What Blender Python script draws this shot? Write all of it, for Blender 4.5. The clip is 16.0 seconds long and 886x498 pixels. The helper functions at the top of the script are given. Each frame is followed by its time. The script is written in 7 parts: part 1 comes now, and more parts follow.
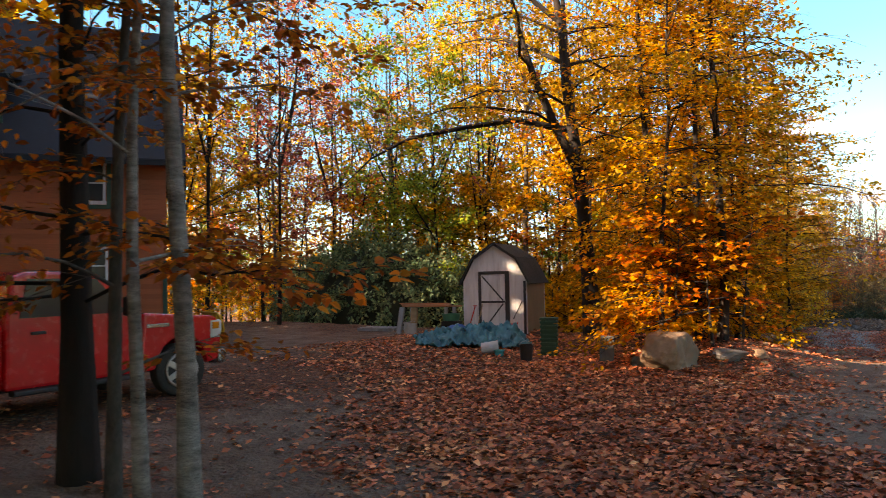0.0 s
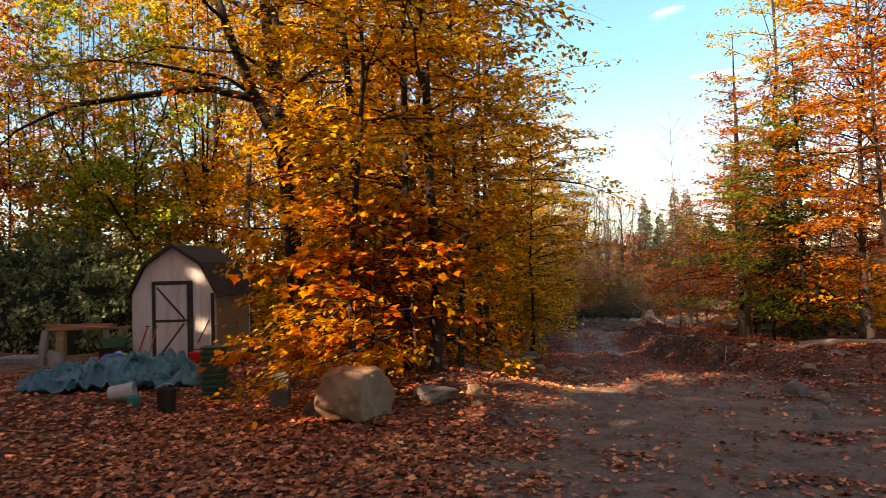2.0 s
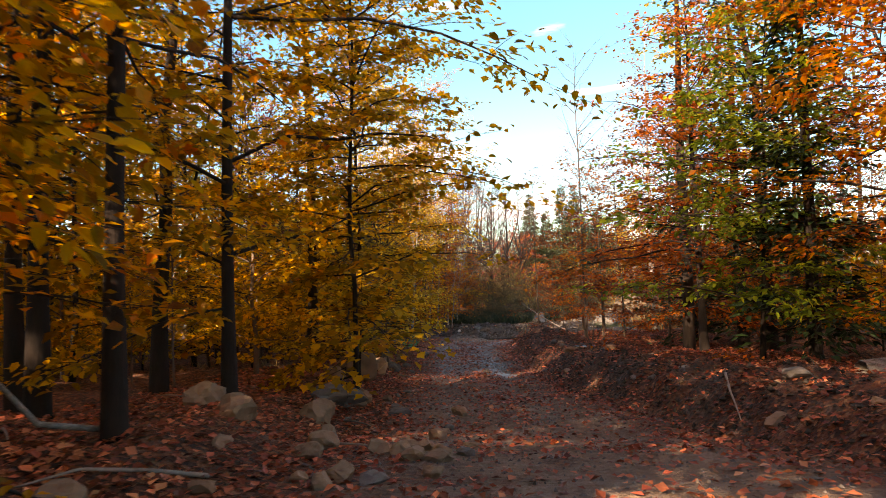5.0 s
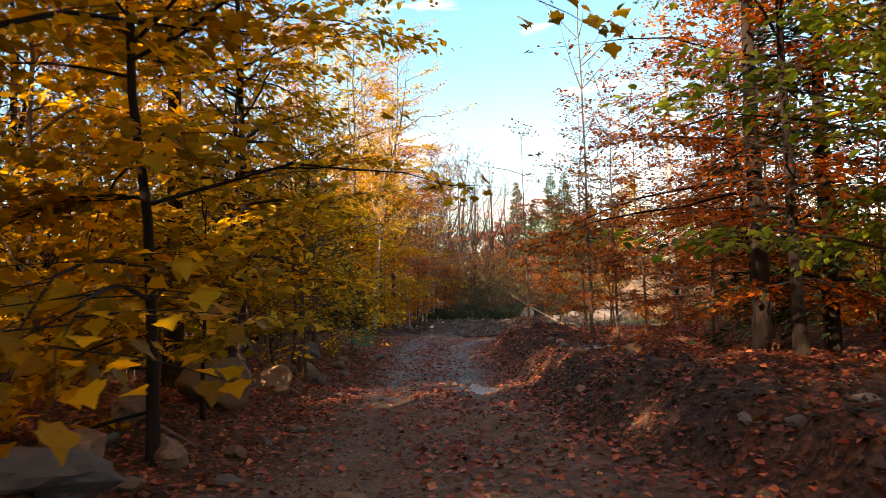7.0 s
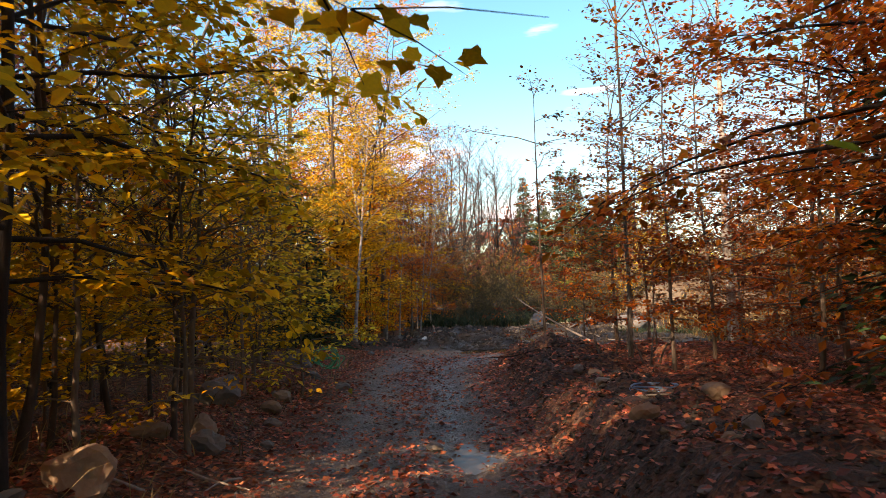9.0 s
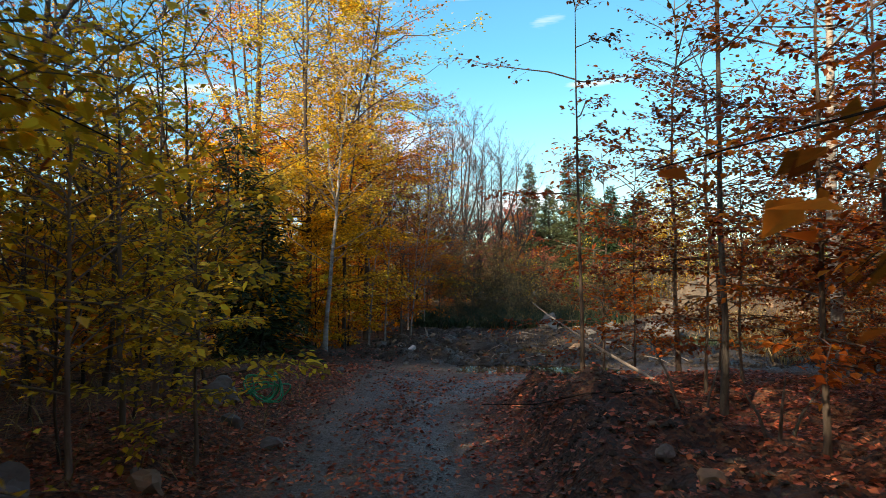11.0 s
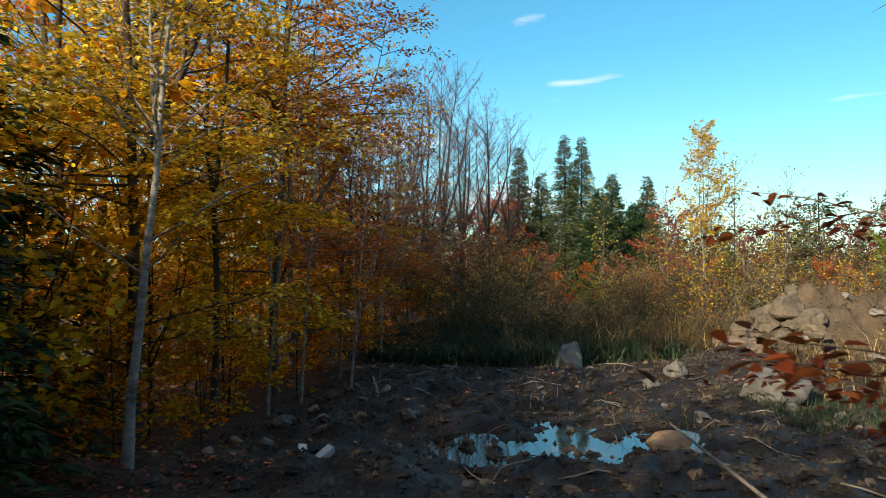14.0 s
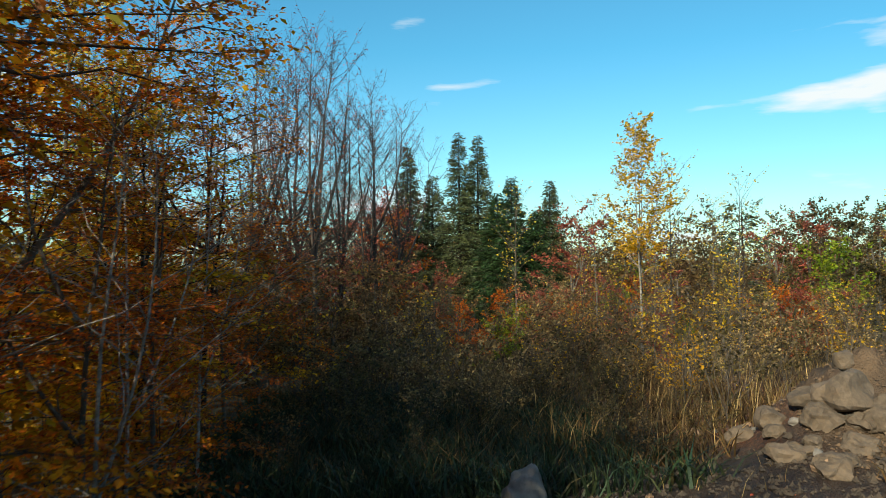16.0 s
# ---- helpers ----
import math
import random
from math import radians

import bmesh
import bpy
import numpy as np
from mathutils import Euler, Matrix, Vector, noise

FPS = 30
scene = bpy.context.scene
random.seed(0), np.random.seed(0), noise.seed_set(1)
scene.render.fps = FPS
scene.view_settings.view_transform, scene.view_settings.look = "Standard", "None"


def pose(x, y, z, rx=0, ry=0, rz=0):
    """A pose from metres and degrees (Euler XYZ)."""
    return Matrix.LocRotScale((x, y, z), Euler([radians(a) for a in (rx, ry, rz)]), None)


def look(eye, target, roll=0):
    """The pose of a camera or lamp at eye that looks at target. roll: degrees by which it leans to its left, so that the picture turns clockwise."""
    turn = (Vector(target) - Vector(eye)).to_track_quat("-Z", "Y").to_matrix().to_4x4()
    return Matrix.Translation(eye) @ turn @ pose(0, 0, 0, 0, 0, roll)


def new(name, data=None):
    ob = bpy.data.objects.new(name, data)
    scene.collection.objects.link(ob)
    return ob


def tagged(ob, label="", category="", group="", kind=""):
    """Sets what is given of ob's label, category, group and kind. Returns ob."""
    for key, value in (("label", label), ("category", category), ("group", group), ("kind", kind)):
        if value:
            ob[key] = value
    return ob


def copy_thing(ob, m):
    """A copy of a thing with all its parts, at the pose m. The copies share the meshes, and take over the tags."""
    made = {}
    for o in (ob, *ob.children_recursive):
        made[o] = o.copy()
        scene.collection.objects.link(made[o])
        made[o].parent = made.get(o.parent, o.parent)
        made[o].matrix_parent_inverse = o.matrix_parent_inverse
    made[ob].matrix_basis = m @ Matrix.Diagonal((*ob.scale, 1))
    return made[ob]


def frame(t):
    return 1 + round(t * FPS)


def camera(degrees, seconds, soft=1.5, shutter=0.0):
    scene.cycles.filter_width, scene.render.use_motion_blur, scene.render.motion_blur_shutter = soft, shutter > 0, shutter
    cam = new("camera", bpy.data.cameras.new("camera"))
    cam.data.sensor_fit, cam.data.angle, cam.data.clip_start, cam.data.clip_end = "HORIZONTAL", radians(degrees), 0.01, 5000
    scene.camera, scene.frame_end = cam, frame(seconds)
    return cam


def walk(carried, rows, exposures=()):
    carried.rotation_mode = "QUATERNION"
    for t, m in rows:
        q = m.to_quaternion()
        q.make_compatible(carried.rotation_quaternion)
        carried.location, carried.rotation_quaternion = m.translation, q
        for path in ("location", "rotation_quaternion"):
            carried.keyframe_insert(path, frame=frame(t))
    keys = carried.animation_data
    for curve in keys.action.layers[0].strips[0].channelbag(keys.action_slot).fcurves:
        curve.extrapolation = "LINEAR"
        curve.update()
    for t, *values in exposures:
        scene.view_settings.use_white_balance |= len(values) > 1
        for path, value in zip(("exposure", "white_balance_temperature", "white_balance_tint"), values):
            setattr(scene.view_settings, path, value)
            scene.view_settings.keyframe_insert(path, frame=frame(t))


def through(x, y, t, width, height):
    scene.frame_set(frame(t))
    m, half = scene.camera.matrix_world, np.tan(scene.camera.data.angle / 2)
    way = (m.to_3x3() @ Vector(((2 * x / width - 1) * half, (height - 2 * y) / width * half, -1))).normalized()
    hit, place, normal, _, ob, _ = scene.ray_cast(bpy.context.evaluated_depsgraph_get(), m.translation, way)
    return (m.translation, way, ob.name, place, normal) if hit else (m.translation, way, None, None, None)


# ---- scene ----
cam = camera(62.0, 16.0, soft=0.4, shutter=0.2)
SKY, SUN = 0.086, 5.0
CLOUDS = (0.0, 0.0, 0.0)
EXPOSURE = [(0, 2.2, 8200, 20), (0.8, 1.95, 8300, 21), (1.5, 1.85, 9100, 26), (3.5, 1.92, 9800, 32), (5, 2.05, 9200, 27), (7.5, 2.05, 9600, 30), (9, 1.88, 8500, 25), (11.5, 1.27, 7000, 8), (13, 1.16, 6900, 5), (14.5, 0.95, 6600, 2), (16, 0.76, 6500, 0)]
PATH = [
    (0, (1.278, 0.084, 2.021), (0.225, 1.783, 2.098), -1.1),
    (0.5, (1.397, 1.074, 2.056), (0.48, 2.85, 2.13), -1.3),
    (1, (1.416, 2.238, 2.079), (0.637, 4.079, 2.152), -1.4),
    (1.5, (1.441, 3.555, 2.125), (0.788, 5.444, 2.194), -1.5),
    (2, (1.377, 5.057, 2.154), (0.857, 6.987, 2.222), -1.7),
    (2.5, (1.281, 6.677, 2.196), (0.828, 8.624, 2.261), -1.7),
    (3, (1.147, 8.415, 2.066), (0.728, 10.369, 2.139), -1.8),
    (3.5, (1.06, 10.408, 1.973), (0.677, 12.37, 2.048), -1.9),
    (4, (0.963, 12.615, 1.745), (0.635, 14.586, 1.828), -2.0),
    (4.5, (0.923, 14.873, 1.471), (0.648, 16.852, 1.556), -1.9),
    (5, (0.841, 16.979, 1.277), (0.625, 18.966, 1.357), -1.7),
    (5.2, (0.844, 17.757, 1.167), (0.648, 19.745, 1.252), -1.9),
    (7.3, (0.855, 25.382, 0.567), (0.674, 27.372, 0.641), -1.6),
    (7.5, (0.853, 26.03, 0.538), (0.671, 28.02, 0.617), -1.7),
    (8, (0.879, 27.548, 0.55), (0.691, 29.537, 0.629), -1.7),
    (8.5, (0.856, 28.936, 0.601), (0.666, 30.925, 0.677), -1.6),
    (9, (0.766, 30.242, 0.609), (0.569, 32.231, 0.688), -1.7),
    (9.2, (0.708, 30.77, 0.624), (0.507, 32.759, 0.701), -1.6),
    (11.3, (0.28, 37.251, 0.819), (0.085, 39.241, 0.867), -0.0),
    (11.5, (0.24, 37.978, 0.846), (0.046, 39.968, 0.893), 0.1),
    (12, (0.099, 39.946, 0.873), (-0.097, 41.936, 0.919), 0.1),
    (12.5, (-0.022, 41.999, 0.889), (-0.219, 43.989, 0.936), 0.1),
    (13, (-0.145, 44.01, 0.919), (-0.34, 46.0, 0.965), 0.1),
    (13.5, (-0.318, 46.267, 0.954), (-0.497, 48.258, 1.001), 0.1),
    (14, (-0.47, 48.62, 1.011), (-0.613, 50.614, 1.055), 0.1),
    (14.5, (-0.63, 51.052, 1.143), (-0.692, 53.05, 1.187), -0.0),
    (15, (-0.893, 53.608, 1.345), (-0.886, 55.607, 1.39), 0.1),
    (15.5, (-0.776, 56.36, 1.675), (-0.717, 58.359, 1.724), -0.3),
    (16, (-0.835, 58.784, 2.313), (-0.657, 60.776, 2.362), -0.5),
]
walk(cam, [(t, look(eye, target, roll)) for t, eye, target, roll in PATH], EXPOSURE)

# ---------------------------------------------------------------- world and light
SUN_EL, SUN_AZ = radians(27), radians(212)      # azimuth clockwise from +y; low sun behind the viewer's left shoulder
world = bpy.data.worlds.new("world")
scene.world = world
world.use_nodes = True
wn, wl = world.node_tree.nodes, world.node_tree.links
sky = wn.new("ShaderNodeTexSky")
sky.sky_type = "NISHITA"
sky.sun_disc = False
sky.sun_elevation, sky.sun_rotation = SUN_EL, SUN_AZ
sky.air_density, sky.dust_density, sky.ozone_density = 1.0, 0.8, 0.9
wn["Background"].inputs["Strength"].default_value = SKY
tint = wn.new("ShaderNodeMixRGB")
tint.blend_type = "MULTIPLY"
tint.inputs[0].default_value = 1.0
wl.new(sky.outputs[0], tint.inputs[1])
# clear cyan autumn sky, paler towards the horizon
wdir = wn.new("ShaderNodeTexCoord")
wsep = wn.new("ShaderNodeSeparateXYZ")
wl.new(wdir.outputs["Generated"], wsep.inputs[0])
wheight = wn.new("ShaderNodeValToRGB")
wheight.color_ramp.elements[0].position, wheight.color_ramp.elements[0].color = 0.02, (0.82, 1.10, 1.16, 1)
wheight.color_ramp.elements[1].position, wheight.color_ramp.elements[1].color = 0.13, (0.62, 1.04, 1.15, 1)
for at_, tone_ in ((0.28, (0.42, 1.0, 1.16, 1)), (0.42, (0.44, 1.0, 1.16, 1)), (0.75, (0.95, 1.0, 1.05, 1))):
    wheight.color_ramp.elements.new(at_).color = tone_
wl.new(wsep.outputs["Z"], wheight.inputs[0])
wl.new(wheight.outputs[0], tint.inputs[2])
# a few small fair-weather clouds low in the sky
wc = wn.new("ShaderNodeTexCoord")
wmap = wn.new("ShaderNodeMapping")
wmap.inputs["Scale"].default_value, wmap.inputs["Location"].default_value = (3.2, 3.2, 17.0), CLOUDS
wl.new(wc.outputs["Generated"], wmap.inputs["Vector"])
wnoise = wn.new("ShaderNodeTexNoise")
wnoise.inputs["Scale"].default_value, wnoise.inputs["Detail"].default_value, wnoise.inputs["Roughness"].default_value = 1.0, 6, 0.5
wl.new(wmap.outputs[0], wnoise.inputs["Vector"])
wramp = wn.new("ShaderNodeValToRGB")
wramp.color_ramp.elements[0].position, wramp.color_ramp.elements[1].position = 0.62, 0.72
wl.new(wnoise.outputs["Fac"], wramp.inputs[0])
cloud = wn.new("ShaderNodeMixRGB")
cloud.inputs[2].default_value = (6.5, 6.6, 7.0, 1)
wl.new(wramp.outputs[0], cloud.inputs[0])
wl.new(tint.outputs[0], cloud.inputs[1])
wl.new(cloud.outputs[0], wn["Background"].inputs["Color"])

sun = new("sun", bpy.data.lights.new("sun", "SUN"))
sun.data.energy, sun.data.angle, sun.data.color = SUN, radians(0.6), (1.0, 0.83, 0.62)
sun_dir = Vector((math.sin(SUN_AZ) * math.cos(SUN_EL), math.cos(SUN_AZ) * math.cos(SUN_EL), math.sin(SUN_EL)))
sun.matrix_world = look(sun_dir * 200, (0, 0, 0))


# ---------------------------------------------------------------- materials
def node_mat(name):
    m = bpy.data.materials.new(name)
    m.use_nodes = True
    return m, m.node_tree.nodes, m.node_tree.links, m.node_tree.nodes["Principled BSDF"]


def noise_node(n, l, coords, scale, detail=4, rough=0.6):
    t = n.new("ShaderNodeTexNoise")
    t.inputs["Scale"].default_value = scale
    t.inputs["Detail"].default_value = detail
    t.inputs["Roughness"].default_value = rough
    l.new(coords, t.inputs["Vector"])
    return t.outputs["Fac"]


def ramp(n, l, fac, stops):
    r = n.new("ShaderNodeValToRGB")
    e = r.color_ramp.elements
    while len(e) < len(stops):
        e.new(0.5)
    for k, (p, c) in enumerate(stops):
        e[k].position = p
        e[k].color = (*c, 1)
    l.new(fac, r.inputs[0])
    return r.outputs[0]


def mix_rgb(n, l, fac, a, b, kind="MIX"):
    m = n.new("ShaderNodeMixRGB")
    m.blend_type = kind
    for sock, v in ((m.inputs[0], fac), (m.inputs[1], a), (m.inputs[2], b)):
        if hasattr(v, "is_linked"):
            l.new(v, sock)
        elif isinstance(v, (int, float)):
            sock.default_value = v
        else:
            sock.default_value = (*v, 1)
    return m.outputs[0]


def math_node(n, l, op, a, b=0.0, clamp=False):
    m = n.new("ShaderNodeMath")
    m.operation, m.use_clamp = op, clamp
    for sock, v in zip(m.inputs, (a, b)):
        if hasattr(v, "is_linked"):
            l.new(v, sock)
        else:
            sock.default_value = v
    return m.outputs[0]


def surface(name, dark, light, scale=6.0, rough=0.8, bump=0.3, metal=0.0, stretch=(1, 1, 1), grime=None, depth=0.02, coat=0.0):
    """A worn surface: colour between dark and light at two scales, with fine relief and, if given, patches of grime."""
    m, n, l, b = node_mat(name)
    tc = n.new("ShaderNodeTexCoord")
    mp = n.new("ShaderNodeMapping")
    mp.inputs["Scale"].default_value = stretch
    l.new(tc.outputs["Object"], mp.inputs["Vector"])
    co = mp.outputs[0]
    big = noise_node(n, l, co, scale * 0.22, 3)
    fine = noise_node(n, l, co, scale * 2.4, 6, 0.7)
    both = math_node(n, l, "ADD", math_node(n, l, "MULTIPLY", big, 0.55), math_node(n, l, "MULTIPLY", fine, 0.45))
    col = ramp(n, l, both, [(0.32, dark), (0.68, light)])
    if grime:
        g = ramp(n, l, noise_node(n, l, co, scale * 0.6, 5, 0.75), [(0.5, (0, 0, 0)), (0.72, (1, 1, 1))])
        col = mix_rgb(n, l, math_node(n, l, "MULTIPLY", g, 0.75), col, grime)
    oi = n.new("ShaderNodeObjectInfo")
    tone = math_node(n, l, "ADD", math_node(n, l, "MULTIPLY", oi.outputs["Random"], 0.3), 0.85)
    col = mix_rgb(n, l, 1.0, col, tone, "MULTIPLY")
    l.new(col, b.inputs["Base Color"])
    b.inputs["Roughness"].default_value = rough
    b.inputs["Metallic"].default_value = metal
    b.inputs["Coat Weight"].default_value = coat
    if bump:
        bp = n.new("ShaderNodeBump")
        bp.inputs["Strength"].default_value = bump
        bp.inputs["Distance"].default_value = depth
        l.new(fine, bp.inputs["Height"])
        l.new(bp.outputs[0], b.inputs["Normal"])
    return m


def leaf_mat(name, stops, through=0.66, patch=1.2):
    """Leaves: each leaf its own tone from the palette, drifting over the crown, letting light through."""
    m, n, l, b = node_mat(name)
    geo = n.new("ShaderNodeNewGeometry")
    tc = n.new("ShaderNodeTexCoord")
    oi = n.new("ShaderNodeObjectInfo")
    drift = noise_node(n, l, tc.outputs["Object"], patch, 2)
    f = math_node(n, l, "ADD", math_node(n, l, "MULTIPLY", geo.outputs["Random Per Island"], 0.55), math_node(n, l, "MULTIPLY", drift, 0.75))
    f = math_node(n, l, "ADD", f, math_node(n, l, "MULTIPLY", oi.outputs["Random"], 0.16))
    f = math_node(n, l, "SUBTRACT", f, 0.2, True)
    col = ramp(n, l, f, stops)
    mottle = noise_node(n, l, tc.outputs["Object"], 60, 2)
    own = math_node(n, l, "FRACT", math_node(n, l, "MULTIPLY", geo.outputs["Random Per Island"], 37.0))
    value = math_node(n, l, "ADD", math_node(n, l, "MULTIPLY", mottle, 0.35), math_node(n, l, "MULTIPLY", math_node(n, l, "POWER", own, 1.5), 1.05))
    col = mix_rgb(n, l, 1.0, col, math_node(n, l, "ADD", value, 0.14), "MULTIPLY")
    l.new(col, b.inputs["Base Color"])
    b.inputs["Roughness"].default_value = 0.5
    b.inputs["Specular IOR Level"].default_value = 0.3
    tr = n.new("ShaderNodeBsdfTranslucent")
    l.new(col, tr.inputs[0])
    ms = n.new("ShaderNodeMixShader")
    ms.inputs[0].default_value = through
    l.new(b.outputs[0], ms.inputs[1])
    l.new(tr.outputs[0], ms.inputs[2])
    l.new(ms.outputs[0], n["Material Output"].inputs[0])
    return m


def plain(name, col, rough=0.5, metal=0.0, transmission=0.0):
    m, n, l, b = node_mat(name)
    tc = n.new("ShaderNodeTexCoord")
    v = noise_node(n, l, tc.outputs["Object"], 9, 5)
    c = mix_rgb(n, l, 1.0, col, math_node(n, l, "ADD", math_node(n, l, "MULTIPLY", v, 0.4), 0.8), "MULTIPLY")
    l.new(c, b.inputs["Base Color"])
    l.new(math_node(n, l, "ADD", math_node(n, l, "MULTIPLY", v, 0.25), rough - 0.12, True), b.inputs["Roughness"])
    b.inputs["Metallic"].default_value = metal
    b.inputs["Transmission Weight"].default_value = transmission
    return m


LEAF = {
    "orange": leaf_mat("leaves_orange", [(0.0, (0.517, 0.075, 0.0090)), (0.3, (0.813, 0.194, 0.0112)), (0.6, (0.850, 0.334, 0.0146)), (1.0, (0.850, 0.482, 0.0224))]),
    "amber": leaf_mat("leaves_amber", [(0.0, (0.702, 0.173, 0.0112)), (0.3, (0.850, 0.347, 0.0134)), (0.65, (0.850, 0.482, 0.0179)), (1.0, (0.728, 0.494, 0.0246))]),
    "gold": leaf_mat("leaves_gold", [(0.0, (0.712, 0.246, 0.0134)), (0.3, (0.848, 0.448, 0.0202)), (0.65, (0.848, 0.549, 0.0336)), (1.0, (0.783, 0.504, 0.0392))]),
    "olive": leaf_mat("leaves_olive", [(0.0, (0.850, 0.302, 0.0134)), (0.35, (0.850, 0.426, 0.0179)), (0.7, (0.739, 0.448, 0.0224)), (1.0, (0.567, 0.392, 0.0280))]),
    "lemon": leaf_mat("leaves_lemon", [(0.0, (0.864, 0.441, 0.0224)), (0.4, (0.864, 0.651, 0.0560)), (0.8, (0.864, 0.599, 0.0896)), (1.0, (0.798, 0.515, 0.0560))]),
    "rust": leaf_mat("leaves_rust", [(0.0, (0.358, 0.050, 0.0134)), (0.35, (0.582, 0.123, 0.0179)), (0.7, (0.739, 0.235, 0.0246)), (1.0, (0.762, 0.370, 0.0448))]),
    "copper": leaf_mat("leaves_copper", [(0.0, (0.146, 0.027, 0.0157)), (0.5, (0.336, 0.073, 0.0202)), (1.0, (0.560, 0.179, 0.0280))]),
    "green": leaf_mat("leaves_green", [(0.0, (0.151, 0.260, 0.0250)), (0.5, (0.304, 0.406, 0.0375)), (1.0, (0.675, 0.617, 0.0438))]),
    "ivy": leaf_mat("leaves_ivy", [(0.0, (0.05, 0.13, 0.06)), (0.4, (0.14, 0.25, 0.12)), (0.75, (0.28, 0.36, 0.17)), (1.0, (0.48, 0.42, 0.15))], 0.35, 0.7),
    "needle": leaf_mat("needles_dark_green", [(0.0, (0.012, 0.035, 0.014)), (0.5, (0.024, 0.06, 0.020)), (1.0, (0.055, 0.095, 0.028))], 0.15),
    "spruce": leaf_mat("needles_grey_green", [(0.0, (0.032, 0.052, 0.026)), (0.5, (0.075, 0.098, 0.042)), (1.0, (0.16, 0.17, 0.06))], 0.2),
    "pink": leaf_mat("leaves_pink_red", [(0.0, (0.250, 0.050, 0.0500)), (0.5, (0.475, 0.125, 0.0875)), (1.0, (0.625, 0.250, 0.1250))]),
    "litter": leaf_mat("fallen_leaves", [(0.0, (0.175, 0.066, 0.0413)), (0.3, (0.473, 0.132, 0.0638)), (0.55, (0.735, 0.234, 0.1032)), (0.8, (0.880, 0.395, 0.1688)), (1.0, (0.880, 0.675, 0.3562))], 0.1, 0.5),
    # darker, redder copy of litter; lane and bank shade put into its colour
    "shade_toned_litter": leaf_mat("shade_toned_fallen_leaves", [(0.0, (0.108, 0.033, 0.0227)), (0.3, (0.293, 0.066, 0.0351)), (0.55, (0.456, 0.117, 0.0568)), (0.8, (0.546, 0.198, 0.0928)), (1.0, (0.546, 0.338, 0.1959))], 0.1, 0.5),
    "reed": leaf_mat("reed_blades", [(0.0, (0.010, 0.030, 0.018)), (0.5, (0.030, 0.062, 0.030)), (0.85, (0.075, 0.085, 0.035)), (1.0, (0.17, 0.125, 0.055))], 0.25),
    "muted": leaf_mat("leaves_muted_brown", [(0.0, (0.07, 0.045, 0.028)), (0.35, (0.17, 0.11, 0.055)), (0.7, (0.34, 0.21, 0.085)), (1.0, (0.42, 0.31, 0.12))]),
    "drab": leaf_mat("leaves_drab_olive", [(0.0, (0.056, 0.053, 0.0250)), (0.5, (0.138, 0.115, 0.0500)), (1.0, (0.300, 0.225, 0.0813))]),
    "straw": leaf_mat("dry_stalks", [(0.0, (0.125, 0.081, 0.0390)), (0.5, (0.281, 0.195, 0.0826)), (1.0, (0.531, 0.406, 0.1650))], 0.3),
}
BARK = {
    "dark": surface("bark_dark_brown", (0.005, 0.0035, 0.003), (0.026, 0.017, 0.013), 14, 0.95, 0.8, stretch=(1, 1, 0.18)),
    "grey": surface("bark_grey", (0.014, 0.011, 0.009), (0.16, 0.135, 0.112), 16, 0.9, 0.9, stretch=(1, 1, 0.5), grime=(0.03, 0.028, 0.016)),
    "birch": surface("bark_pale_birch", (0.015, 0.012, 0.01), (0.5, 0.46, 0.41), 16, 0.85, 0.9, stretch=(0.6, 0.6, 1.8), grime=(0.03, 0.026, 0.018)),
    "brown": surface("bark_brown", (0.03, 0.02, 0.015), (0.09, 0.065, 0.05), 14, 0.95, 0.6, stretch=(1, 1, 0.25)),
    "tan": surface("bark_tan", (0.07, 0.05, 0.038), (0.19, 0.145, 0.11), 14, 0.95, 0.5, stretch=(1, 1, 0.25)),
    "dead": surface("bare_grey_twigs", (0.018, 0.014, 0.012), (0.085, 0.066, 0.058), 10, 0.9, 0.4, stretch=(1, 1, 0.3)),
}
ROCK = surface("field_stone", (0.075, 0.07, 0.066), (0.22, 0.208, 0.196), 4.5, 0.9, 0.6, grime=(0.07, 0.06, 0.045), depth=0.03)
ROCK_TAN = surface("tan_field_stone", (0.15, 0.092, 0.056), (0.36, 0.25, 0.165), 4.5, 0.9, 0.5, grime=(0.09, 0.07, 0.045), depth=0.03)
WOOD_RAW = surface("raw_lumber", (0.25, 0.16, 0.09), (0.5, 0.35, 0.2), 5, 0.75, 0.2, stretch=(0.3, 3, 3))
DEADWOOD = surface("weathered_dead_wood", (0.12, 0.10, 0.085), (0.36, 0.31, 0.26), 8, 0.9, 0.5, stretch=(1, 1, 1))


# ---------------------------------------------------------------- mesh helpers
def mesh_from(name, verts, faces, material=None, smooth=True):
    """verts: array n x 3; faces: list of arrays, each k x m corners."""
    me = bpy.data.meshes.new(name)
    verts = np.asarray(verts, dtype=np.float32)
    faces = [np.asarray(f, dtype=np.int32) for f in faces if len(f)]
    me.vertices.add(len(verts))
    me.vertices.foreach_set("co", verts.ravel())
    loops = np.concatenate([f.ravel() for f in faces])
    sizes = np.concatenate([np.full(len(f), f.shape[1], dtype=np.int32) for f in faces])
    starts = np.concatenate([[0], np.cumsum(sizes)[:-1]]).astype(np.int32)
    me.loops.add(len(loops))
    me.loops.foreach_set("vertex_index", loops)
    me.polygons.add(len(sizes))
    me.polygons.foreach_set("loop_start", starts)
    me.polygons.foreach_set("loop_total", sizes)
    me.polygons.foreach_set("use_smooth", np.full(len(sizes), smooth))
    me.update(calc_edges=True)
    if material:
        me.materials.append(material)
    return me


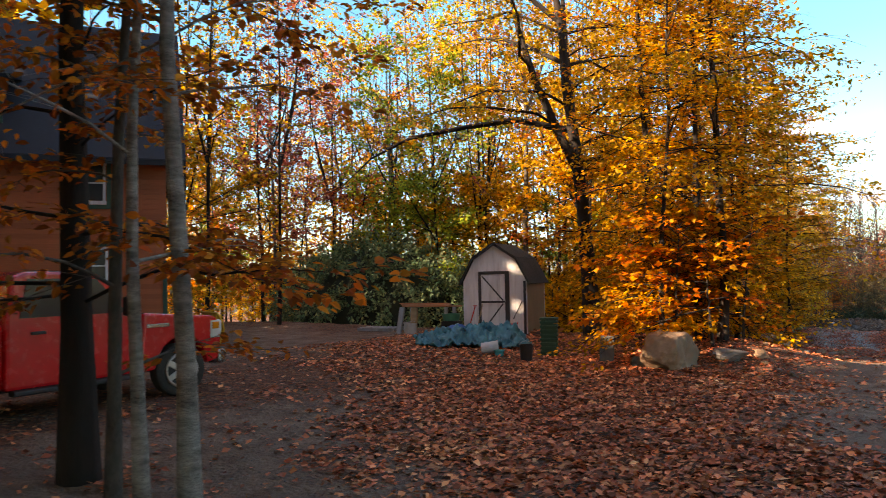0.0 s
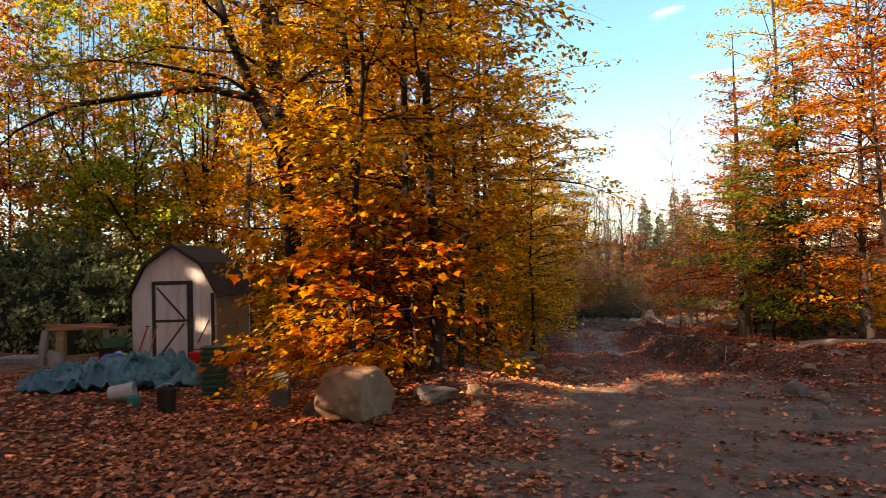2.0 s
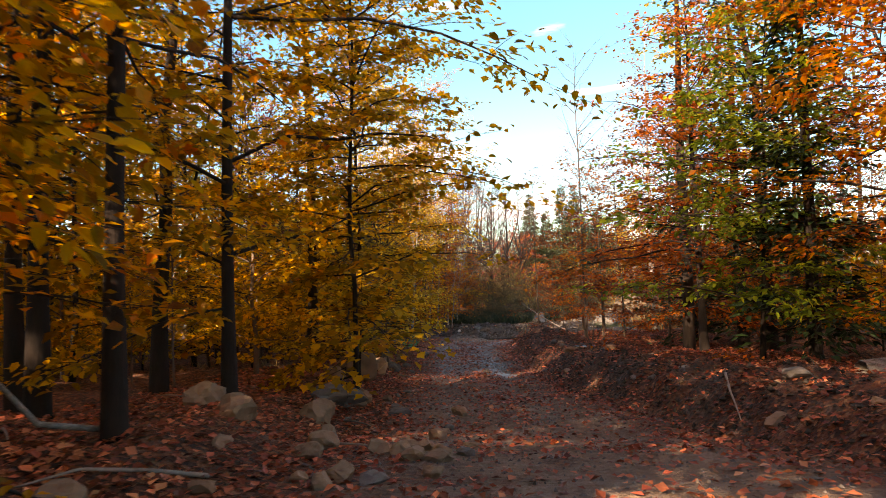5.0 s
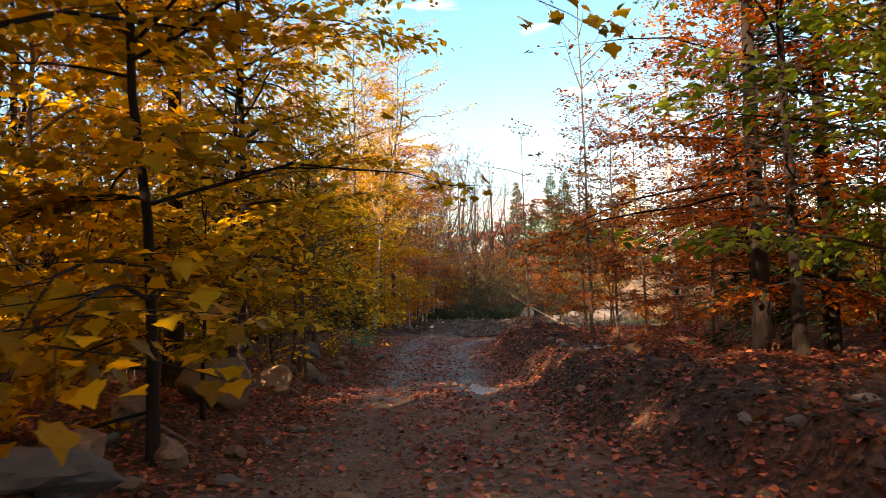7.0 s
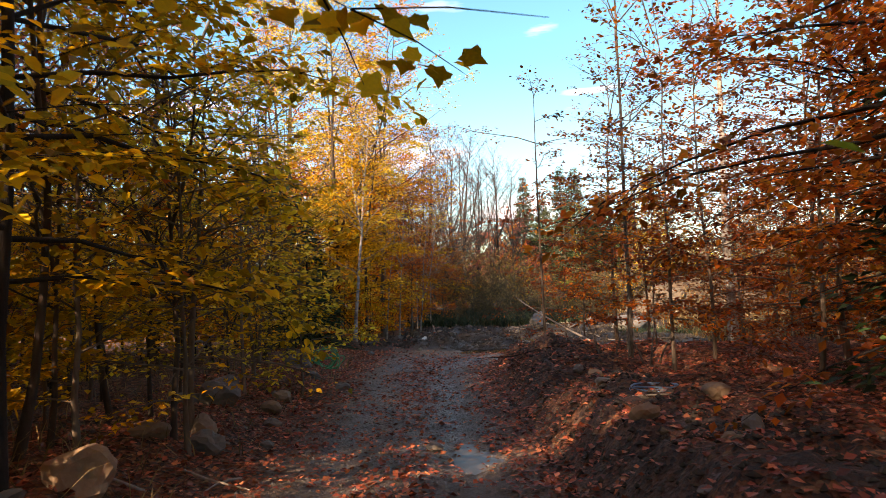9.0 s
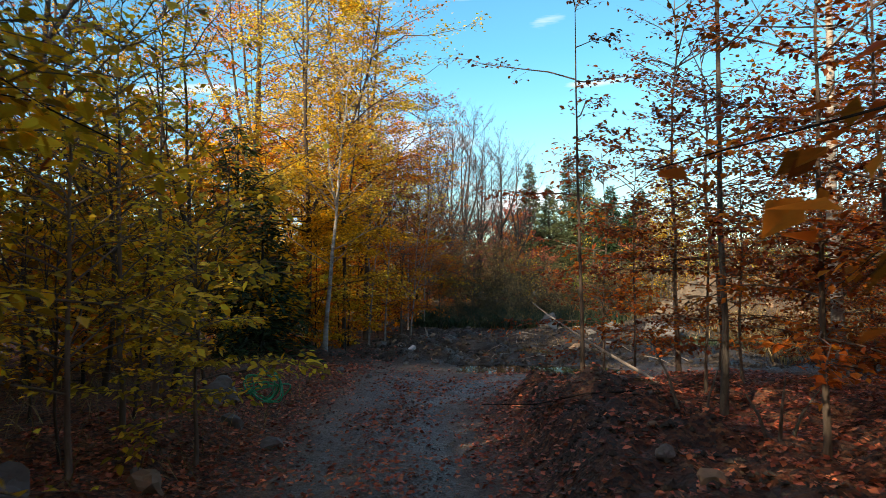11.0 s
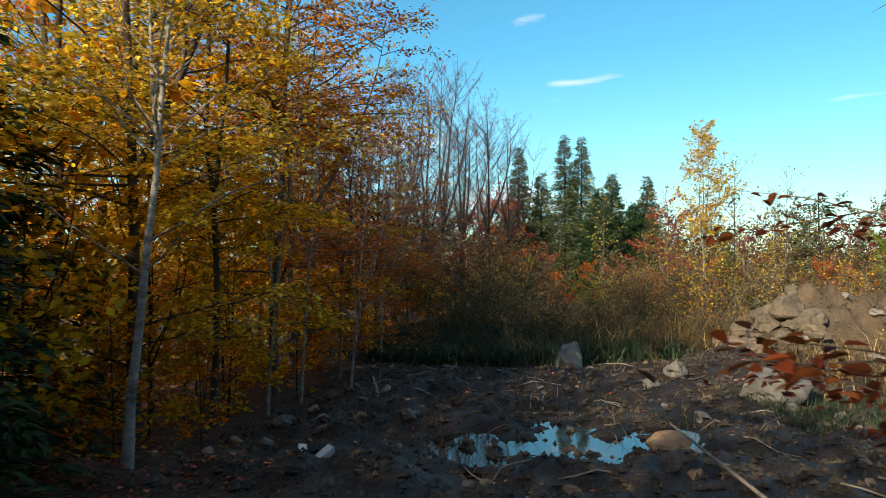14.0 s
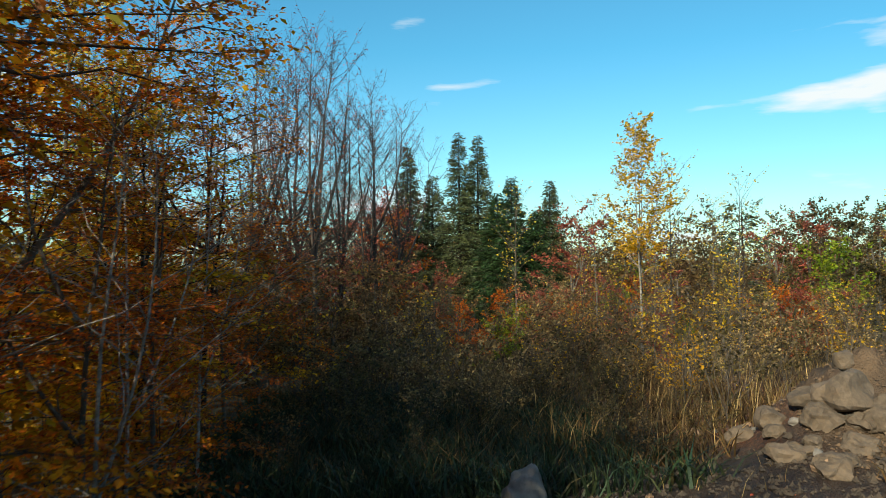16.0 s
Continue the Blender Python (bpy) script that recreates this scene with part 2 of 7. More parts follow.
def part(name, bm, material, parent, label="", smooth=False):
    """One mesh object under a thing or part (or at top level with parent None)."""
    if isinstance(bm, bpy.types.Mesh):
        me = bm
    else:
        me = bpy.data.meshes.new(name)
        bm.normal_update()
        bm.to_mesh(me)
        bm.free()
        if smooth:
            me.polygons.foreach_set("use_smooth", [True] * len(me.polygons))
    if material and not me.materials:
        me.materials.append(material)
    ob = new(name, me)
    if parent:
        ob.parent = parent
    if label:
        ob["label"] = label
    return ob


def thing(name, label, category, m=None, group="", kind=""):
    ob = new(name)
    ob.empty_display_size = 0.2
    if m is not None:
        ob.matrix_basis = m
    return tagged(ob, label, category, group, kind)


def box(bm, size, m=None, bevel=0.0):
    """Adds a box of that size, centred, at pose m; bevelled edges."""
    m = m or Matrix()
    made = bmesh.ops.create_cube(bm, size=1.0, matrix=m @ Matrix.Diagonal((*size, 1)))
    if bevel:
        edges = {e for v in made["verts"] for e in v.link_edges}
        bmesh.ops.bevel(bm, geom=list(edges), offset=bevel, segments=2, affect="EDGES", profile=0.5)
    return bm


def rod(bm, a, b, r, r2=None, sides=8):
    a, b = Vector(a), Vector(b)
    d = b - a
    m = Matrix.Translation((a + b) / 2) @ d.to_track_quat("Z", "Y").to_matrix().to_4x4()
    bmesh.ops.create_cone(bm, cap_ends=True, segments=sides, radius1=r, radius2=r if r2 is None else r2, depth=d.length, matrix=m)
    return bm


def prism(bm, outline, x0, x1, m=None):
    """A prism of an outline in (y, z), from x0 to x1."""
    m = m or Matrix()
    a = [bm.verts.new(m @ Vector((x0, y, z))) for y, z in outline]
    b = [bm.verts.new(m @ Vector((x1, y, z))) for y, z in outline]
    k = len(outline)
    bm.faces.new(a)
    bm.faces.new(b[::-1])
    for i in range(k):
        bm.faces.new((a[i], b[i], b[(i + 1) % k], a[(i + 1) % k]))
    bmesh.ops.recalc_face_normals(bm, faces=bm.faces[:])
    return bm


def bevelled(bm, width, segments=2):
    sharp = [e for e in bm.edges if len(e.link_faces) == 2 and e.calc_face_angle(0) > 0.5]
    bmesh.ops.bevel(bm, geom=sharp, offset=width, segments=segments, affect="EDGES", profile=0.5)
    return bm


# ---------------------------------------------------------------- the lie of the land
def wave(x, y, scale, seed, octaves=4):
    """Smooth pseudo-random height, about -1 to 1."""
    rng = np.random.RandomState(seed)
    out, amp, tot = 0.0, 1.0, 0.0
    for _ in range(octaves):
        s = 0.0
        for _ in range(4):
            a, p, q = rng.uniform(0, 2 * math.pi), rng.uniform(0, 6.28), rng.uniform(0.7, 1.4)
            s = s + np.sin((x * math.cos(a) + y * math.sin(a)) * q * 2 * math.pi / scale + p + 1.3 * np.sin((x * math.sin(a) - y * math.cos(a)) * 2.2 / scale + 2 * p))
        out, tot, amp, scale = out + amp * s / 2.6, tot + amp, amp * 0.5, scale * 0.47
    return out / tot


def step(a, b, v):
    t = np.clip((v - a) / (b - a), 0, 1)
    return t * t * (3 - 2 * t)


def lane_left(y):
    return np.interp(y, [0, 12, 18, 23, 27, 31, 34, 39, 51, 57, 64, 80], [-9, -6, -1.6, -0.8, -1.2, -1.7, -1.9, -2.5, -3.8, -4.3, -5, -5])


def lane_right(y):
    return np.interp(y, [0, 12, 18, 23, 27, 34, 39, 47, 51, 54, 58, 66, 80], [9, 7, 4.6, 3.6, 3.1, 1.5, 1.2, 0.3, -0.1, 1.5, 8, 9, 9])


MUD_POOLS = ((-0.75, 61.2, 0.85, 1.1), (0.85, 61.7, 0.85, 1.4), (2.5, 62.1, 0.65, 1.2))


def land(x, y):
    """Height of the ground."""
    x, y = np.asarray(x, float), np.asarray(y, float)
    z = np.interp(y, [-30, 0, 15, 22, 27, 35, 40, 57, 66, 75, 130, 300, 3000], [0.2, 0.0, 0.05, -0.2, -0.85, -1.35, -1.7, -2.05, -2.2, -2.3, -2.7, -3.0, -3.0])
    far = step(90, 30, np.hypot(x, y - 40))
    left = step(0.1, 1.6, lane_left(y) - x) * step(16, 24, y) * step(62, 52, y)
    right = step(0.0, 0.8, x - lane_right(y)) * step(19, 26, y) * step(55, 50, y)
    z = z + left * (0.38 + 0.12 * wave(x, y, 3.0, 3)) + right * (0.62 + 0.2 * wave(x, y, 2.6, 4) + 0.13 * wave(x, y, 0.95, 17, 3) * step(3.0, 1.8, x - lane_right(y)))
    z = z + 0.25 * step(-4, -9, x) * step(30, 15, y) * far
    # heap of earth round the foot of the beeches
    z = z + 0.55 * np.exp(-(((x + 2.0) / 1.7) ** 2 + ((y - 17.4) / 1.6) ** 2))
    z = z + 0.35 * np.exp(-(((x - 1.3) / 0.8) ** 2 + ((y - 47.4) / 1.3) ** 2))
    # the rutted lane
    mid = (lane_left(y) + lane_right(y)) / 2
    on = step(0.0, 0.8, x - lane_left(y)) * step(0.0, 0.8, lane_right(y) - x)
    rut = np.exp(-((np.abs(x - mid - 0.25 * wave(y, y * 0, 9, 8, 2)) - 0.8) / 0.25) ** 2)
    z = z - 0.07 * on * rut * step(22, 30, y) * step(56, 52, y)
    # shallow basins that hold water
    z = z - 0.16 * np.exp(-(((x - 0.9) / 2.3) ** 4 + ((y - 57.3) / 1.15) ** 4))
    z = z - 0.09 * np.exp(-(((x - 0.25) / 0.5) ** 4 + ((y - 39.6) / 1.2) ** 4))
    # churned mud
    churn = step(57.5, 60, y) * step(73, 70, y) * step(-5.5, -3.5, x) * step(9, 6, x)
    z = z + churn * (0.24 * wave(x, y, 2.2, 15, 4) + 0.12 * wave(x, y, 0.9, 16, 3) + 0.06)
    z = z + (0.24 + 0.2 * wave(x, y, 1.4, 18, 4)) * np.exp(-((y - 59.4 - 0.12 * x) / 0.9) ** 2) * step(-9, -6.5, x) * step(-0.9, -2.0, x)
    for px, py, rx, ry in MUD_POOLS:
        q = np.sqrt(((x - px) / rx) ** 2 + ((y - py) / ry) ** 2) * (1 + 0.18 * np.sin(3 * np.arctan2(y - py, x - px) + px))
        hold = np.exp(-(q * 0.9) ** 4)
        z = z * (1 - hold) + (-2.27 + 0.26 * wave(x, y, 1.1, 19, 3)) * hold + 0.05 * np.exp(-((q - 1.6) / 0.4) ** 2)
    z = z + 0.5 * np.exp(-(((x - 8) / 2.4) ** 2 + ((y - 72.5) / 1.8) ** 2)) + 0.95 * np.exp(-(((x - 9.0) / 1.3) ** 2 + ((y - 74.4) / 1.4) ** 2)) * (1 + 0.4 * wave(x, y, 1.2, 33)) + 0.25 * step(2, 7, x) * step(66, 72, y) * step(84, 76, y)
    z = z + 2.0 * np.exp(-(((x - 14.0) / 3.0) ** 2 + ((y - 77.5) / 3.0) ** 2)) * (1 + 0.4 * wave(x, y, 1.6, 31))
    z = z + 1.75 * np.exp(-(((x - 10.8) / 1.9) ** 2 + ((y - 74.8) / 1.7) ** 2)) * (1 + 0.45 * wave(x, y, 1.3, 32))
    rough = 0.035 + 0.05 * (left + right) + 0.02 * churn
    return z + far * (rough * wave(x, y, 1.3, 5, 5) + 0.05 * wave(x, y, 7, 6, 2))


def drift(x, y):
    """Where fallen leaves lie thick on the drive: a broad belt before the shed and the boulder, thin on the bare turning place."""
    ragged = wave(x, y, 3.2, 71, 4)
    belt = step(-0.9, 0.9, (y - 13.7 + 0.94 * (x + 10.8)) / 1.37 + 0.8 * ragged) * step(0.9, -0.9, x + 0.3 - 2.2 * step(11, 7.5, y) + 0.7 * ragged)
    patches = 0.55 * step(0.25, 0.6, wave(x, y, 2.4, 74, 3))
    return np.maximum(belt, patches)


def ground_at(x, y):
    return float(land(x, y))


# ---------------------------------------------------------------- ground and water
def ground_mat():
    m, n, l, b = node_mat("forest_soil")
    tc = n.new("ShaderNodeTexCoord")
    co = tc.outputs["Object"]

    def mask(name):
        a = n.new("ShaderNodeAttribute")
        a.attribute_name = name
        return a.outputs["Fac"]
    big, mid, fine = noise_node(n, l, co, 0.35, 4), noise_node(n, l, co, 2.2, 5), noise_node(n, l, co, 22, 6, 0.7)
    dirt = ramp(n, l, math_node(n, l, "ADD", math_node(n, l, "MULTIPLY", mid, 0.6), math_node(n, l, "MULTIPLY", fine, 0.4)), [(0.3, (0.12, 0.085, 0.064)), (0.55, (0.235, 0.172, 0.13)), (0.75, (0.36, 0.28, 0.22))])
    vor = n.new("ShaderNodeTexVoronoi")
    vor.inputs["Scale"].default_value = 19
    vor.inputs["Randomness"].default_value = 1.0
    l.new(co, vor.inputs["Vector"])
    sep = n.new("ShaderNodeSeparateColor")
    l.new(vor.outputs["Color"], sep.inputs[0])
    litter = ramp(n, l, sep.outputs[0], [(0.0, (0.03, 0.017, 0.012)), (0.35, (0.08, 0.03, 0.018)), (0.65, (0.16, 0.05, 0.022)), (0.9, (0.24, 0.09, 0.035)), (1.0, (0.28, 0.16, 0.08))])
    mud = ramp(n, l, math_node(n, l, "ADD", math_node(n, l, "MULTIPLY", fine, 0.5), math_node(n, l, "MULTIPLY", mid, 0.5)), [(0.35, (0.004, 0.0027, 0.0018)), (0.56, (0.012, 0.0082, 0.0055)), (0.72, (0.06, 0.043, 0.03))])
    gravel = ramp(n, l, fine, [(0.3, (0.06, 0.058, 0.06)), (0.7, (0.17, 0.165, 0.165))])
    sand = ramp(n, l, mid, [(0.3, (0.05, 0.033, 0.02)), (0.7, (0.135, 0.09, 0.054))])
    grass = ramp(n, l, mid, [(0.3, (0.03, 0.028, 0.014)), (0.7, (0.085, 0.062, 0.03))])
    edge = math_node(n, l, "ADD", mask("lane"), math_node(n, l, "MULTIPLY", math_node(n, l, "SUBTRACT", mid, 0.5), 1.6), True)
    col = mix_rgb(n, l, edge, litter, dirt)
    col = mix_rgb(n, l, math_node(n, l, "ADD", mask("gravel"), math_node(n, l, "MULTIPLY", math_node(n, l, "SUBTRACT", fine, 0.55), mask("gravel")), True), col, gravel)
    col = mix_rgb(n, l, mask("mud"), col, mud)
    col = mix_rgb(n, l, mask("sand"), col, sand)
    col = mix_rgb(n, l, mask("grass"), col, grass)
    col = mix_rgb(n, l, 1.0, col, math_node(n, l, "ADD", math_node(n, l, "MULTIPLY", big, 0.7), 0.55), "MULTIPLY")
    l.new(col, b.inputs["Base Color"])
    wet = math_node(n, l, "ADD", math_node(n, l, "MULTIPLY", mask("mud"), 0.35), math_node(n, l, "MULTIPLY", mask("gravel"), math_node(n, l, "MULTIPLY", mid, 1.0)))
    l.new(math_node(n, l, "SUBTRACT", 0.95, wet), b.inputs["Roughness"])
    bp = n.new("ShaderNodeBump")
    bp.inputs["Strength"].default_value = 0.9
    bp.inputs["Distance"].default_value = 0.05
    l.new(math_node(n, l, "ADD", fine, math_node(n, l, "MULTIPLY", vor.outputs["Distance"], 0.8)), bp.inputs["Height"])
    l.new(bp.outputs[0], b.inputs["Normal"])
    return m


def stretched(core0, core1, pitch, far0, far1):
    core = np.arange(core0, core1 + pitch, pitch)
    up, s = [core[-1]], pitch
    while up[-1] < far1:
        s *= 1.28
        up.append(up[-1] + s)
    dn, s = [core[0]], pitch
    while dn[-1] > far0:
        s *= 1.28
        dn.append(dn[-1] - s)
    return np.array(dn[:0:-1] + list(core) + up[1:])


gx, gy = stretched(-9, 12, 0.18, -3000, 3000), stretched(4, 78, 0.2, -400, 3500)
GX, GY = np.meshgrid(gx, gy)
nx, ny = len(gx), len(gy)
GZ = land(GX, GY)
i = (np.arange(ny - 1)[:, None] * nx + np.arange(nx - 1)).reshape(-1, 1)
ground_mesh = mesh_from("ground", np.stack((GX, GY, GZ), -1).reshape(-1, 3), [i + [0, 1, nx + 1, nx]], ground_mat())


def zone(name, values):
    ground_mesh.attributes.new(name, "FLOAT", "POINT").data.foreach_set("value", np.clip(values, 0, 1).astype(np.float32).ravel())


on_lane = step(-0.5, 0.9, GX - lane_left(GY)) * step(-0.5, 0.9, lane_right(GY) - GX) * step(75, 62, GY)
drift_mask = drift(GX, GY) * step(26, 20, GY)
zone("lane", on_lane * (1 - 0.8 * drift_mask) + step(-9, -13, GX) * step(24, 16, GY) * 0.8)
zone("gravel", step(0.2, 1.2, GX - lane_left(GY)) * step(0.2, 1.2, lane_right(GY) - GX) * step(35, 42, GY) * step(57, 54, GY) * 0.8)
zone("mud", np.maximum(step(56, 58.5, GY) * step(77, 73, GY) * step(-8, -4, GX) * step(13, 9, GX) * 0.9, np.maximum(0.45 * on_lane * step(34, 40, GY) * step(50, 46, GY),
     0.62 * step(-0.1, 0.3, GX - lane_right(GY)) * step(2.5, 1.6, GX - lane_right(GY)) * step(24, 28, GY) * step(55, 51, GY) * step(0.5, -0.2, wave(GX, GY, 1.7, 75, 3)))))
zone("sand", step(-1.9, -1.3, GZ) * step(7.5, 9.5, GX) * step(71, 73, GY) * step(86, 81, GY))
zone("grass", step(8, 10, GX) * step(56, 60, GY) * step(74, 71, GY) * 0.9 + step(71, 76, GY) * step(7.5, 5.5, GX) + step(84, 92, GY) + step(60, 64, GY) * step(5.5, 7.5, GX) * step(70, 66, GY) * 0.6)
ground = tagged(new("ground", ground_mesh), "brown leaf-strewn soil with a rutted dirt lane and mud", "ground", kind="structure")

water_mat, n_, l_, b_ = node_mat("still_puddle_water")
b_.inputs["Base Color"].default_value = (0.012, 0.011, 0.009, 1)
b_.inputs["Roughness"].default_value = 0.03
b_.inputs["IOR"].default_value = 1.33
b_.inputs["Specular IOR Level"].default_value = 0.9
tc_ = n_.new("ShaderNodeTexCoord")
bp_ = n_.new("ShaderNodeBump")
bp_.inputs["Strength"].default_value, bp_.inputs["Distance"].default_value = 0.06, 0.01
l_.new(noise_node(n_, l_, tc_.outputs["Object"], 5, 3), bp_.inputs["Height"])
l_.new(bp_.outputs[0], b_.inputs["Normal"])


silt_mat = surface("silty_shallow_water", (0.035, 0.028, 0.022), (0.06, 0.05, 0.042), 3, 0.42, 0.05)


def puddle(x, y, rx, ry, level, label, material=None):
    """A sheet of water whose shore is where the ground rises through it."""
    a = np.linspace(0, 2 * math.pi, 48, endpoint=False)
    rr = 1 + 0.12 * np.sin(3 * a + x) + 0.08 * np.sin(5 * a + y)
    if level is None:       # as high as the lowest point of the rim lets it stand
        best = (-1, 1.0, 0.0)
        for s in np.linspace(0.5, 1.7, 25):
            rim = float(land(x + rx * s * rr * np.cos(a), y + ry * s * rr * np.sin(a)).min())
            q = np.sqrt(np.linspace(0.02, 1, 14))[:, None] * s
            wet_ = float((land(x + rx * q * rr * np.cos(a), y + ry * q * rr * np.sin(a)) < rim).mean()) * s * s
            best = max(best, (wet_, s, rim))
        rx, ry, level = rx * best[1], ry * best[1], best[2]
    bm = bmesh.new()
    top = [bm.verts.new((x + rx * q * math.cos(t), y + ry * q * math.sin(t), level)) for t, q in zip(a, rr)]
    bm.faces.new(top)
    low = bmesh.ops.extrude_face_region(bm, geom=bm.faces[:])
    bmesh.ops.translate(bm, vec=(0, 0, -0.25), verts=[g for g in low["geom"] if isinstance(g, bmesh.types.BMVert)])
    bmesh.ops.recalc_face_normals(bm, faces=bm.faces[:])
    return tagged(part("puddle", bm, material or water_mat, None), label, "puddle", "puddles", "structure")


puddle(0.9, 57.3, 3.2, 1.6, ground_at(0.9, 57.3) + 0.1, "wide shallow puddle mirroring the sky at the lane's end")
puddle(0.25, 39.6, 0.6, 1.5, ground_at(0.25, 39.6) + 0.02, "shallow puddle with leaves in the wheel rut", silt_mat)
for (px, py, rx, ry), text in zip(MUD_POOLS, ("puddle in a muddy machine rut", "forked puddle between mud ridges", "small puddle beside a tan stone")):
    puddle(px, py, rx * 1.3, ry * 1.3, -2.13 + 0.004 * (px > 0) + 0.004 * (px > 2), text)


# ---------------------------------------------------------------- growing things
UP = np.array((0.0, 0.0, 1.0))


def unit(v):
    return v / np.maximum(np.linalg.norm(v, axis=-1, keepdims=True), 1e-9)


def tubes(curves, radii, sides):
    """Tapered tubes along curves (each n x 3); gives verts and quads."""
    V, Q, base = [], [], 0
    ang = np.arange(sides) * 2 * math.pi / sides
    ca, sa = np.cos(ang)[None, :, None], np.sin(ang)[None, :, None]
    ring = np.arange(sides)
    nxt = (ring + 1) % sides
    for c, r in zip(curves, radii):
        n = len(c)
        d = unit(c[-1] - c[0])
        ref = np.array((1.0, 0, 0)) if abs(d[2]) > 0.7 else UP
        u = unit(np.cross(d, ref))
        w = np.cross(d, u)
        V.append((c[:, None, :] + r[:, None, None] * (ca * u + sa * w)).reshape(-1, 3))
        i = base + np.arange(n - 1)[:, None] * sides
        Q.append(np.stack((i + ring, i + nxt, i + sides + nxt, i + sides + ring), -1).reshape(-1, 4))
        base += n * sides
    return np.concatenate(V), np.concatenate(Q)


def leaf_faces(P, A, N, S, fine, width):
    """Leaves at P along A with face normal N and length S; folded along the midrib."""
    T = unit(np.cross(N, A))
    N = np.cross(A, T)
    S = S[:, None]
    k = len(P)
    if fine == "lobed":
        rim = ((0.0, 0.0), (-0.03, 0.26), (0.22, 0.33), (0.36, 0.54), (0.55, 0.44), (0.64, 0.22), (1.0, 0.0), (0.64, -0.22), (0.55, -0.44), (0.36, -0.54), (0.22, -0.33), (-0.03, -0.26))
        v = np.stack([P + A * S * a + T * S * b * width * 1.5 + N * S * (0.22 * abs(b) - 0.12 * a * a) for a, b in rim], 1).reshape(-1, 3)
        return v, np.arange(k)[:, None] * 12 + np.arange(12)[::-1]
    if fine:
        v = np.stack((P, P + A * S * 0.28 + T * S * width * 0.46 + N * S * 0.08, P + A * S * 0.66 + T * S * width * 0.4 + N * S * 0.05, P + A * S - N * S * 0.1,
                      P + A * S * 0.66 - T * S * width * 0.4 + N * S * 0.05, P + A * S * 0.28 - T * S * width * 0.46 + N * S * 0.08), 1).reshape(-1, 3)
        i = np.arange(k)[:, None] * 6
        return v, np.concatenate((i + [0, 3, 2, 1], i + [0, 5, 4, 3]))
    v = np.stack((P, P + A * S * 0.45 + T * S * width * 0.5 + N * S * 0.1, P + A * S, P + A * S * 0.45 - T * S * width * 0.5 + N * S * 0.1), 1).reshape(-1, 3)
    i = np.arange(k)[:, None] * 4
    return v, i + [0, 3, 2, 1]


def lane_clear(P, origin):
    """Points that do not hang into the open way over the lane."""
    X, Y, Zp = P[:, 0] + origin[0], P[:, 1] + origin[1], P[:, 2] + origin[2]
    inside = (X > lane_left(Y) + 1.05) & (X < np.maximum(lane_right(Y) - 0.5, lane_left(Y) + 2.6)) & (Y > 8) & (Y < 57) & (Zp < land(X, Y) + np.where(Y > 40, 4.4, np.where((Y > 32) & (X < 0.6), 2.7, 3.3)))
    return ~inside


def blocked(c, origin):
    return origin[1] != 0 and not bool(lane_clear(c, origin).all())


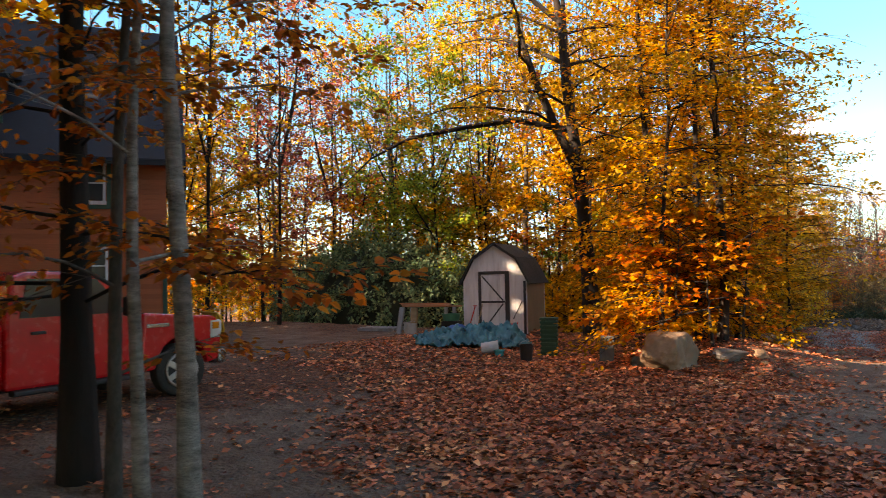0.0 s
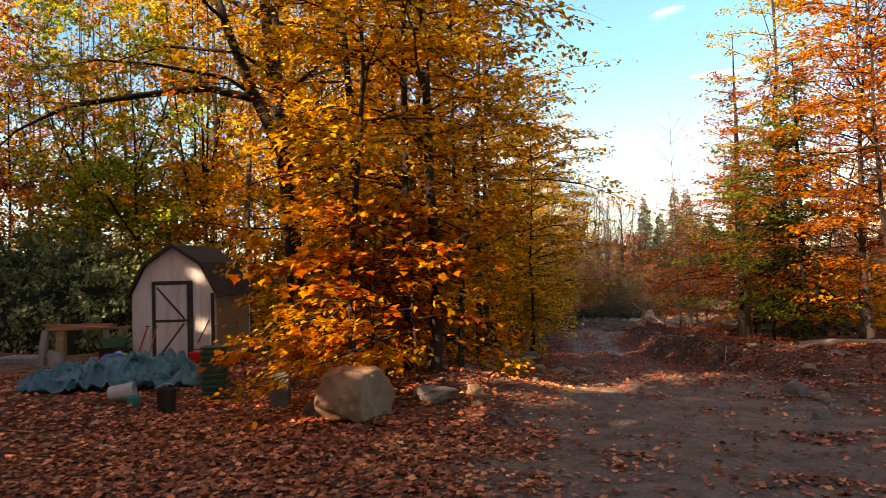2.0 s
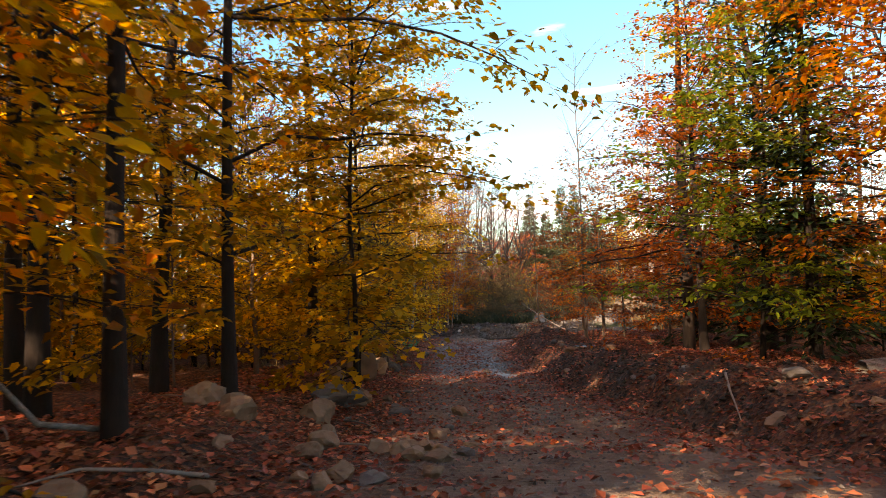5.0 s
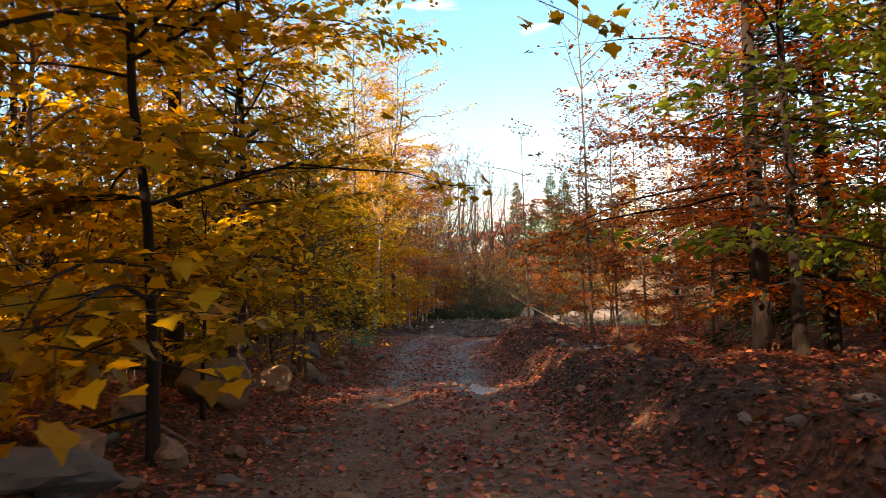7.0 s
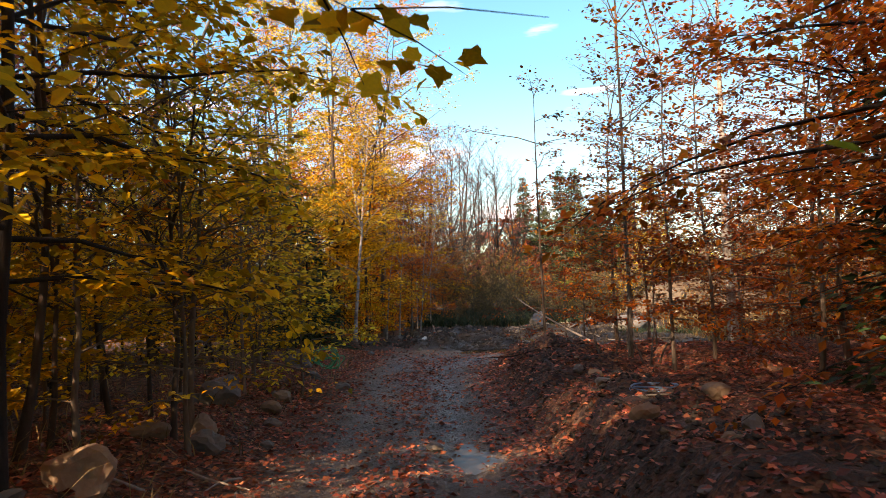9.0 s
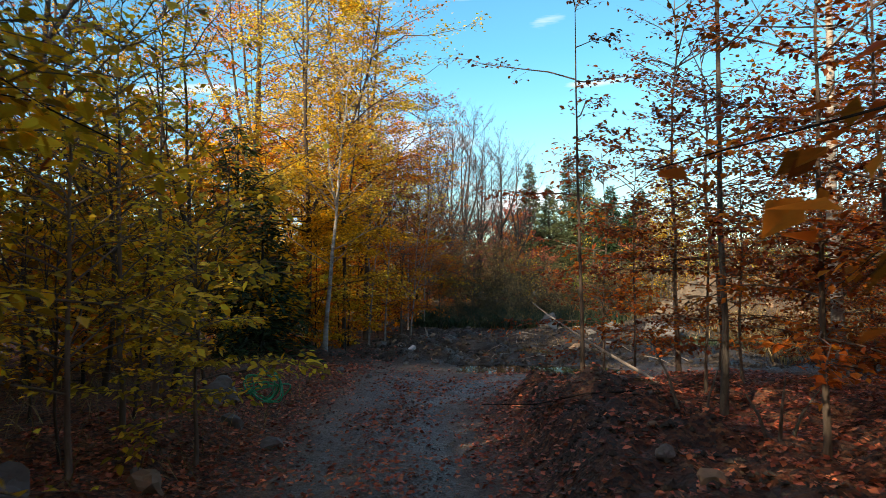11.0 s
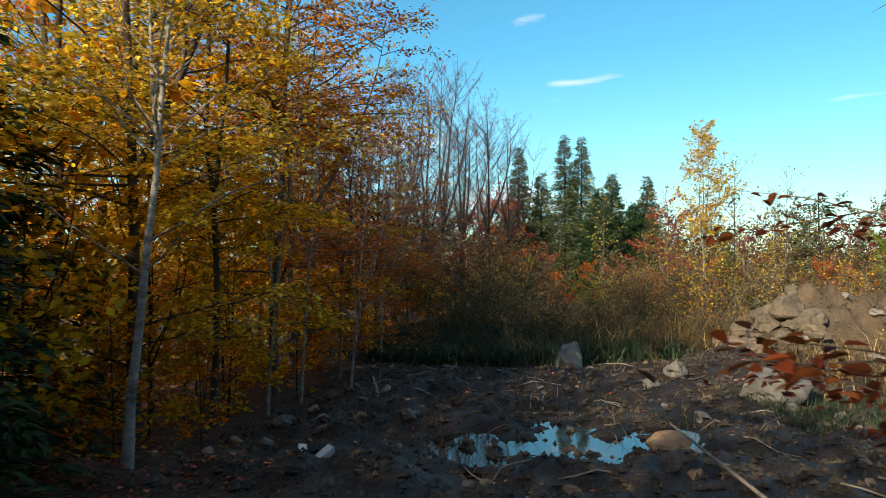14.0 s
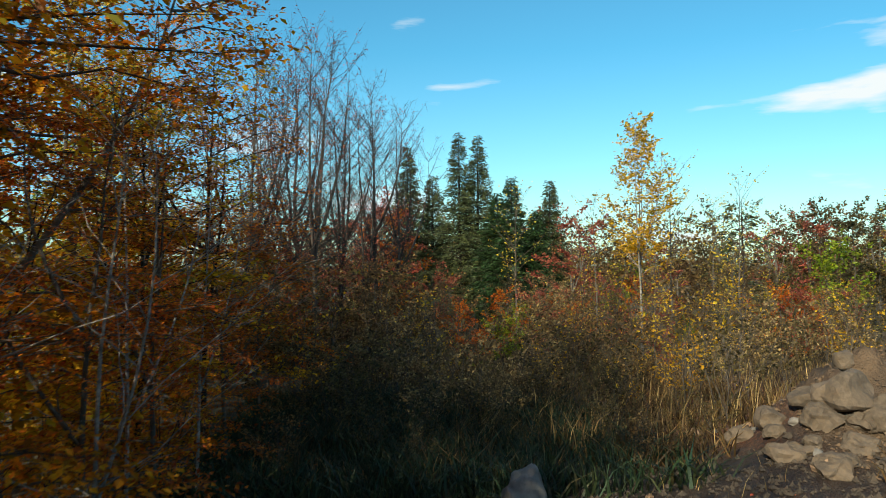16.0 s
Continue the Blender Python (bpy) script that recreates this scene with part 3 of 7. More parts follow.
def grow(seed, height, r, base, spread, limbs, leaves, leaf, rise=0.25, droop=0.25, lean=(0, 0), bias=(0, 0), wobble=0.03, twigs=7, fine=False,
         width=0.62, flat=0.4, top=0.5, bare=0.0, fork=0, origin=(0, 0, 0), twiggy=True, thick=1.0, tier=0.14, puff=0.3, split=(0.25, 0.5), open_=0.22, twig=1.0):
    """A broadleaf tree at the origin: trunk, limbs in tiers, twigs set flat, leaves along the twigs."""
    rng = np.random.RandomState(seed)
    n = 10
    s = np.linspace(0, 1, n)
    trunk = np.stack((lean[0] * s ** 1.3 * height, lean[1] * s ** 1.3 * height, s * height), 1)
    trunk[1:, :2] += np.cumsum(rng.normal(0, wobble, (n - 1, 2)), 0) * height / 10
    trunk[0, 2] = -0.25
    tr = r * (1 - s) ** 0.95 + 0.005
    tr[0] *= 1.35
    curves, radii = [trunk], [tr]
    for _ in range(fork):
        a, k = rng.uniform(0, 6.28), rng.uniform(*split)
        spread_ = open_ * rng.uniform(0.6, 1.5)
        m = np.linspace(0, 1, 7)
        p0 = np.array([np.interp(k, s, trunk[:, j]) for j in range(3)])
        end = p0 + np.array((math.cos(a) * spread_, math.sin(a) * spread_, rng.uniform(0.7, 0.97))) * height * (1 - k)
        c = p0 + (end - p0) * m[:, None] + np.array((math.cos(a), math.sin(a), 0)) * (np.sin(m * 3.1) * 0.04 * height)[:, None]
        curves.append(c)
        radii.append(r * 0.62 * (1 - m) ** 0.9 + 0.005)
    stems = curves[:]
    lc, lr, tc, tw = [], [], [], []
    LP, LA, LN, LS = [], [], [], []
    az = rng.uniform(0, 6.28)
    per = max(1, int(leaves / (limbs * (twigs + 1))))
    bx = np.array((bias[0], bias[1], 0))
    for k in range(limbs):
        u = min(0.99, max(0.0, (k + rng.uniform(-1.2, 2.2)) / limbs))
        h = base + (height * 0.985 - base) * u ** 0.9
        stem = stems[0] if len(stems) == 1 or rng.rand() < 0.5 else stems[rng.randint(1, len(stems))]
        az += 2.4 + rng.normal(0, 1.1)
        out = np.array((math.cos(az), math.sin(az), 0.0)) + 0.0
        length = spread * (1 - u) ** top * rng.uniform(0.5, 1.2) * (1 + max(-0.8, float(out @ bx))) + 0.25
        j = np.linspace(0, 1, 6)
        hh = np.clip(h, stem[0, 2] + 0.05, stem[-1, 2])
        p0 = np.array([np.interp(hh, stem[:, 2], stem[:, q]) for q in range(3)])
        el = rise + 0.55 * u + rng.normal(0, 0.16)
        c = p0 + out * (length * j)[:, None] + UP * (length * (el * j - droop * j ** 2.2))[:, None]
        side = np.array((-out[1], out[0], 0))
        c += side * (rng.normal(0, 0.12) * length * j ** 1.7)[:, None]
        c[1:] += np.cumsum(rng.normal(0, 0.022 * length, (5, 3)), 0)
        if blocked(c, origin):
            continue
        lc.append(c)
        lr.append(thick * min(r * 0.4, 0.006 * length + 0.005) * (1 - j) ** 0.7 + 0.002)
        for q in range(twigs + 1):
            v = rng.uniform(0.06, 1.0) if q < twigs else 1.0
            p = np.array([np.interp(v, j, c[:, w]) for w in range(3)])
            d = unit(np.array([np.interp(min(v + 0.05, 1), j, c[:, w]) for w in range(3)]) - np.array([np.interp(v - 0.05, j, c[:, w]) for w in range(3)]))
            sgn = 1 if q % 2 else -1
            d2 = unit(d * rng.uniform(0.4, 1.0) + side * sgn * (rng.uniform(0.5, 1.1) if q < twigs else 0.1) + UP * rng.normal(0, tier))
            tl = (0.28 + 0.32 * length * (1 - 0.55 * v)) * rng.uniform(0.6, 1.2)
            e = p + d2 * tl - UP * 0.1 * tl * rng.uniform(0, 1)
            if twiggy:
                tc.append(np.stack((p, (p + e) / 2 + UP * 0.03 * tl, e)) if fine else np.stack((p, e)))
                tw.append((np.array((0.005, 0.0035, 0.0015)) if fine else np.array((0.005, 0.0015))) * (0.5 + 0.2 * length) * twig)
            if rng.rand() < bare:
                continue
            m = rng.poisson(per * (1.4 - 0.95 * u))
            if m:
                w = rng.uniform(0.05, 1.05, m)[:, None]
                P = p + (e - p) * w + rng.normal(0, 0.05 + 0.035 * length, (m, 3)) * (1, 1, puff)
                sd = np.cross(UP, d2) * np.where(rng.rand(m) < 0.5, -1, 1)[:, None]
                LP.append(P)
                LA.append(unit(d2 * rng.uniform(0.2, 1, (m, 1)) + sd * rng.uniform(0.2, 1, (m, 1)) + rng.normal(0, 0.25, (m, 3)) - UP * 0.15))
                LN.append(unit(UP + rng.normal(0, flat, (m, 3))))
                LS.append(leaf * rng.uniform(0.65, 1.25, m))
    return dict(stem=(curves, radii), limb=(lc, lr), twig=(tc, tw), leaf=[np.concatenate(q) if q else np.zeros((0, 3)) for q in (LP, LA, LN)] + [np.concatenate(LS) if LS else np.zeros(0)], fine=fine, width=width)


def raise_tree(name, label, x, y, palette, bark="dark", sink=0.0, yaw=0.0, group="trees", category="tree", **kw):
    """A tree standing at (x, y): Empty > trunk, branches, crown."""
    z = ground_at(x, y) - sink
    g = grow(origin=(x, y, z), **kw)
    ob = thing(name, label, category, pose(x, y, z, 0, 0, 0), group)
    v, q = tubes(*g["stem"], 9)
    part("trunk", mesh_from("trunk", v, [q], BARK[bark]), None, ob)
    v1, q1 = tubes(*g["limb"], 5 if g["fine"] else 4 if g["twig"][0] else 3)
    if g["twig"][0]:
        v2, q2 = tubes(*g["twig"], 3)
        v1, q1 = np.concatenate((v1, v2)), np.concatenate((q1, q2 + len(v1)))
    tagged(part("branchwork", mesh_from("branchwork", v1, [q1], BARK[bark]), None, ob), kind="stuff")
    P, A, N, S = g["leaf"]
    if len(P):
        ok = lane_clear(P, (x, y, z))
        P, A, N, S = P[ok], A[ok], N[ok], S[ok]
        v, q = leaf_faces(P, A, N, S, g["fine"], g["width"])
        tagged(part("crown", mesh_from("crown", v, [q], LEAF[palette], False), None, ob), kind="stuff")
    return ob


def conifer(name, label, x, y, palette, height, r, base, spread, seed, whorls=24, per=6, droop=0.35, clump=0.3, dens=9, bark="dark", sink=0.0, top=0.9, group="conifers", gaps=0.1, z=None):
    """A needle tree: trunk, whorls of drooping boughs, flat sprays of needles."""
    rng = np.random.RandomState(seed)
    ob = thing(name, label, "conifer", pose(x, y, ground_at(x, y) - sink if z is None else z), group)
    s = np.linspace(0, 1, 8)
    trunk = np.stack((rng.normal(0, 0.02 * height / 12, 8).cumsum(), rng.normal(0, 0.02 * height / 12, 8).cumsum(), s * height), 1)
    trunk[0] = (0, 0, -0.3)
    v, q = tubes([trunk], [r * (1 - s) ** 0.8 + 0.01], 8)
    part("trunk", mesh_from("trunk", v, [q], BARK[bark]), None, ob)
    lc, lr, P, A, N, S = [], [], [], [], [], []
    for k in range(whorls):
        u = (k + rng.uniform(0, 0.8)) / whorls
        for q in range(per):
            u = (k + rng.uniform(-0.6, 1.4)) / whorls
            u = min(0.99, max(0.0, u))
            h = base + (height - base) * u
            if rng.rand() < gaps:
                continue
            a = rng.uniform(0, 6.28)
            out = np.array((math.cos(a), math.sin(a), 0))
            L = spread * (1 - u) ** top * rng.uniform(0.65, 1.1) + 0.2
            j = np.linspace(0, 1, 5)
            p0 = np.array((np.interp(h, trunk[:, 2], trunk[:, 0]), np.interp(h, trunk[:, 2], trunk[:, 1]), h))
            c = p0 + out * (L * j)[:, None] + UP * (L * (0.15 * j - droop * j ** 1.8 + (0.5 * u) * j))[:, None]
            lc.append(c)
            lr.append((0.008 + 0.008 * L) * (1 - j) + 0.003)
            m = max(3, int(dens * L / max(clump, 0.1) * 0.5))
            w = rng.uniform(0.12, 1.0, m)
            pt = np.stack([np.interp(w, j, c[:, i]) for i in range(3)], 1)
            sd = np.array((-out[1], out[0], 0)) * np.where(rng.rand(m) < 0.5, -1, 1)[:, None]
            off = sd * (rng.uniform(0, 0.36, m) * L * (1.1 - 0.7 * w))[:, None]
            P.append(pt + off + rng.normal(0, 0.09 + 0.16 * max(0, clump - 0.3), (m, 3)) - UP * (np.abs(rng.normal(0, 0.4, m)) * clump)[:, None])
            A.append(unit(out * rng.uniform(0.3, 1, (m, 1)) + sd * rng.uniform(0.2, 0.9, (m, 1)) - UP * rng.uniform(0, 0.5, (m, 1))))
            N.append(unit(UP + rng.normal(0, 0.3 if clump < 0.3 else 0.8, (m, 3))))
            S.append(clump * rng.uniform(0.6, 1.3, m))
    v, q = tubes(lc, lr, 4)
    tagged(part("branchwork", mesh_from("branchwork", v, [q], BARK[bark]), None, ob), kind="stuff")
    v, q = leaf_faces(np.concatenate(P), np.concatenate(A), np.concatenate(N), np.concatenate(S), False, 0.42 if clump < 0.3 else 0.27)
    tagged(part("crown", mesh_from("crown", v, [q], LEAF[palette], False), None, ob), kind="stuff")
    return ob


def spread_copies(templates, spots, seed, low=0.8, high=1.2, sink=0.1):
    rng = np.random.RandomState(seed)
    made = []
    for k, (x, y) in enumerate(spots):
        t = templates[rng.randint(len(templates))]
        s = rng.uniform(low, high)
        made.append(copy_thing(t, pose(x, y, ground_at(x, y) - sink, rng.normal(0, 1.5), rng.normal(0, 1.5), rng.uniform(0, 360)) @ Matrix.Scale(s, 4)))
    return made


def scatter(n, seed, x0, x1, y0, y1, keep, gap):
    """Random places in a field where keep(x, y) holds, no two nearer than gap."""
    rng = np.random.RandomState(seed)
    got = []
    for _ in range(n * 60):
        x, y = rng.uniform(x0, x1), rng.uniform(y0, y1)
        if keep(x, y) and all((x - a) ** 2 + (y - b) ** 2 > gap * gap for a, b in got):
            got.append((x, y))
            if len(got) == n:
                break
    return got


# ---- trees round the clearing
def beech(label, x, y, palette, seed, **kw):
    args = dict(height=10, r=0.09, base=0.9, spread=3.0, limbs=62, leaves=6500, leaf=0.14, rise=0.1, droop=0.18, twigs=9, fine=False, top=0.4, flat=0.32)
    args.update(kw)
    args['height'] *= 1.3
    lr_ = np.random.RandomState(seed + 900)
    args.setdefault("lean", tuple(lr_.normal(0, 0.035, 2)))
    args.setdefault("wobble", 0.05)
    args['leaves'] = int(args['leaves'] * 1.75)
    return raise_tree("beech_tree", label, x, y, palette, seed=seed, **args)


beech("slender beech with bright orange and yellow leaves beside the boulder", -2.15, 17.3, "amber", 11, fine=True, height=11, r=0.1, spread=3.3, bias=(0.15, -0.1), base=0.6, droop=0.3, leaf=0.115, leaves=6000, limbs=58)
beech("slender beech with orange leaves in flat tiers above the earth heap", -2.75, 17.75, "amber", 12, fine=True, height=10.5, r=0.08, spread=2.9, bias=(0.0, -0.2), base=0.6, droop=0.3, leaf=0.115, leaves=5600, limbs=54)
beech("young beech with golden orange leaves", -3.1, 16.0, "amber", 13, fine=True, height=7.5, r=0.06, spread=2.2, base=0.8, droop=0.3, bias=(0.2, -0.1), leaf=0.115, leaves=4000)
beech("young beech with yellow-orange leaves", -2.3, 19.7, "amber", 14, height=8.0, r=0.06, spread=2.1, base=0.5, droop=0.3, bias=(-0.15, 0), leaves=2600)
for k, (x, y, h, pal) in enumerate(((-2.9, 16.4, 2.2, "orange"), (-2.2, 16.6, 2.0, "orange"), (-1.75, 17.5, 2.2, "orange"), (-3.1, 17.6, 2.4, "amber"))):
    beech("low bushy young beech with %s leaves at the cluster's foot" % ("orange" if pal == "orange" else "golden orange"), x, y, pal, 180 + k, fine="lobed", leaf=0.15, height=h, r=0.03, base=0.45, spread=1.8, limbs=32, leaves=1300, droop=0.25, top=0.25)
beech("beech with orange leaves behind the shed corner", -4.2, 19.1, "orange", 15, height=12, r=0.1, spread=3.0, base=1.6, leaves=3000)
beech("young beech with olive-gold leaves by the lane", -3.3, 21.0, "amber", 16, height=7.5, r=0.05, spread=2.6, base=0.5, leaves=2900)
beech("beech with gold leaves in the thicket", -4.6, 22.6, "amber", 17, height=11, r=0.09, spread=3.0, leaves=1700)
raise_tree("oak_tree", "tall dark oak with crooked limbs and olive-gold leaves", -6.75, 21.7, "olive", "dark", seed=21, height=17, r=0.25, base=3.6, spread=6.4, limbs=42, leaves=17000, leaf=0.15,
           rise=0.35, droop=0.38, lean=(-0.12, 0.0), bias=(-0.35, -0.1), wobble=0.06, twigs=13, top=0.3, bare=0.03, flat=0.6, fork=2, tier=0.35, puff=0.6, thick=1.7, category="tree")
# ---- trunks close to the start of the way
raise_tree("maple_tree", "thick dark trunk with rusty leaves beside the drive", -5.65, 4.4, "rust", "dark", seed=31, height=13, r=0.16, base=1.2, spread=3.0, limbs=46, leaves=11000, leaf=0.115, rise=0.12, droop=0.25, fine=True, bias=(-0.1, 0.1), tier=0.2)
raise_tree("birch_tree", "thin grey birch trunk with rusty leaves", -4.6, 4.05, "rust", "grey", seed=32, height=10, r=0.062, base=1.2, spread=1.8, limbs=20, leaves=1500, leaf=0.11, rise=0.1, droop=0.2, fine=True)
raise_tree("birch_tree", "thin pale birch trunk with flaky bark", -4.27, 4.12, "rust", "birch", seed=33, height=10, r=0.06, base=2.2, spread=1.6, limbs=14, leaves=700, leaf=0.11, fine=True)
raise_tree("birch_tree", "pale grey birch trunk with peeling flecked bark", -3.74, 4.18, "rust", "birch", seed=34, height=12, r=0.085, base=3.6, spread=2.0, limbs=16, leaves=900, leaf=0.11, lean=(-0.035, 0), fine=True)
# ---- left of the lane
beech("beech with yellow-olive leaves over the stones", -3.15, 26.6, "olive", 41, fine=True, height=10, r=0.09, spread=3.2, bias=(0.3, -0.1), leaves=4800, limbs=54)
beech("beech with olive and gold leaves", -5.35, 28.9, "olive", 42, height=11, r=0.13, spread=2.8, leaves=3400, base=1.8)
beech("beech with amber leaves", -5.15, 25.5, "olive", 43, height=12, r=0.13, spread=2.4, leaves=1200, base=2.2)
beech("dark straight beech trunk with sparse golden leaves", -6.37, 26.8, "gold", 63, height=12, r=0.13, spread=2.2, leaves=900, base=3.0)
beech("dark-trunked beech with olive leaves", -2.51, 22.7, "orange", 44, fine="lobed", leaf=0.14, bark="dark", height=11, r=0.085, spread=2.0, leaves=800, base=2.4, bias=(0.2, 0))
beech("young beech with yellow-green leaves leaning to the lane", -2.4, 30.8, "olive", 45, fine="lobed", height=7.5, r=0.05, spread=2.6, base=0.35, leaves=4200, droop=0.34, bias=(0.3, 0))
beech("dark-trunked beech with olive-gold leaves", -4.94, 36.51, "olive", 46, fine=True, height=12, r=0.15, spread=3.6, leaves=6500, base=1.3, bias=(0.3, 0), limbs=52)
beech("beech with golden leaves reaching over the lane", -3.41, 35.78, "gold", 47, fine=True, height=8.5, r=0.07, spread=3.7, base=1.5, leaves=6500, bias=(0.4, -0.15))
# ---- right of the lane
conifer("hemlock_tree", "dark green hemlock with drooping boughs", 6.7, 32.8, "needle", 10, 0.14, 0.7, 1.6, 51, whorls=24, per=6, clump=0.26, dens=13)
beech("young beech with green-yellow leaves among hemlocks", 5.7, 33.0, "green", 52, height=6.0, r=0.05, spread=2.1, base=0.9, leaves=5200, fine=True, bias=(-0.3, -0.4))
conifer("hemlock_tree", "dark hemlock with thick trunk and bare lower stem", 5.4, 38.5, "needle", 13, 0.17, 0.8, 1.3, 53, whorls=16, per=4, clump=0.22, dens=9, gaps=0.45)
conifer("hemlock_tree", "dark hemlock in the wood edge", 7.4, 40.2, "needle", 12, 0.18, 0.8, 2.2, 54, whorls=24, per=6, clump=0.26, dens=11, gaps=0.2)
beech("beech with copper-orange leaves on the bank", 8.0, 30.0, "orange", 55, height=10, r=0.09, spread=3.2, leaves=5000, base=2.2, bias=(-0.1, -0.15))
beech("young beech with rusty orange leaves beside the dark hemlock", 5.36, 36.45, "rust", 61, height=8.0, r=0.1, spread=2.7, leaves=4800, base=1.0, bias=(-0.25, -0.1))
beech("young beech with copper orange leaves on the bank", 6.3, 41.6, "rust", 62, height=6.0, r=0.05, spread=2.6, leaves=4200, base=1.0, bias=(-0.15, 0))
beech("beech with rusty leaves on the bank", 8.6, 33.0, "rust", 56, height=11, r=0.11, spread=3.3, leaves=6500, base=1.5)
beech("tall gold-leaved beech over the bank", 7.0, 36.4, "lemon", 57, height=15, r=0.12, spread=3.0, leaves=6500, base=5.0, rise=0.3)
beech("beech with orange leaves in flat tiers above the bank", 7.8, 27.2, "orange", 58, height=9, r=0.08, spread=3.3, leaves=6500, base=1.2, bias=(-0.1, 0))
beech("low young beech with bright yellow leaves beside the long boulder", -2.75, 32.7, "lemon", 59, height=2.0, r=0.025, spread=1.25, limbs=18, leaves=900, base=0.5, rise=0.3, fine="lobed")


# ---- young growth on the right bank
def sapling(label, x, y, palette, seed, **kw):
    args = dict(height=6.5, r=0.028, base=0.7, spread=1.9, limbs=34, leaves=3300, leaf=0.105, rise=0.15, droop=0.16, twigs=7, fine=False, top=0.28, wobble=0.06)
    args.update(kw)
    return raise_tree("sapling", label, x, y, palette, kw.pop("bark", "tan") if "bark" in kw else "tan", seed=seed, group="saplings", category="sapling", **{k: v for k, v in args.items() if k != "bark"})


sap_a = sapling("thin pale beech sapling with rusty leaves", 3.68, 44.6, "rust", 61, height=7, r=0.034)
sap_b = sapling("thin beech sapling with copper-brown leaves", 4.42, 44.6, "copper", 62, height=6.5, r=0.03)
sap_c = sapling("beech sapling with copper leaves in flat sprays", 6.9, 46.0, "copper", 63, height=8, r=0.045, spread=2.6, leaves=4200)
sapling("slim dark sapling with three drooping copper sprays", 1.38, 48.4, "copper", 64, bark="brown", fine=True, leaf=0.085, height=6.3, r=0.032, base=2.6, spread=1.7, limbs=10, leaves=900, rise=0.0, droop=0.1, twigs=5, bias=(-0.45, 0.1), wobble=0.015)
sapling("tall bare-stemmed sapling with few copper leaves", 3.45, 50.9, "copper", 65, height=8, r=0.045, base=1.2, spread=1.9, limbs=28, leaves=1800, leaf=0.09, fine=True, rise=0.3, bias=(0.3, 0))
sapling("young beech sapling with copper leaves low on the bank", 2.1, 51.6, "copper", 77, fine=True, height=4.6, r=0.022, base=0.5, spread=1.7, limbs=26, leaves=2600, leaf=0.085)
for k, (x, y, pal) in enumerate(((3.4, 48.7, "copper"), (4.3, 49.7, "rust"))):
    sapling("slender beech sapling with %s leaves in loose sprays" % pal, x, y, pal, 190 + k, fine=True, height=5.2, r=0.022, base=0.6, spread=1.7, limbs=26, leaves=2600, leaf=0.085)
sapling("young beech sapling with rusty leaves low on the bank", 2.5, 50.2, "rust", 78, fine=True, height=4.0, r=0.02, base=0.4, spread=1.5, limbs=24, leaves=2400, leaf=0.085)
sapling("leaning sapling with brown leaves", 4.4, 51.6, "copper", 66, fine=True, height=7, r=0.035, spread=2.1, leaves=2600, lean=(-0.06, 0))
pole_a = raise_tree("bare_tree", "tall thin leafless tree", 3.2, 46.9, "copper", "grey", seed=67, height=12, r=0.045, base=4.5, spread=1.8, limbs=18, leaves=60, leaf=0.1, rise=0.9, droop=0.1, bare=0.8)
raise_tree("bare_tree", "tall grey tree with few leaves on the bank", 6.8, 51.8, "rust", "birch", seed=68, height=14, r=0.13, base=3.0, spread=2.6, limbs=26, leaves=1500, leaf=0.12, rise=0.5, droop=0.1)
for k, (x, y) in enumerate(scatter(22, 5, 2.6, 13, 40, 56, lambda x, y: x > lane_right(y) + 1.9 and x > 4.9 + max(0, y - 50) * 0.3, 1.1)):
    copy_thing((sap_a, sap_b, sap_c)[k % 3], pose(x, y, ground_at(x, y) - 0.05, 0, 0, 73 * k) @ Matrix.Scale(0.75 + 0.09 * (k % 6), 4))

spread_copies([sap_a, sap_b], scatter(18, 87, 6, 15, 50, 60, lambda x, y: x > 6 + max(0, y - 52) * 0.5, 1.3), 88, 0.45, 0.8, 0.05)

# ---- young growth left of the lane
sap_d = sapling("slim sapling with yellow leaves", -4.3, 43.5, "gold", 71, height=5, r=0.03, leaves=2600, leaf=0.085, spread=1.5, rise=0.35)
sap_e = sapling("slim sapling with golden yellow leaves", -4.9, 45.6, "gold", 72, height=6, r=0.035, leaves=2600, leaf=0.085, spread=1.6, rise=0.35)
sap_f = sapling("young sapling with orange-gold leaves", -5.6, 47.8, "gold", 73, height=7, r=0.04, leaves=3000, spread=1.9, rise=0.3)
sapling("crooked dark sapling with a few yellow leaves", -3.75, 40.0, "lemon", 74, height=5.5, r=0.045, leaves=1500, spread=1.7, lean=(0.05, 0), leaf=0.1)
sapling("thin dark sapling over the stones", -3.3, 39.0, "olive", 75, height=5.0, r=0.03, leaves=1400, spread=1.5, lean=(-0.06, 0), leaf=0.1)
sapling("yellow-leaved sapling at the lane edge", -3.75, 45.3, "lemon", 76, fine=True, height=3.0, r=0.025, base=0.5, leaves=1700, spread=1.25, leaf=0.125, bias=(0.25, -0.1))
for k, (x, y) in enumerate(scatter(24, 6, -16, -3.4, 29, 55, lambda x, y: x < lane_left(y) - 1.0 and (y > 38 or x < -5) and (x < -7 or y < 42), 1.1)):
    copy_thing((sap_d, sap_e, sap_f)[k % 3], pose(x, y, ground_at(x, y) - 0.05, 0, 0, 57 * k) @ Matrix.Scale(0.7 + 0.1 * (k % 6), 4))

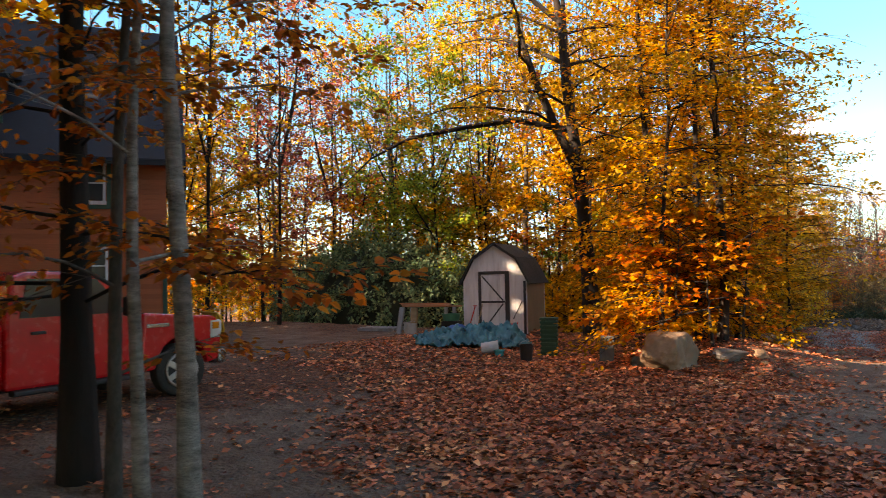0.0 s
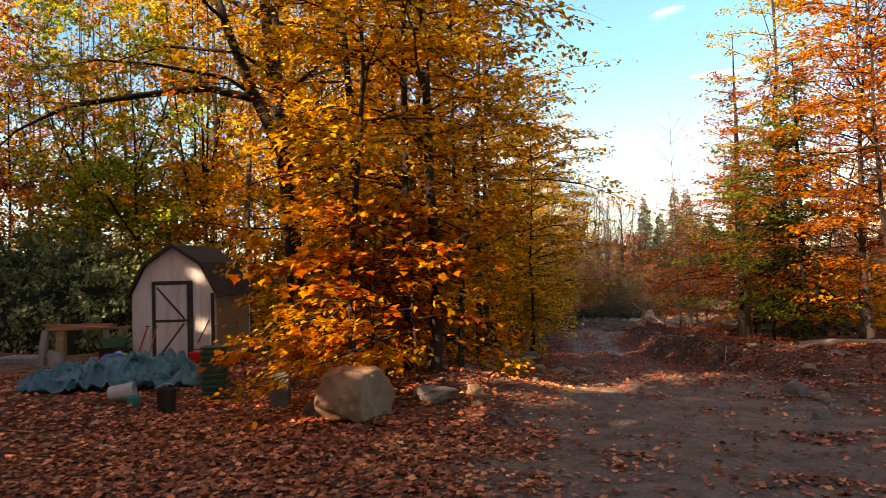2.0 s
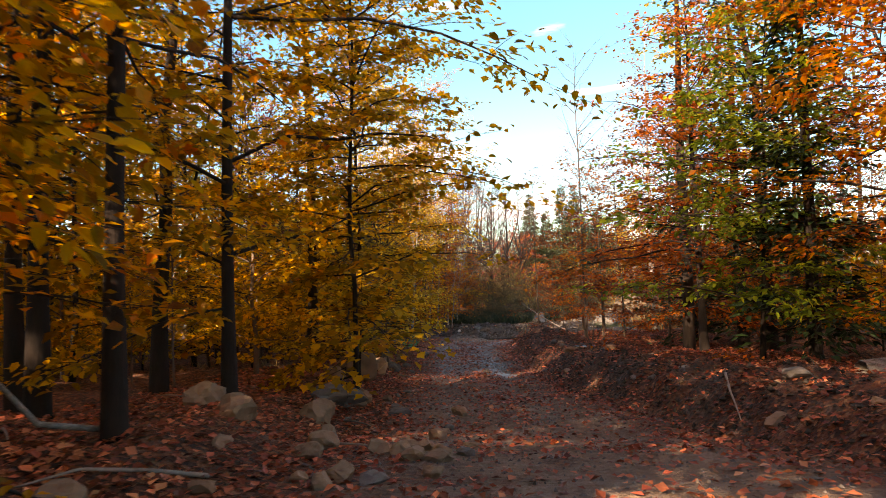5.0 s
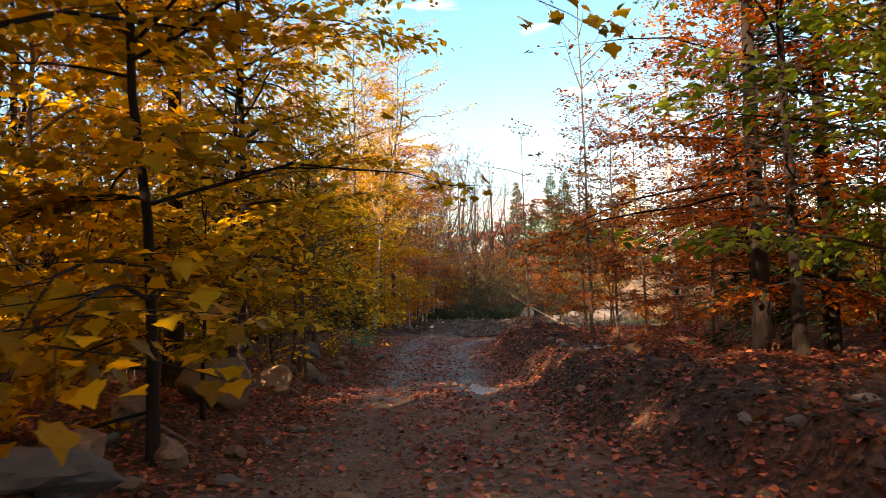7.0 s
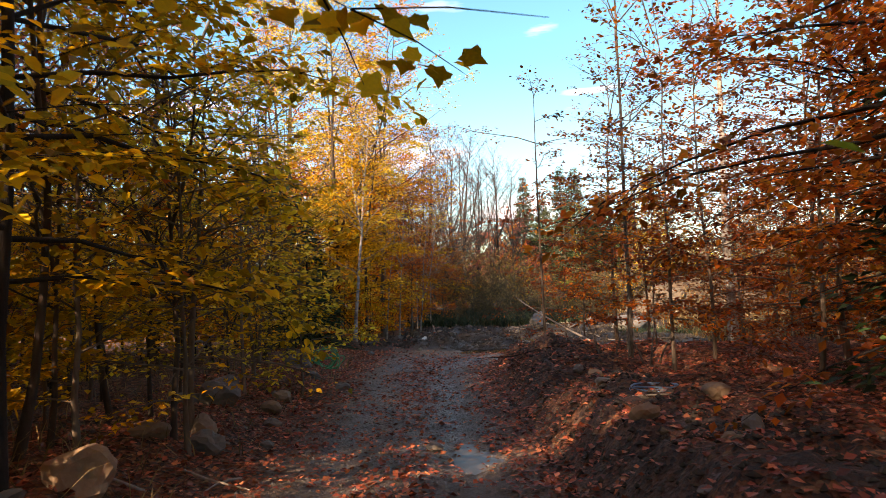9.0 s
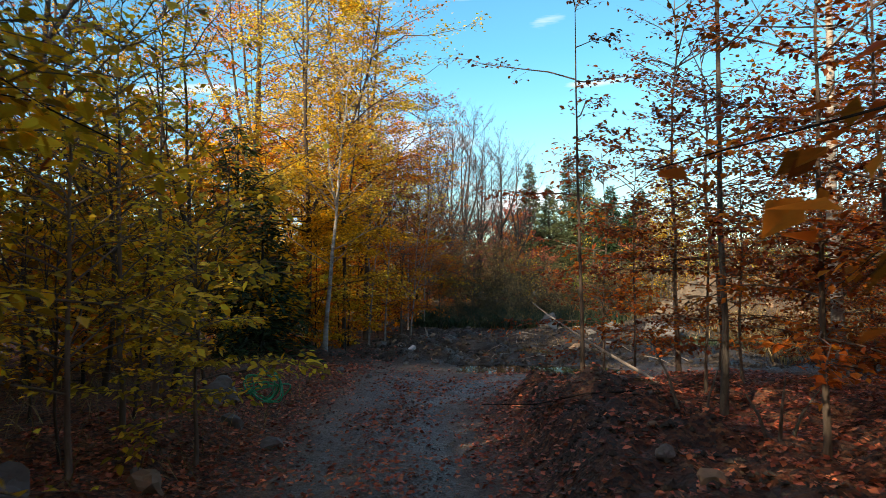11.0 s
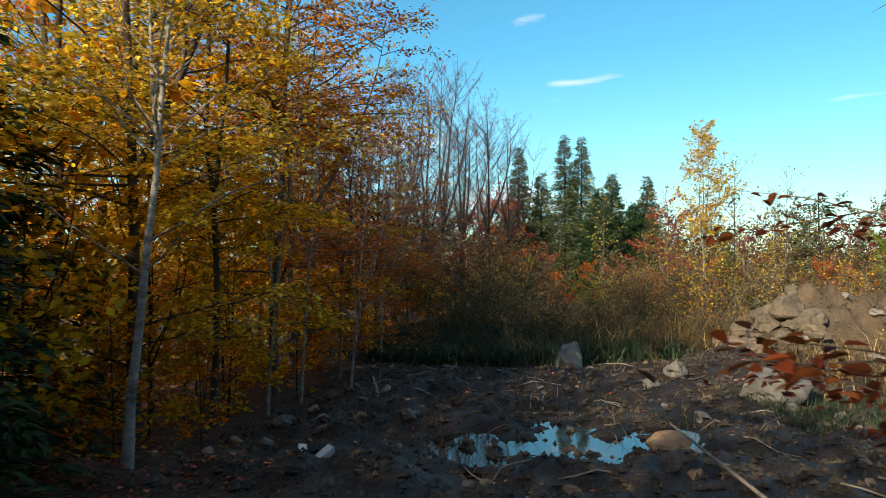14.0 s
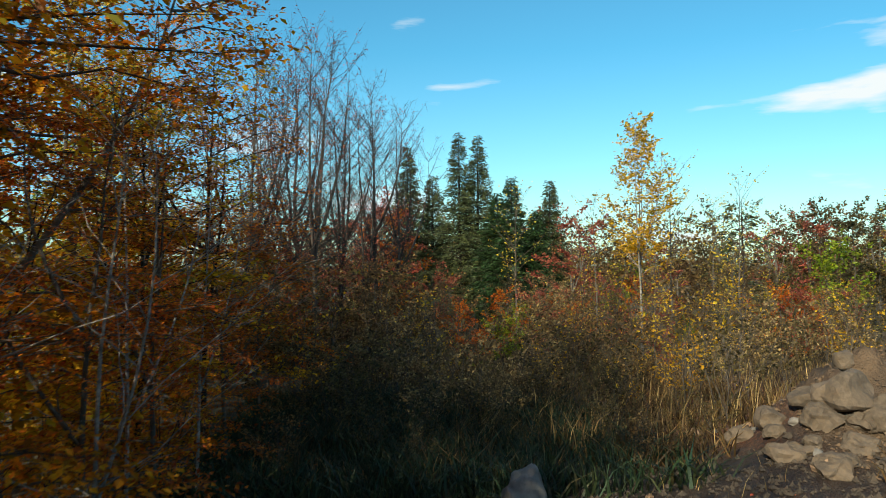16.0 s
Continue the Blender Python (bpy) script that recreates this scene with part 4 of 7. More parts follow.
stem_a = sapling("slim dark understorey stem with few yellow leaves", -5.2, 40.6, "lemon", 79, bark="brown", fine="lobed", height=6.5, r=0.04, base=1.0, spread=1.6, limbs=16, leaves=420, leaf=0.11, rise=0.7, fork=1, wobble=0.08)
stem_b = sapling("crooked bare understorey stem with a few rusty leaves", -4.6, 38.2, "rust", 80, bark="brown", fine="lobed", height=5.0, r=0.032, base=0.8, spread=1.4, limbs=16, leaves=260, leaf=0.1, rise=0.8, fork=2, wobble=0.09, bare=0.4)
spread_copies([stem_a, stem_b], scatter(26, 81, -9.5, -3.4, 36.5, 50, lambda x, y: x < lane_left(y) - 1.1, 0.9), 82, 0.6, 1.25, 0.05)

# ---- edge of the wood at the mud flat
conifer("hemlock_tree", "low dark hemlock in the shade of the wood", -8.6, 59.3, "needle", 7.5, 0.11, 0.3, 2.6, 81, whorls=20, per=7, clump=0.26, dens=13)
conifer("hemlock_tree", "dark young hemlock with drooping boughs", -6.9, 56.6, "needle", 4.5, 0.07, 0.2, 1.7, 82, whorls=14, per=7, clump=0.24, dens=13)
raise_tree("birch_tree", "pale leaning birch with forked stem and yellow leaves", -5.6, 58.6, "gold", "birch", seed=83, height=9.5, r=0.07, base=2.4, spread=2.2, limbs=30, leaves=3000, leaf=0.1, rise=0.8, droop=0.05, lean=(0.08, 0.03), fork=1, twigs=7)
edge_a = beech("tall beech with golden leaves at the wood edge", -6.9, 61.4, "lemon", 84, bark="brown", height=12.5, r=0.11, spread=3.3, leaves=9000, limbs=80, leaf=0.125, rise=0.3, base=0.5, fork=2, top=0.25, tier=0.25, puff=0.5)
edge_b = beech("beech with yellow-gold leaves in tiers", -6.0, 62.8, "gold", 85, bark="brown", height=10, r=0.07, spread=2.3, leaves=9000, limbs=70, leaf=0.125, rise=0.15, base=0.3, fork=1, top=0.3, tier=0.2)
edge_c = beech("large beech with orange-brown leaves", -5.9, 66.4, "orange", 86, bark="brown", height=13, r=0.11, spread=3.6, leaves=9500, limbs=82, leaf=0.125, rise=0.22, base=0.4, bias=(0.1, 0), fork=2, top=0.22, tier=0.22, puff=0.5)
edge_d = beech("beech with rusty red-brown leaves", -6.6, 70.6, "rust", 87, bark="grey", height=10.5, r=0.1, spread=3.2, leaves=6500, limbs=70, leaf=0.125, base=0.3, fork=2, top=0.25, tier=0.22, puff=0.5)
beech("young beech with olive leaves low to the ground", -5.9, 74.8, "olive", 88, height=7, r=0.06, spread=2.8, leaves=7500, leaf=0.12, base=0.15, fork=2, top=0.25)
beech("rusty beech beside the bare trees", -5.4, 79.0, "rust", 89, height=8, r=0.08, spread=3.0, leaves=7500, leaf=0.12, base=0.15, fork=2, top=0.25)
raise_tree("dead_tree", "pale leaning dead trunk at the wood edge", -6.6, 75.6, "rust", "birch", seed=90, height=7, r=0.06, base=3, spread=1.2, limbs=10, leaves=0, leaf=0.1, lean=(0.14, 0.0), rise=0.8)
for k, (x, y, h, lx) in enumerate(((-5.3, 64.0, 7.5, 0.1), (-4.9, 65.2, 8.5, 0.06), (-4.2, 67.4, 6.5, 0.1), (-4.8, 70.8, 7.5, -0.03), (-4.4, 73.8, 7.0, 0.05))):
    raise_tree("bare_tree", "thin pale leafless stem before the wood edge", x, y, "rust", "birch", seed=260 + k, height=h, r=0.032, base=1.5, spread=2.1, limbs=22, leaves=120, leaf=0.1, lean=(lx, 0.0), rise=0.45, droop=-0.05, bare=0.7, twigs=6, thick=0.6, fork=1, group="bare trees")
for k, (x, y, s) in enumerate(((-9.8, 63.6, 1.05), (-10.6, 67.0, 1.1), (-8.8, 69.0, 0.95), (-9.2, 73.6, 0.9), (-8.4, 78.2, 0.85), (-7.6, 84.0, 0.8), (-4.9, 69.2, 0.55), (-5.0, 73.0, 0.55), (-4.4, 76.6, 0.5))):
    copy_thing(edge_d if x > -5.2 else (edge_a, edge_c, edge_b, edge_d)[k % 4], pose(x, y, ground_at(x, y) - 0.1, 0, 0, 80 * k + 30) @ Matrix.Scale(s, 4))

# ---- the wood: tall thin trees
wood = []
for k, (pal, h, r) in enumerate((("olive", 14, 0.12), ("rust", 15, 0.13), ("green", 12, 0.1), ("pink", 13, 0.12), ("olive", 13, 0.11), ("amber", 16, 0.13))):
    x, y = ((-15.5, 30.5), (-12.2, 31.6), (-19.5, 29.0), (-24.0, 30.0), (-9.6, 29.4), (-17.6, 34.5))[k]
    wood.append(raise_tree("forest_tree", "tall thin forest tree with %s autumn leaves" % {"amber": "amber", "rust": "rusty", "olive": "olive", "green": "yellow-green", "pink": "dull red"}[pal], x, y, pal, "dark", seed=100 + k,
                           height=h * 1.25, r=r * 0.62, base=(0.5, 2.0)[k % 2], spread=3.1, limbs=36, leaves=(6200, 4600)[k % 2], leaf=(0.18, 0.165)[k % 2], rise=0.45, droop=0.15, twigs=8, top=0.25, flat=0.9, width=0.75, twiggy=False, bare=(0.12, 0.3)[k % 2], fork=2, tier=0.4, puff=0.8, group="forest"))
bare_wood = [raise_tree("forest_tree", "tall half-bare forest tree with thin grey trunk", x, y, "pink", "grey", seed=110 + k, height=19, r=0.11, base=4, spread=2.6, limbs=30, leaves=700, leaf=0.22, twigs=6,
                        rise=0.8, droop=0.05, bare=0.5, fork=1, group="forest") for k, (x, y) in enumerate(((-13.8, 36.5), (-21.0, 33.5)))]


def left_wood(x, y):
    return x < -9.5 - max(0, 28 - y) * 1.2 and not (-25 < x < -6 and y < 28.5)


spread_copies(wood * 2 + bare_wood * 3, scatter(50, 7, -48, -6, 28, 40, left_wood, 2.6), 8)
spread_copies(wood[1:2] + wood[3:4] + wood[:1], scatter(7, 91, -17, -9.5, 42, 52, lambda x, y: True, 2.4), 92, 0.65, 0.8)
spread_copies(bare_wood, scatter(9, 38, -22, -7, 38, 56, lambda x, y: x < -8, 3.2), 39, 0.7, 0.9)
spread_copies(wood[:3] + wood[3:4] * 3 + bare_wood, scatter(26, 9, 9, 34, 26, 58, lambda x, y: x > 9 + max(0, y - 48) * 1.2, 3.0), 10, 0.75, 1.05)
spread_copies(wood * 2 + bare_wood, scatter(18, 71, -24, -9.5, 66, 92, lambda x, y: x < -9.5, 2.6), 72, 0.7, 0.95)
# wood round and behind the start; unseen shade trees added to block the sun
shade = raise_tree("forest_tree", "unseen full-crowned forest tree behind the drive, added to block the sun", -7.5, -9.0, "gold", "dark", seed=116, height=14, r=0.14, base=1.5, spread=3.8, limbs=24, leaves=900, leaf=0.65, rise=0.4, droop=0.12, twigs=7, top=0.25, flat=0.9, width=0.8, twiggy=False, group="forest")
spread_copies([shade], scatter(20, 11, -14, 9, -18, -3.5, lambda x, y: x > 5.0 - (17 - y) * 0.624, 2.1), 12, 1.25, 1.65)
spread_copies([shade], scatter(17, 43, -24, -6, -15, -4, lambda x, y: -9 < x + (17 - y) * 0.624 < 5.0, 2.4), 44, 0.82, 1.0)
spread_copies([shade], [(-8.6, -1.4), (-7.2, -2.6), (-5.6, -3.4), (-9.6, -3.8), (-11.0, -6.2), (-8.4, -6.8)], 54, 1.25, 1.35)
spread_copies([shade], scatter(10, 45, -48, -28, -18, -6, lambda x, y: True, 3.0), 46, 0.9, 1.1)
spread_copies([shade], [(-17.8, 0.6), (-19.4, -0.8)], 55, 1.4, 1.5)
spread_copies([shade], scatter(8, 40, -34, 16, -34, -19, lambda x, y: True, 3.6), 41, 0.9, 1.1)
spread_copies([shade], [(-20.8, -0.4), (-22.6, 1.6), (-24.2, 4.2), (-18.8, -4.2), (-21.6, 3.4), (-25.4, 1.0), (-20.2, 3.2), (-23.4, 6.0)], 42, 1.15, 1.35)
spread_copies(wood, scatter(14, 13, 10, 30, -4, 27, lambda x, y: x > 10.5, 3.5), 14)
spread_copies([shade], scatter(16, 15, -40, -25, -4, 18, lambda x, y: True, 3.2), 16, 1.2, 1.4)
spread_copies(wood[:2] + wood[3:4], [(-19.6, 21.4), (-22.2, 20.0), (-25.5, 21.5), (-23.6, 24.5)], 51, 0.9, 1.1)

# ---- beyond the mud flat
bare = [raise_tree("bare_tree", "tall leafless grey tree with fine upswept twigs", x, y, "pink", "dead", seed=120 + k, height=h, r=0.14, base=2.2, spread=(2.3, 2.1, 1.1)[k], limbs=(130, 120, 60)[k], leaves=(4200, 3600, 500)[k], leaf=0.11, rise=0.75, droop=-0.25,
                   twigs=12, bare=0.55, fork=(3, 3, 1)[k], twig=2.2, split=(0.15, 0.45), open_=(0.2, 0.17, 0.08)[k], top=0.35, wobble=0.06, tier=0.7, thick=1.1, group="bare trees") for k, (x, y, h) in enumerate(((-4.9, 96.4, 16), (-6.6, 93.0, 15.5), (-2.9, 98.5, 13.5)))]
spread_copies(bare, [(-9.6, 90), (-1.2, 101), (-11.5, 96), (0.4, 104), (-3.8, 92), (-7.2, 99), (-5.0, 94.2), (-8.8, 95), (-1.6, 97.2), (-3.2, 100.5)], 18, 0.75, 1.02)
for k, (x, y, h, s) in enumerate(((1.96, 125, 16, 3.6), (6.6, 125, 17.2, 3.5), (8.3, 125.6, 17.0, 3.8), (11.6, 126, 13.2, 4.0), (14.8, 125, 12.8, 3.2), (4.3, 127, 13.5, 3.6), (9.9, 123.5, 11.5, 3.8), (13.2, 124, 10.0, 3.6))):
    conifer("spruce_tree", "tall grey-green spruce at the far side of the field", x, y, "needle" if k in (3, 6, 7) else "spruce", h, 0.2, 1.2, s, 130 + k, whorls=40, per=10, clump=0.33, dens=17, droop=0.3, top=1.0, gaps=0.05)
conifer("spruce_tree", "dark bushy spruce at the far side of the field", 10.4, 122, "needle", 9.5, 0.18, 0.5, 3.0, 138, whorls=26, per=9, clump=0.33, dens=20, top=0.8)
conifer("pine_tree", "ragged pine with broken top at the field's edge", 25.5, 110, "spruce", 9.5, 0.16, 2.0, 2.6, 139, whorls=14, per=5, clump=0.6, dens=9, gaps=0.3, top=0.5)
conifer("pine_tree", "dark pine in the far tree line", 66, 150, "needle", 13, 0.2, 2.0, 3.2, 140, whorls=16, per=6, clump=0.9, dens=8, top=0.6)
raise_tree("aspen_tree", "yellow aspen with thin pale stems", 12.0, 93.8, "gold", "birch", seed=141, height=11.5, r=0.07, base=3.8, spread=1.9, limbs=50, leaves=7000, leaf=0.15, fork=3, puff=0.8, rise=0.9, droop=0.1, flat=0.8, top=0.55)
aspen_b = raise_tree("aspen_tree", "half-bare thin aspen with a few yellow leaves", 14.6, 96.5, "lemon", "grey", seed=142, height=10, r=0.06, base=3.5, spread=1.6, limbs=26, leaves=420, leaf=0.13, rise=1.1, droop=0.05, flat=0.8)
spread_copies([aspen_b], [(9.0, 84.5), (12.4, 86.0), (7.4, 88.0), (14.0, 89.0), (16.8, 86.5)], 52, 0.35, 0.55)
spread_copies([aspen_b], [(10.2, 95.0), (17.5, 98), (16.0, 92), (20.5, 97), (6.8, 99), (30, 100), (38, 104)], 20, 0.6, 0.95)
far_mix = [raise_tree("field_tree", "%s tree at the far edge of the field" % w, x, y, p, "grey", seed=150 + k, height=h, r=0.1, base=0.4, spread=2.6, limbs=20, leaves=3400, leaf=0.2, fork=2, top=0.25, puff=0.9, tier=0.4, rise=0.5, droop=0.1, flat=0.9, width=0.75, twiggy=False, group="far trees")
           for k, (w, p, x, y, h) in enumerate((("brown", "muted", 16.5, 108, 8), ("rusty orange", "rust", -0.5, 108, 8), ("dull red", "pink", 13.4, 112, 8.5), ("olive brown", "drab", 34, 110, 9), ("dull green", "green", 28, 103, 5.5)))]
spread_copies(far_mix[:1] * 2 + far_mix[2:4] * 2 + far_mix[4:], scatter(54, 21, -14, 84, 103, 150, lambda x, y: (x > 14 or x < 2) and y > 103 + abs(x) * 0.1 and x < (y - 56) * 0.9, 3.0), 22, 0.75, 1.25)
spread_copies(far_mix[1:2] * 2 + far_mix[:1] + far_mix[2:3], scatter(15, 49, -7.5, 2.2, 83, 100, lambda x, y: x < -4.2 + (y - 83) * 0.35, 1.7), 50, 0.35, 0.6)
spread_copies(far_mix[1:3] + far_mix[:1], [(7.5, 96), (10.5, 99), (13.0, 101), (16.5, 97), (19.5, 100), (5.0, 94), (22.5, 96), (12.0, 91), (18.0, 92)], 53, 0.3, 0.5)
spread_copies(far_mix[:1] + far_mix[3:5] * 2 + far_mix[1:3], scatter(30, 83, -2, 34, 91, 106, lambda x, y: abs(x - 12) > 1.2 or y > 95, 2.0), 84, 0.3, 0.55)
spread_copies(far_mix[1:2] + far_mix[:1], [(-1.2, 89.0), (-2.6, 86.4), (-3.6, 84.0), (0.6, 92.0), (-4.4, 81.5)], 23, 0.45, 0.6)


# ---- undergrowth of the wood
shrub = [raise_tree("understory_shrub", "low forest shrub with %s leaves" % w, x, y, p, "dark", seed=160 + k, height=2.6, r=0.025, base=0.15, spread=1.5, limbs=20, leaves=900, leaf=0.22, rise=0.6, droop=0.15, flat=0.9, width=0.7, twiggy=False, top=0.3, group="undergrowth", category="shrub")
         for k, (w, p, x, y) in enumerate((("amber", "amber", -16.5, 29.6), ("olive", "olive", -11.2, 28.9), ("golden", "gold", -20.4, 31.2)))]
thicket = [raise_tree("young_tree", "young forest tree with %s leaves down to the ground" % w, x, y, p, "dark", seed=165 + k, height=6.5, r=0.04, base=0.2, spread=2.1, limbs=20, leaves=1300, leaf=0.21, rise=0.35, droop=0.2, flat=0.8, width=0.7, twiggy=False, top=0.3, fork=2, tier=0.35, puff=0.7, group="undergrowth", category="tree")
           for k, (w, p, x, y) in enumerate((("golden", "gold", -14.2, 29.8), ("amber", "amber", -18.4, 30.4), ("olive yellow", "olive", -8.4, 30.2), ("orange", "orange", -22.2, 29.2)))]
spread_copies(thicket, scatter(52, 34, -42, -6.6, 28.6, 52, lambda x, y: x < (-10.5 if y < 40 else -6.6 - (y - 40) * 0.2), 2.0), 35, 0.7, 1.3)
spread_copies(thicket[:2] * 2 + thicket[2:3], scatter(28, 36, -15, -5.6, 59, 92, lambda x, y: x < -6.0 + max(0, y - 76) * 0.12, 1.7), 37, 0.6, 1.25)
spread_copies(thicket, scatter(12, 73, -17, -7.5, 49, 60, lambda x, y: True, 2.0), 74, 0.7, 0.95)
spread_copies(thicket[2:3], [(-9.4, 53.6), (-10.8, 52.0), (-11.6, 54.6), (-12.8, 56.6), (-10.4, 56.2)], 89, 0.95, 1.1)
spread_copies(thicket[1:2] + thicket[3:4], scatter(16, 93, -8.6, -5.0, 60, 78, lambda x, y: True, 1.1), 94, 0.3, 0.5)
spread_copies(shrub, scatter(40, 24, -44, -6.2, 28, 62, lambda x, y: x < -6.2, 1.8), 25, 0.7, 1.3)
spread_copies(shrub[:2], scatter(16, 26, 8, 22, 28, 50, lambda x, y: x > 8, 2.0), 27, 0.7, 1.2)
spread_copies(thicket[1:2], scatter(14, 47, 9, 20, 38, 58, lambda x, y: x > 9 + max(0, y - 50) * 0.6, 2.2), 48, 0.45, 0.75)


def far_woods():
    """Distant trees all round, too many to count."""
    rng = np.random.RandomState(28)
    V, Q, base = [], [], 0
    for k in range(340):
        a = rng.uniform(0, 2 * math.pi) if k < 250 else rng.uniform(-0.1, 0.75)
        d = rng.uniform(75, 190) if k < 250 else rng.uniform(105, 140)
        x, y = d * math.sin(a), 40 + d * math.cos(a)
        if y > 60 and -12 < x < 80 and d < 100:
            continue
        h, m = (rng.uniform(7, 12), 420) if y > 60 else (rng.uniform(10, 17), 160)
        z = ground_at(x, y)
        P = np.stack((x + rng.normal(0, 2.0, m), y + rng.normal(0, 2.0, m), z + h * rng.beta(1.3, 1.6, m)), 1)
        v, q = leaf_faces(P, unit(rng.normal(0, 1, (m, 3))), unit(rng.normal(0, 1, (m, 3))), rng.uniform(0.3, 0.55, m) * (1 if y > 60 else 2.2), False, 0.8)
        V.append(v)
        Q.append(q + base)
        base += len(v)
    return mesh_from("far_woods", np.concatenate(V), [np.concatenate(Q)], LEAF["muted"], False)


tagged(new("far_woods", far_woods()), "distant autumn woods in brown and orange", "woods", kind="stuff")


# ---------------------------------------------------------------- stones
ROCK_SOILED = surface("soil_stained_stone", (0.035, 0.028, 0.022), (0.16, 0.125, 0.092), 4.5, 0.95, 0.7, grime=(0.10, 0.07, 0.042), depth=0.03)
def stone_mesh(name, seed, size, material, rough=0.16, detail=3, square=0.0, facets=13):
    """A worn field stone: a lumpy, slightly faceted ball of the given size, its foot below zero."""
    rng = np.random.RandomState(seed)
    bm = bmesh.new()
    bmesh.ops.create_icosphere(bm, subdivisions=detail, radius=0.5)
    off = Vector(rng.uniform(-50, 50, 3))
    cuts = [Vector(unit(rng.normal(0, 1, 3))) for _ in range(facets)]
    depth = [rng.uniform(0.29, 0.43) for _ in cuts]
    for v in bm.verts:
        p = v.co.copy()
        if square:
            p = p.lerp(Vector([max(-0.36, min(0.36, q)) for q in p]) * 1.2, square)
        for c, d in zip(cuts, depth):
            over = p.dot(c) - d
            if over > 0:
                p -= c * over * 0.95
        n = v.co.normalized()
        p += n * (noise.fractal(v.co * 2.2 + off, 1.0, 2.0, 4) * rough + noise.noise(v.co * 9 + off) * rough * 0.12)
        v.co = Vector((p.x * size[0], p.y * size[1], p.z * size[2]))
    me = bpy.data.meshes.new(name)
    bm.to_mesh(me)
    bm.free()
    me.polygons.foreach_set("use_smooth", [detail > 3] * len(me.polygons))
    me.materials.append(material)
    return me


def stone(name, label, x, y, size, seed, material=None, yaw=0.0, sunk=0.3, group="stones", **kw):
    ob = new(name, stone_mesh(name, seed, size, material or ROCK, **kw))
    ob.matrix_basis = pose(x, y, ground_at(x, y) + size[2] * (0.5 - sunk), 0, 0, yaw)
    return tagged(ob, label, "boulder" if name == "boulder" else "stone", group)


stone("boulder", "large pale grey boulder with a flat shoulder beside the orange beech", -2.75, 15.1, (1.2, 1.0, 1.0), 1, ROCK_TAN, 20, 0.25, square=0.3, detail=5, rough=0.09, facets=4)
stone("stone", "small grey stone leaning on the boulder", -3.35, 15.25, (0.5, 0.4, 0.35), 2, ROCK, 40)
stone("stone", "flat dark stone on the earth heap", -1.75, 15.9, (0.75, 0.5, 0.3), 3, ROCK, 10)
stone("stone", "pale stone on the earth heap", -1.2, 16.3, (0.32, 0.25, 0.25), 4, ROCK_TAN, 10)
stone("boulder", "long tan boulder at the lane edge under olive leaves", -3.07, 33.85, (1.0, 0.85, 0.8), 5, ROCK_TAN, 15, 0.2, detail=4, facets=6, rough=0.1)
stone("boulder", "tan boulder lying among the lane-side stones", -3.3, 26.1, (0.5, 0.4, 0.4), 6, ROCK_TAN, 30, 0.25)
stone("boulder", "rounded tan stone by the lane", -2.1, 27.1, (0.6, 0.5, 0.45), 7, ROCK_TAN, 60)
stone("boulder", "long pale stone lying across the verge", -2.4, 29.1, (1.1, 0.55, 0.4), 8, ROCK, 10)
stone("boulder", "brown boulder half hidden by leaves", -3.0, 31.6, (0.55, 0.45, 0.45), 9, ROCK_TAN, 75, 0.2)
stone("boulder", "split pale stone on the verge", -4.2, 42.1, (0.8, 0.5, 0.6), 10, ROCK, 35, 0.2, square=0.5)
stone("boulder", "flat grey stone on the verge", -4.9, 42.3, (0.75, 0.5, 0.4), 11, ROCK, 5, 0.25)
stone("boulder", "white field stone in the leaves", -3.25, 39.4, (0.6, 0.45, 0.35), 12, ROCK, 5, 0.25)
stone("boulder", "large grey stone beside the green hose", -4.9, 48.9, (0.8, 0.6, 0.6), 13, ROCK, 50, 0.25)
stone("boulder", "blocky grey boulder before the reeds", 1.85, 72.5, (1.15, 1.0, 1.15), 14, ROCK, 20, 0.3, square=0.85, rough=0.1, detail=4)
stone("boulder", "large pale boulder in the mud beside the dirt heap", 6.1, 66.4, (2.1, 1.35, 1.25), 15, ROCK, 25, 0.3, square=0.6, detail=5, rough=0.13, facets=16)
stone("boulder", "round brown stone at the puddle's edge", 2.45, 61.3, (0.8, 0.6, 0.5), 16, ROCK_TAN, 12, 0.25)
rng4 = np.random.RandomState(44)
for k in range(13):
    x, y = (7.4 + 0.34 * (k % 8) + rng4.uniform(-0.3, 0.3), 72.2 + 0.55 * (k // 5) + rng4.uniform(-0.4, 0.4))
    s = rng4.uniform(0.35, 0.8)
    stone("boulder", "earth-stained grey boulder at the foot of the dirt heap", x, y, (s * 1.25, s, s * 0.8), 60 + k, ROCK_SOILED, 40 * k, 0.38, group="heap boulders", square=0.5, rough=0.2)
stone("boulder", "very large tan boulder on the dirt heap", 9.6, 73.2, (1.3, 1.0, 1.0), 80, ROCK_SOILED, 30, 0.4, square=0.4, group="heap boulders", detail=4)
for k, (x, y, d) in enumerate(((7.5, 75.3, 0.75), (7.95, 74.7, 0.8), (8.5, 74.2, 0.7), (8.95, 73.6, 1.3), (8.2, 73.6, 0.6), (7.7, 74.1, 0.5), (9.6, 74.6, 0.6))):
    stone("boulder", "earth-stained grey boulder at the foot of the dirt heap", x, y, (d * 1.1, d * 0.9, d * 0.8), 90 + k, ROCK_SOILED, 71 * k, 0.3, group="heap boulders", square=0.3, rough=0.12, facets=8)
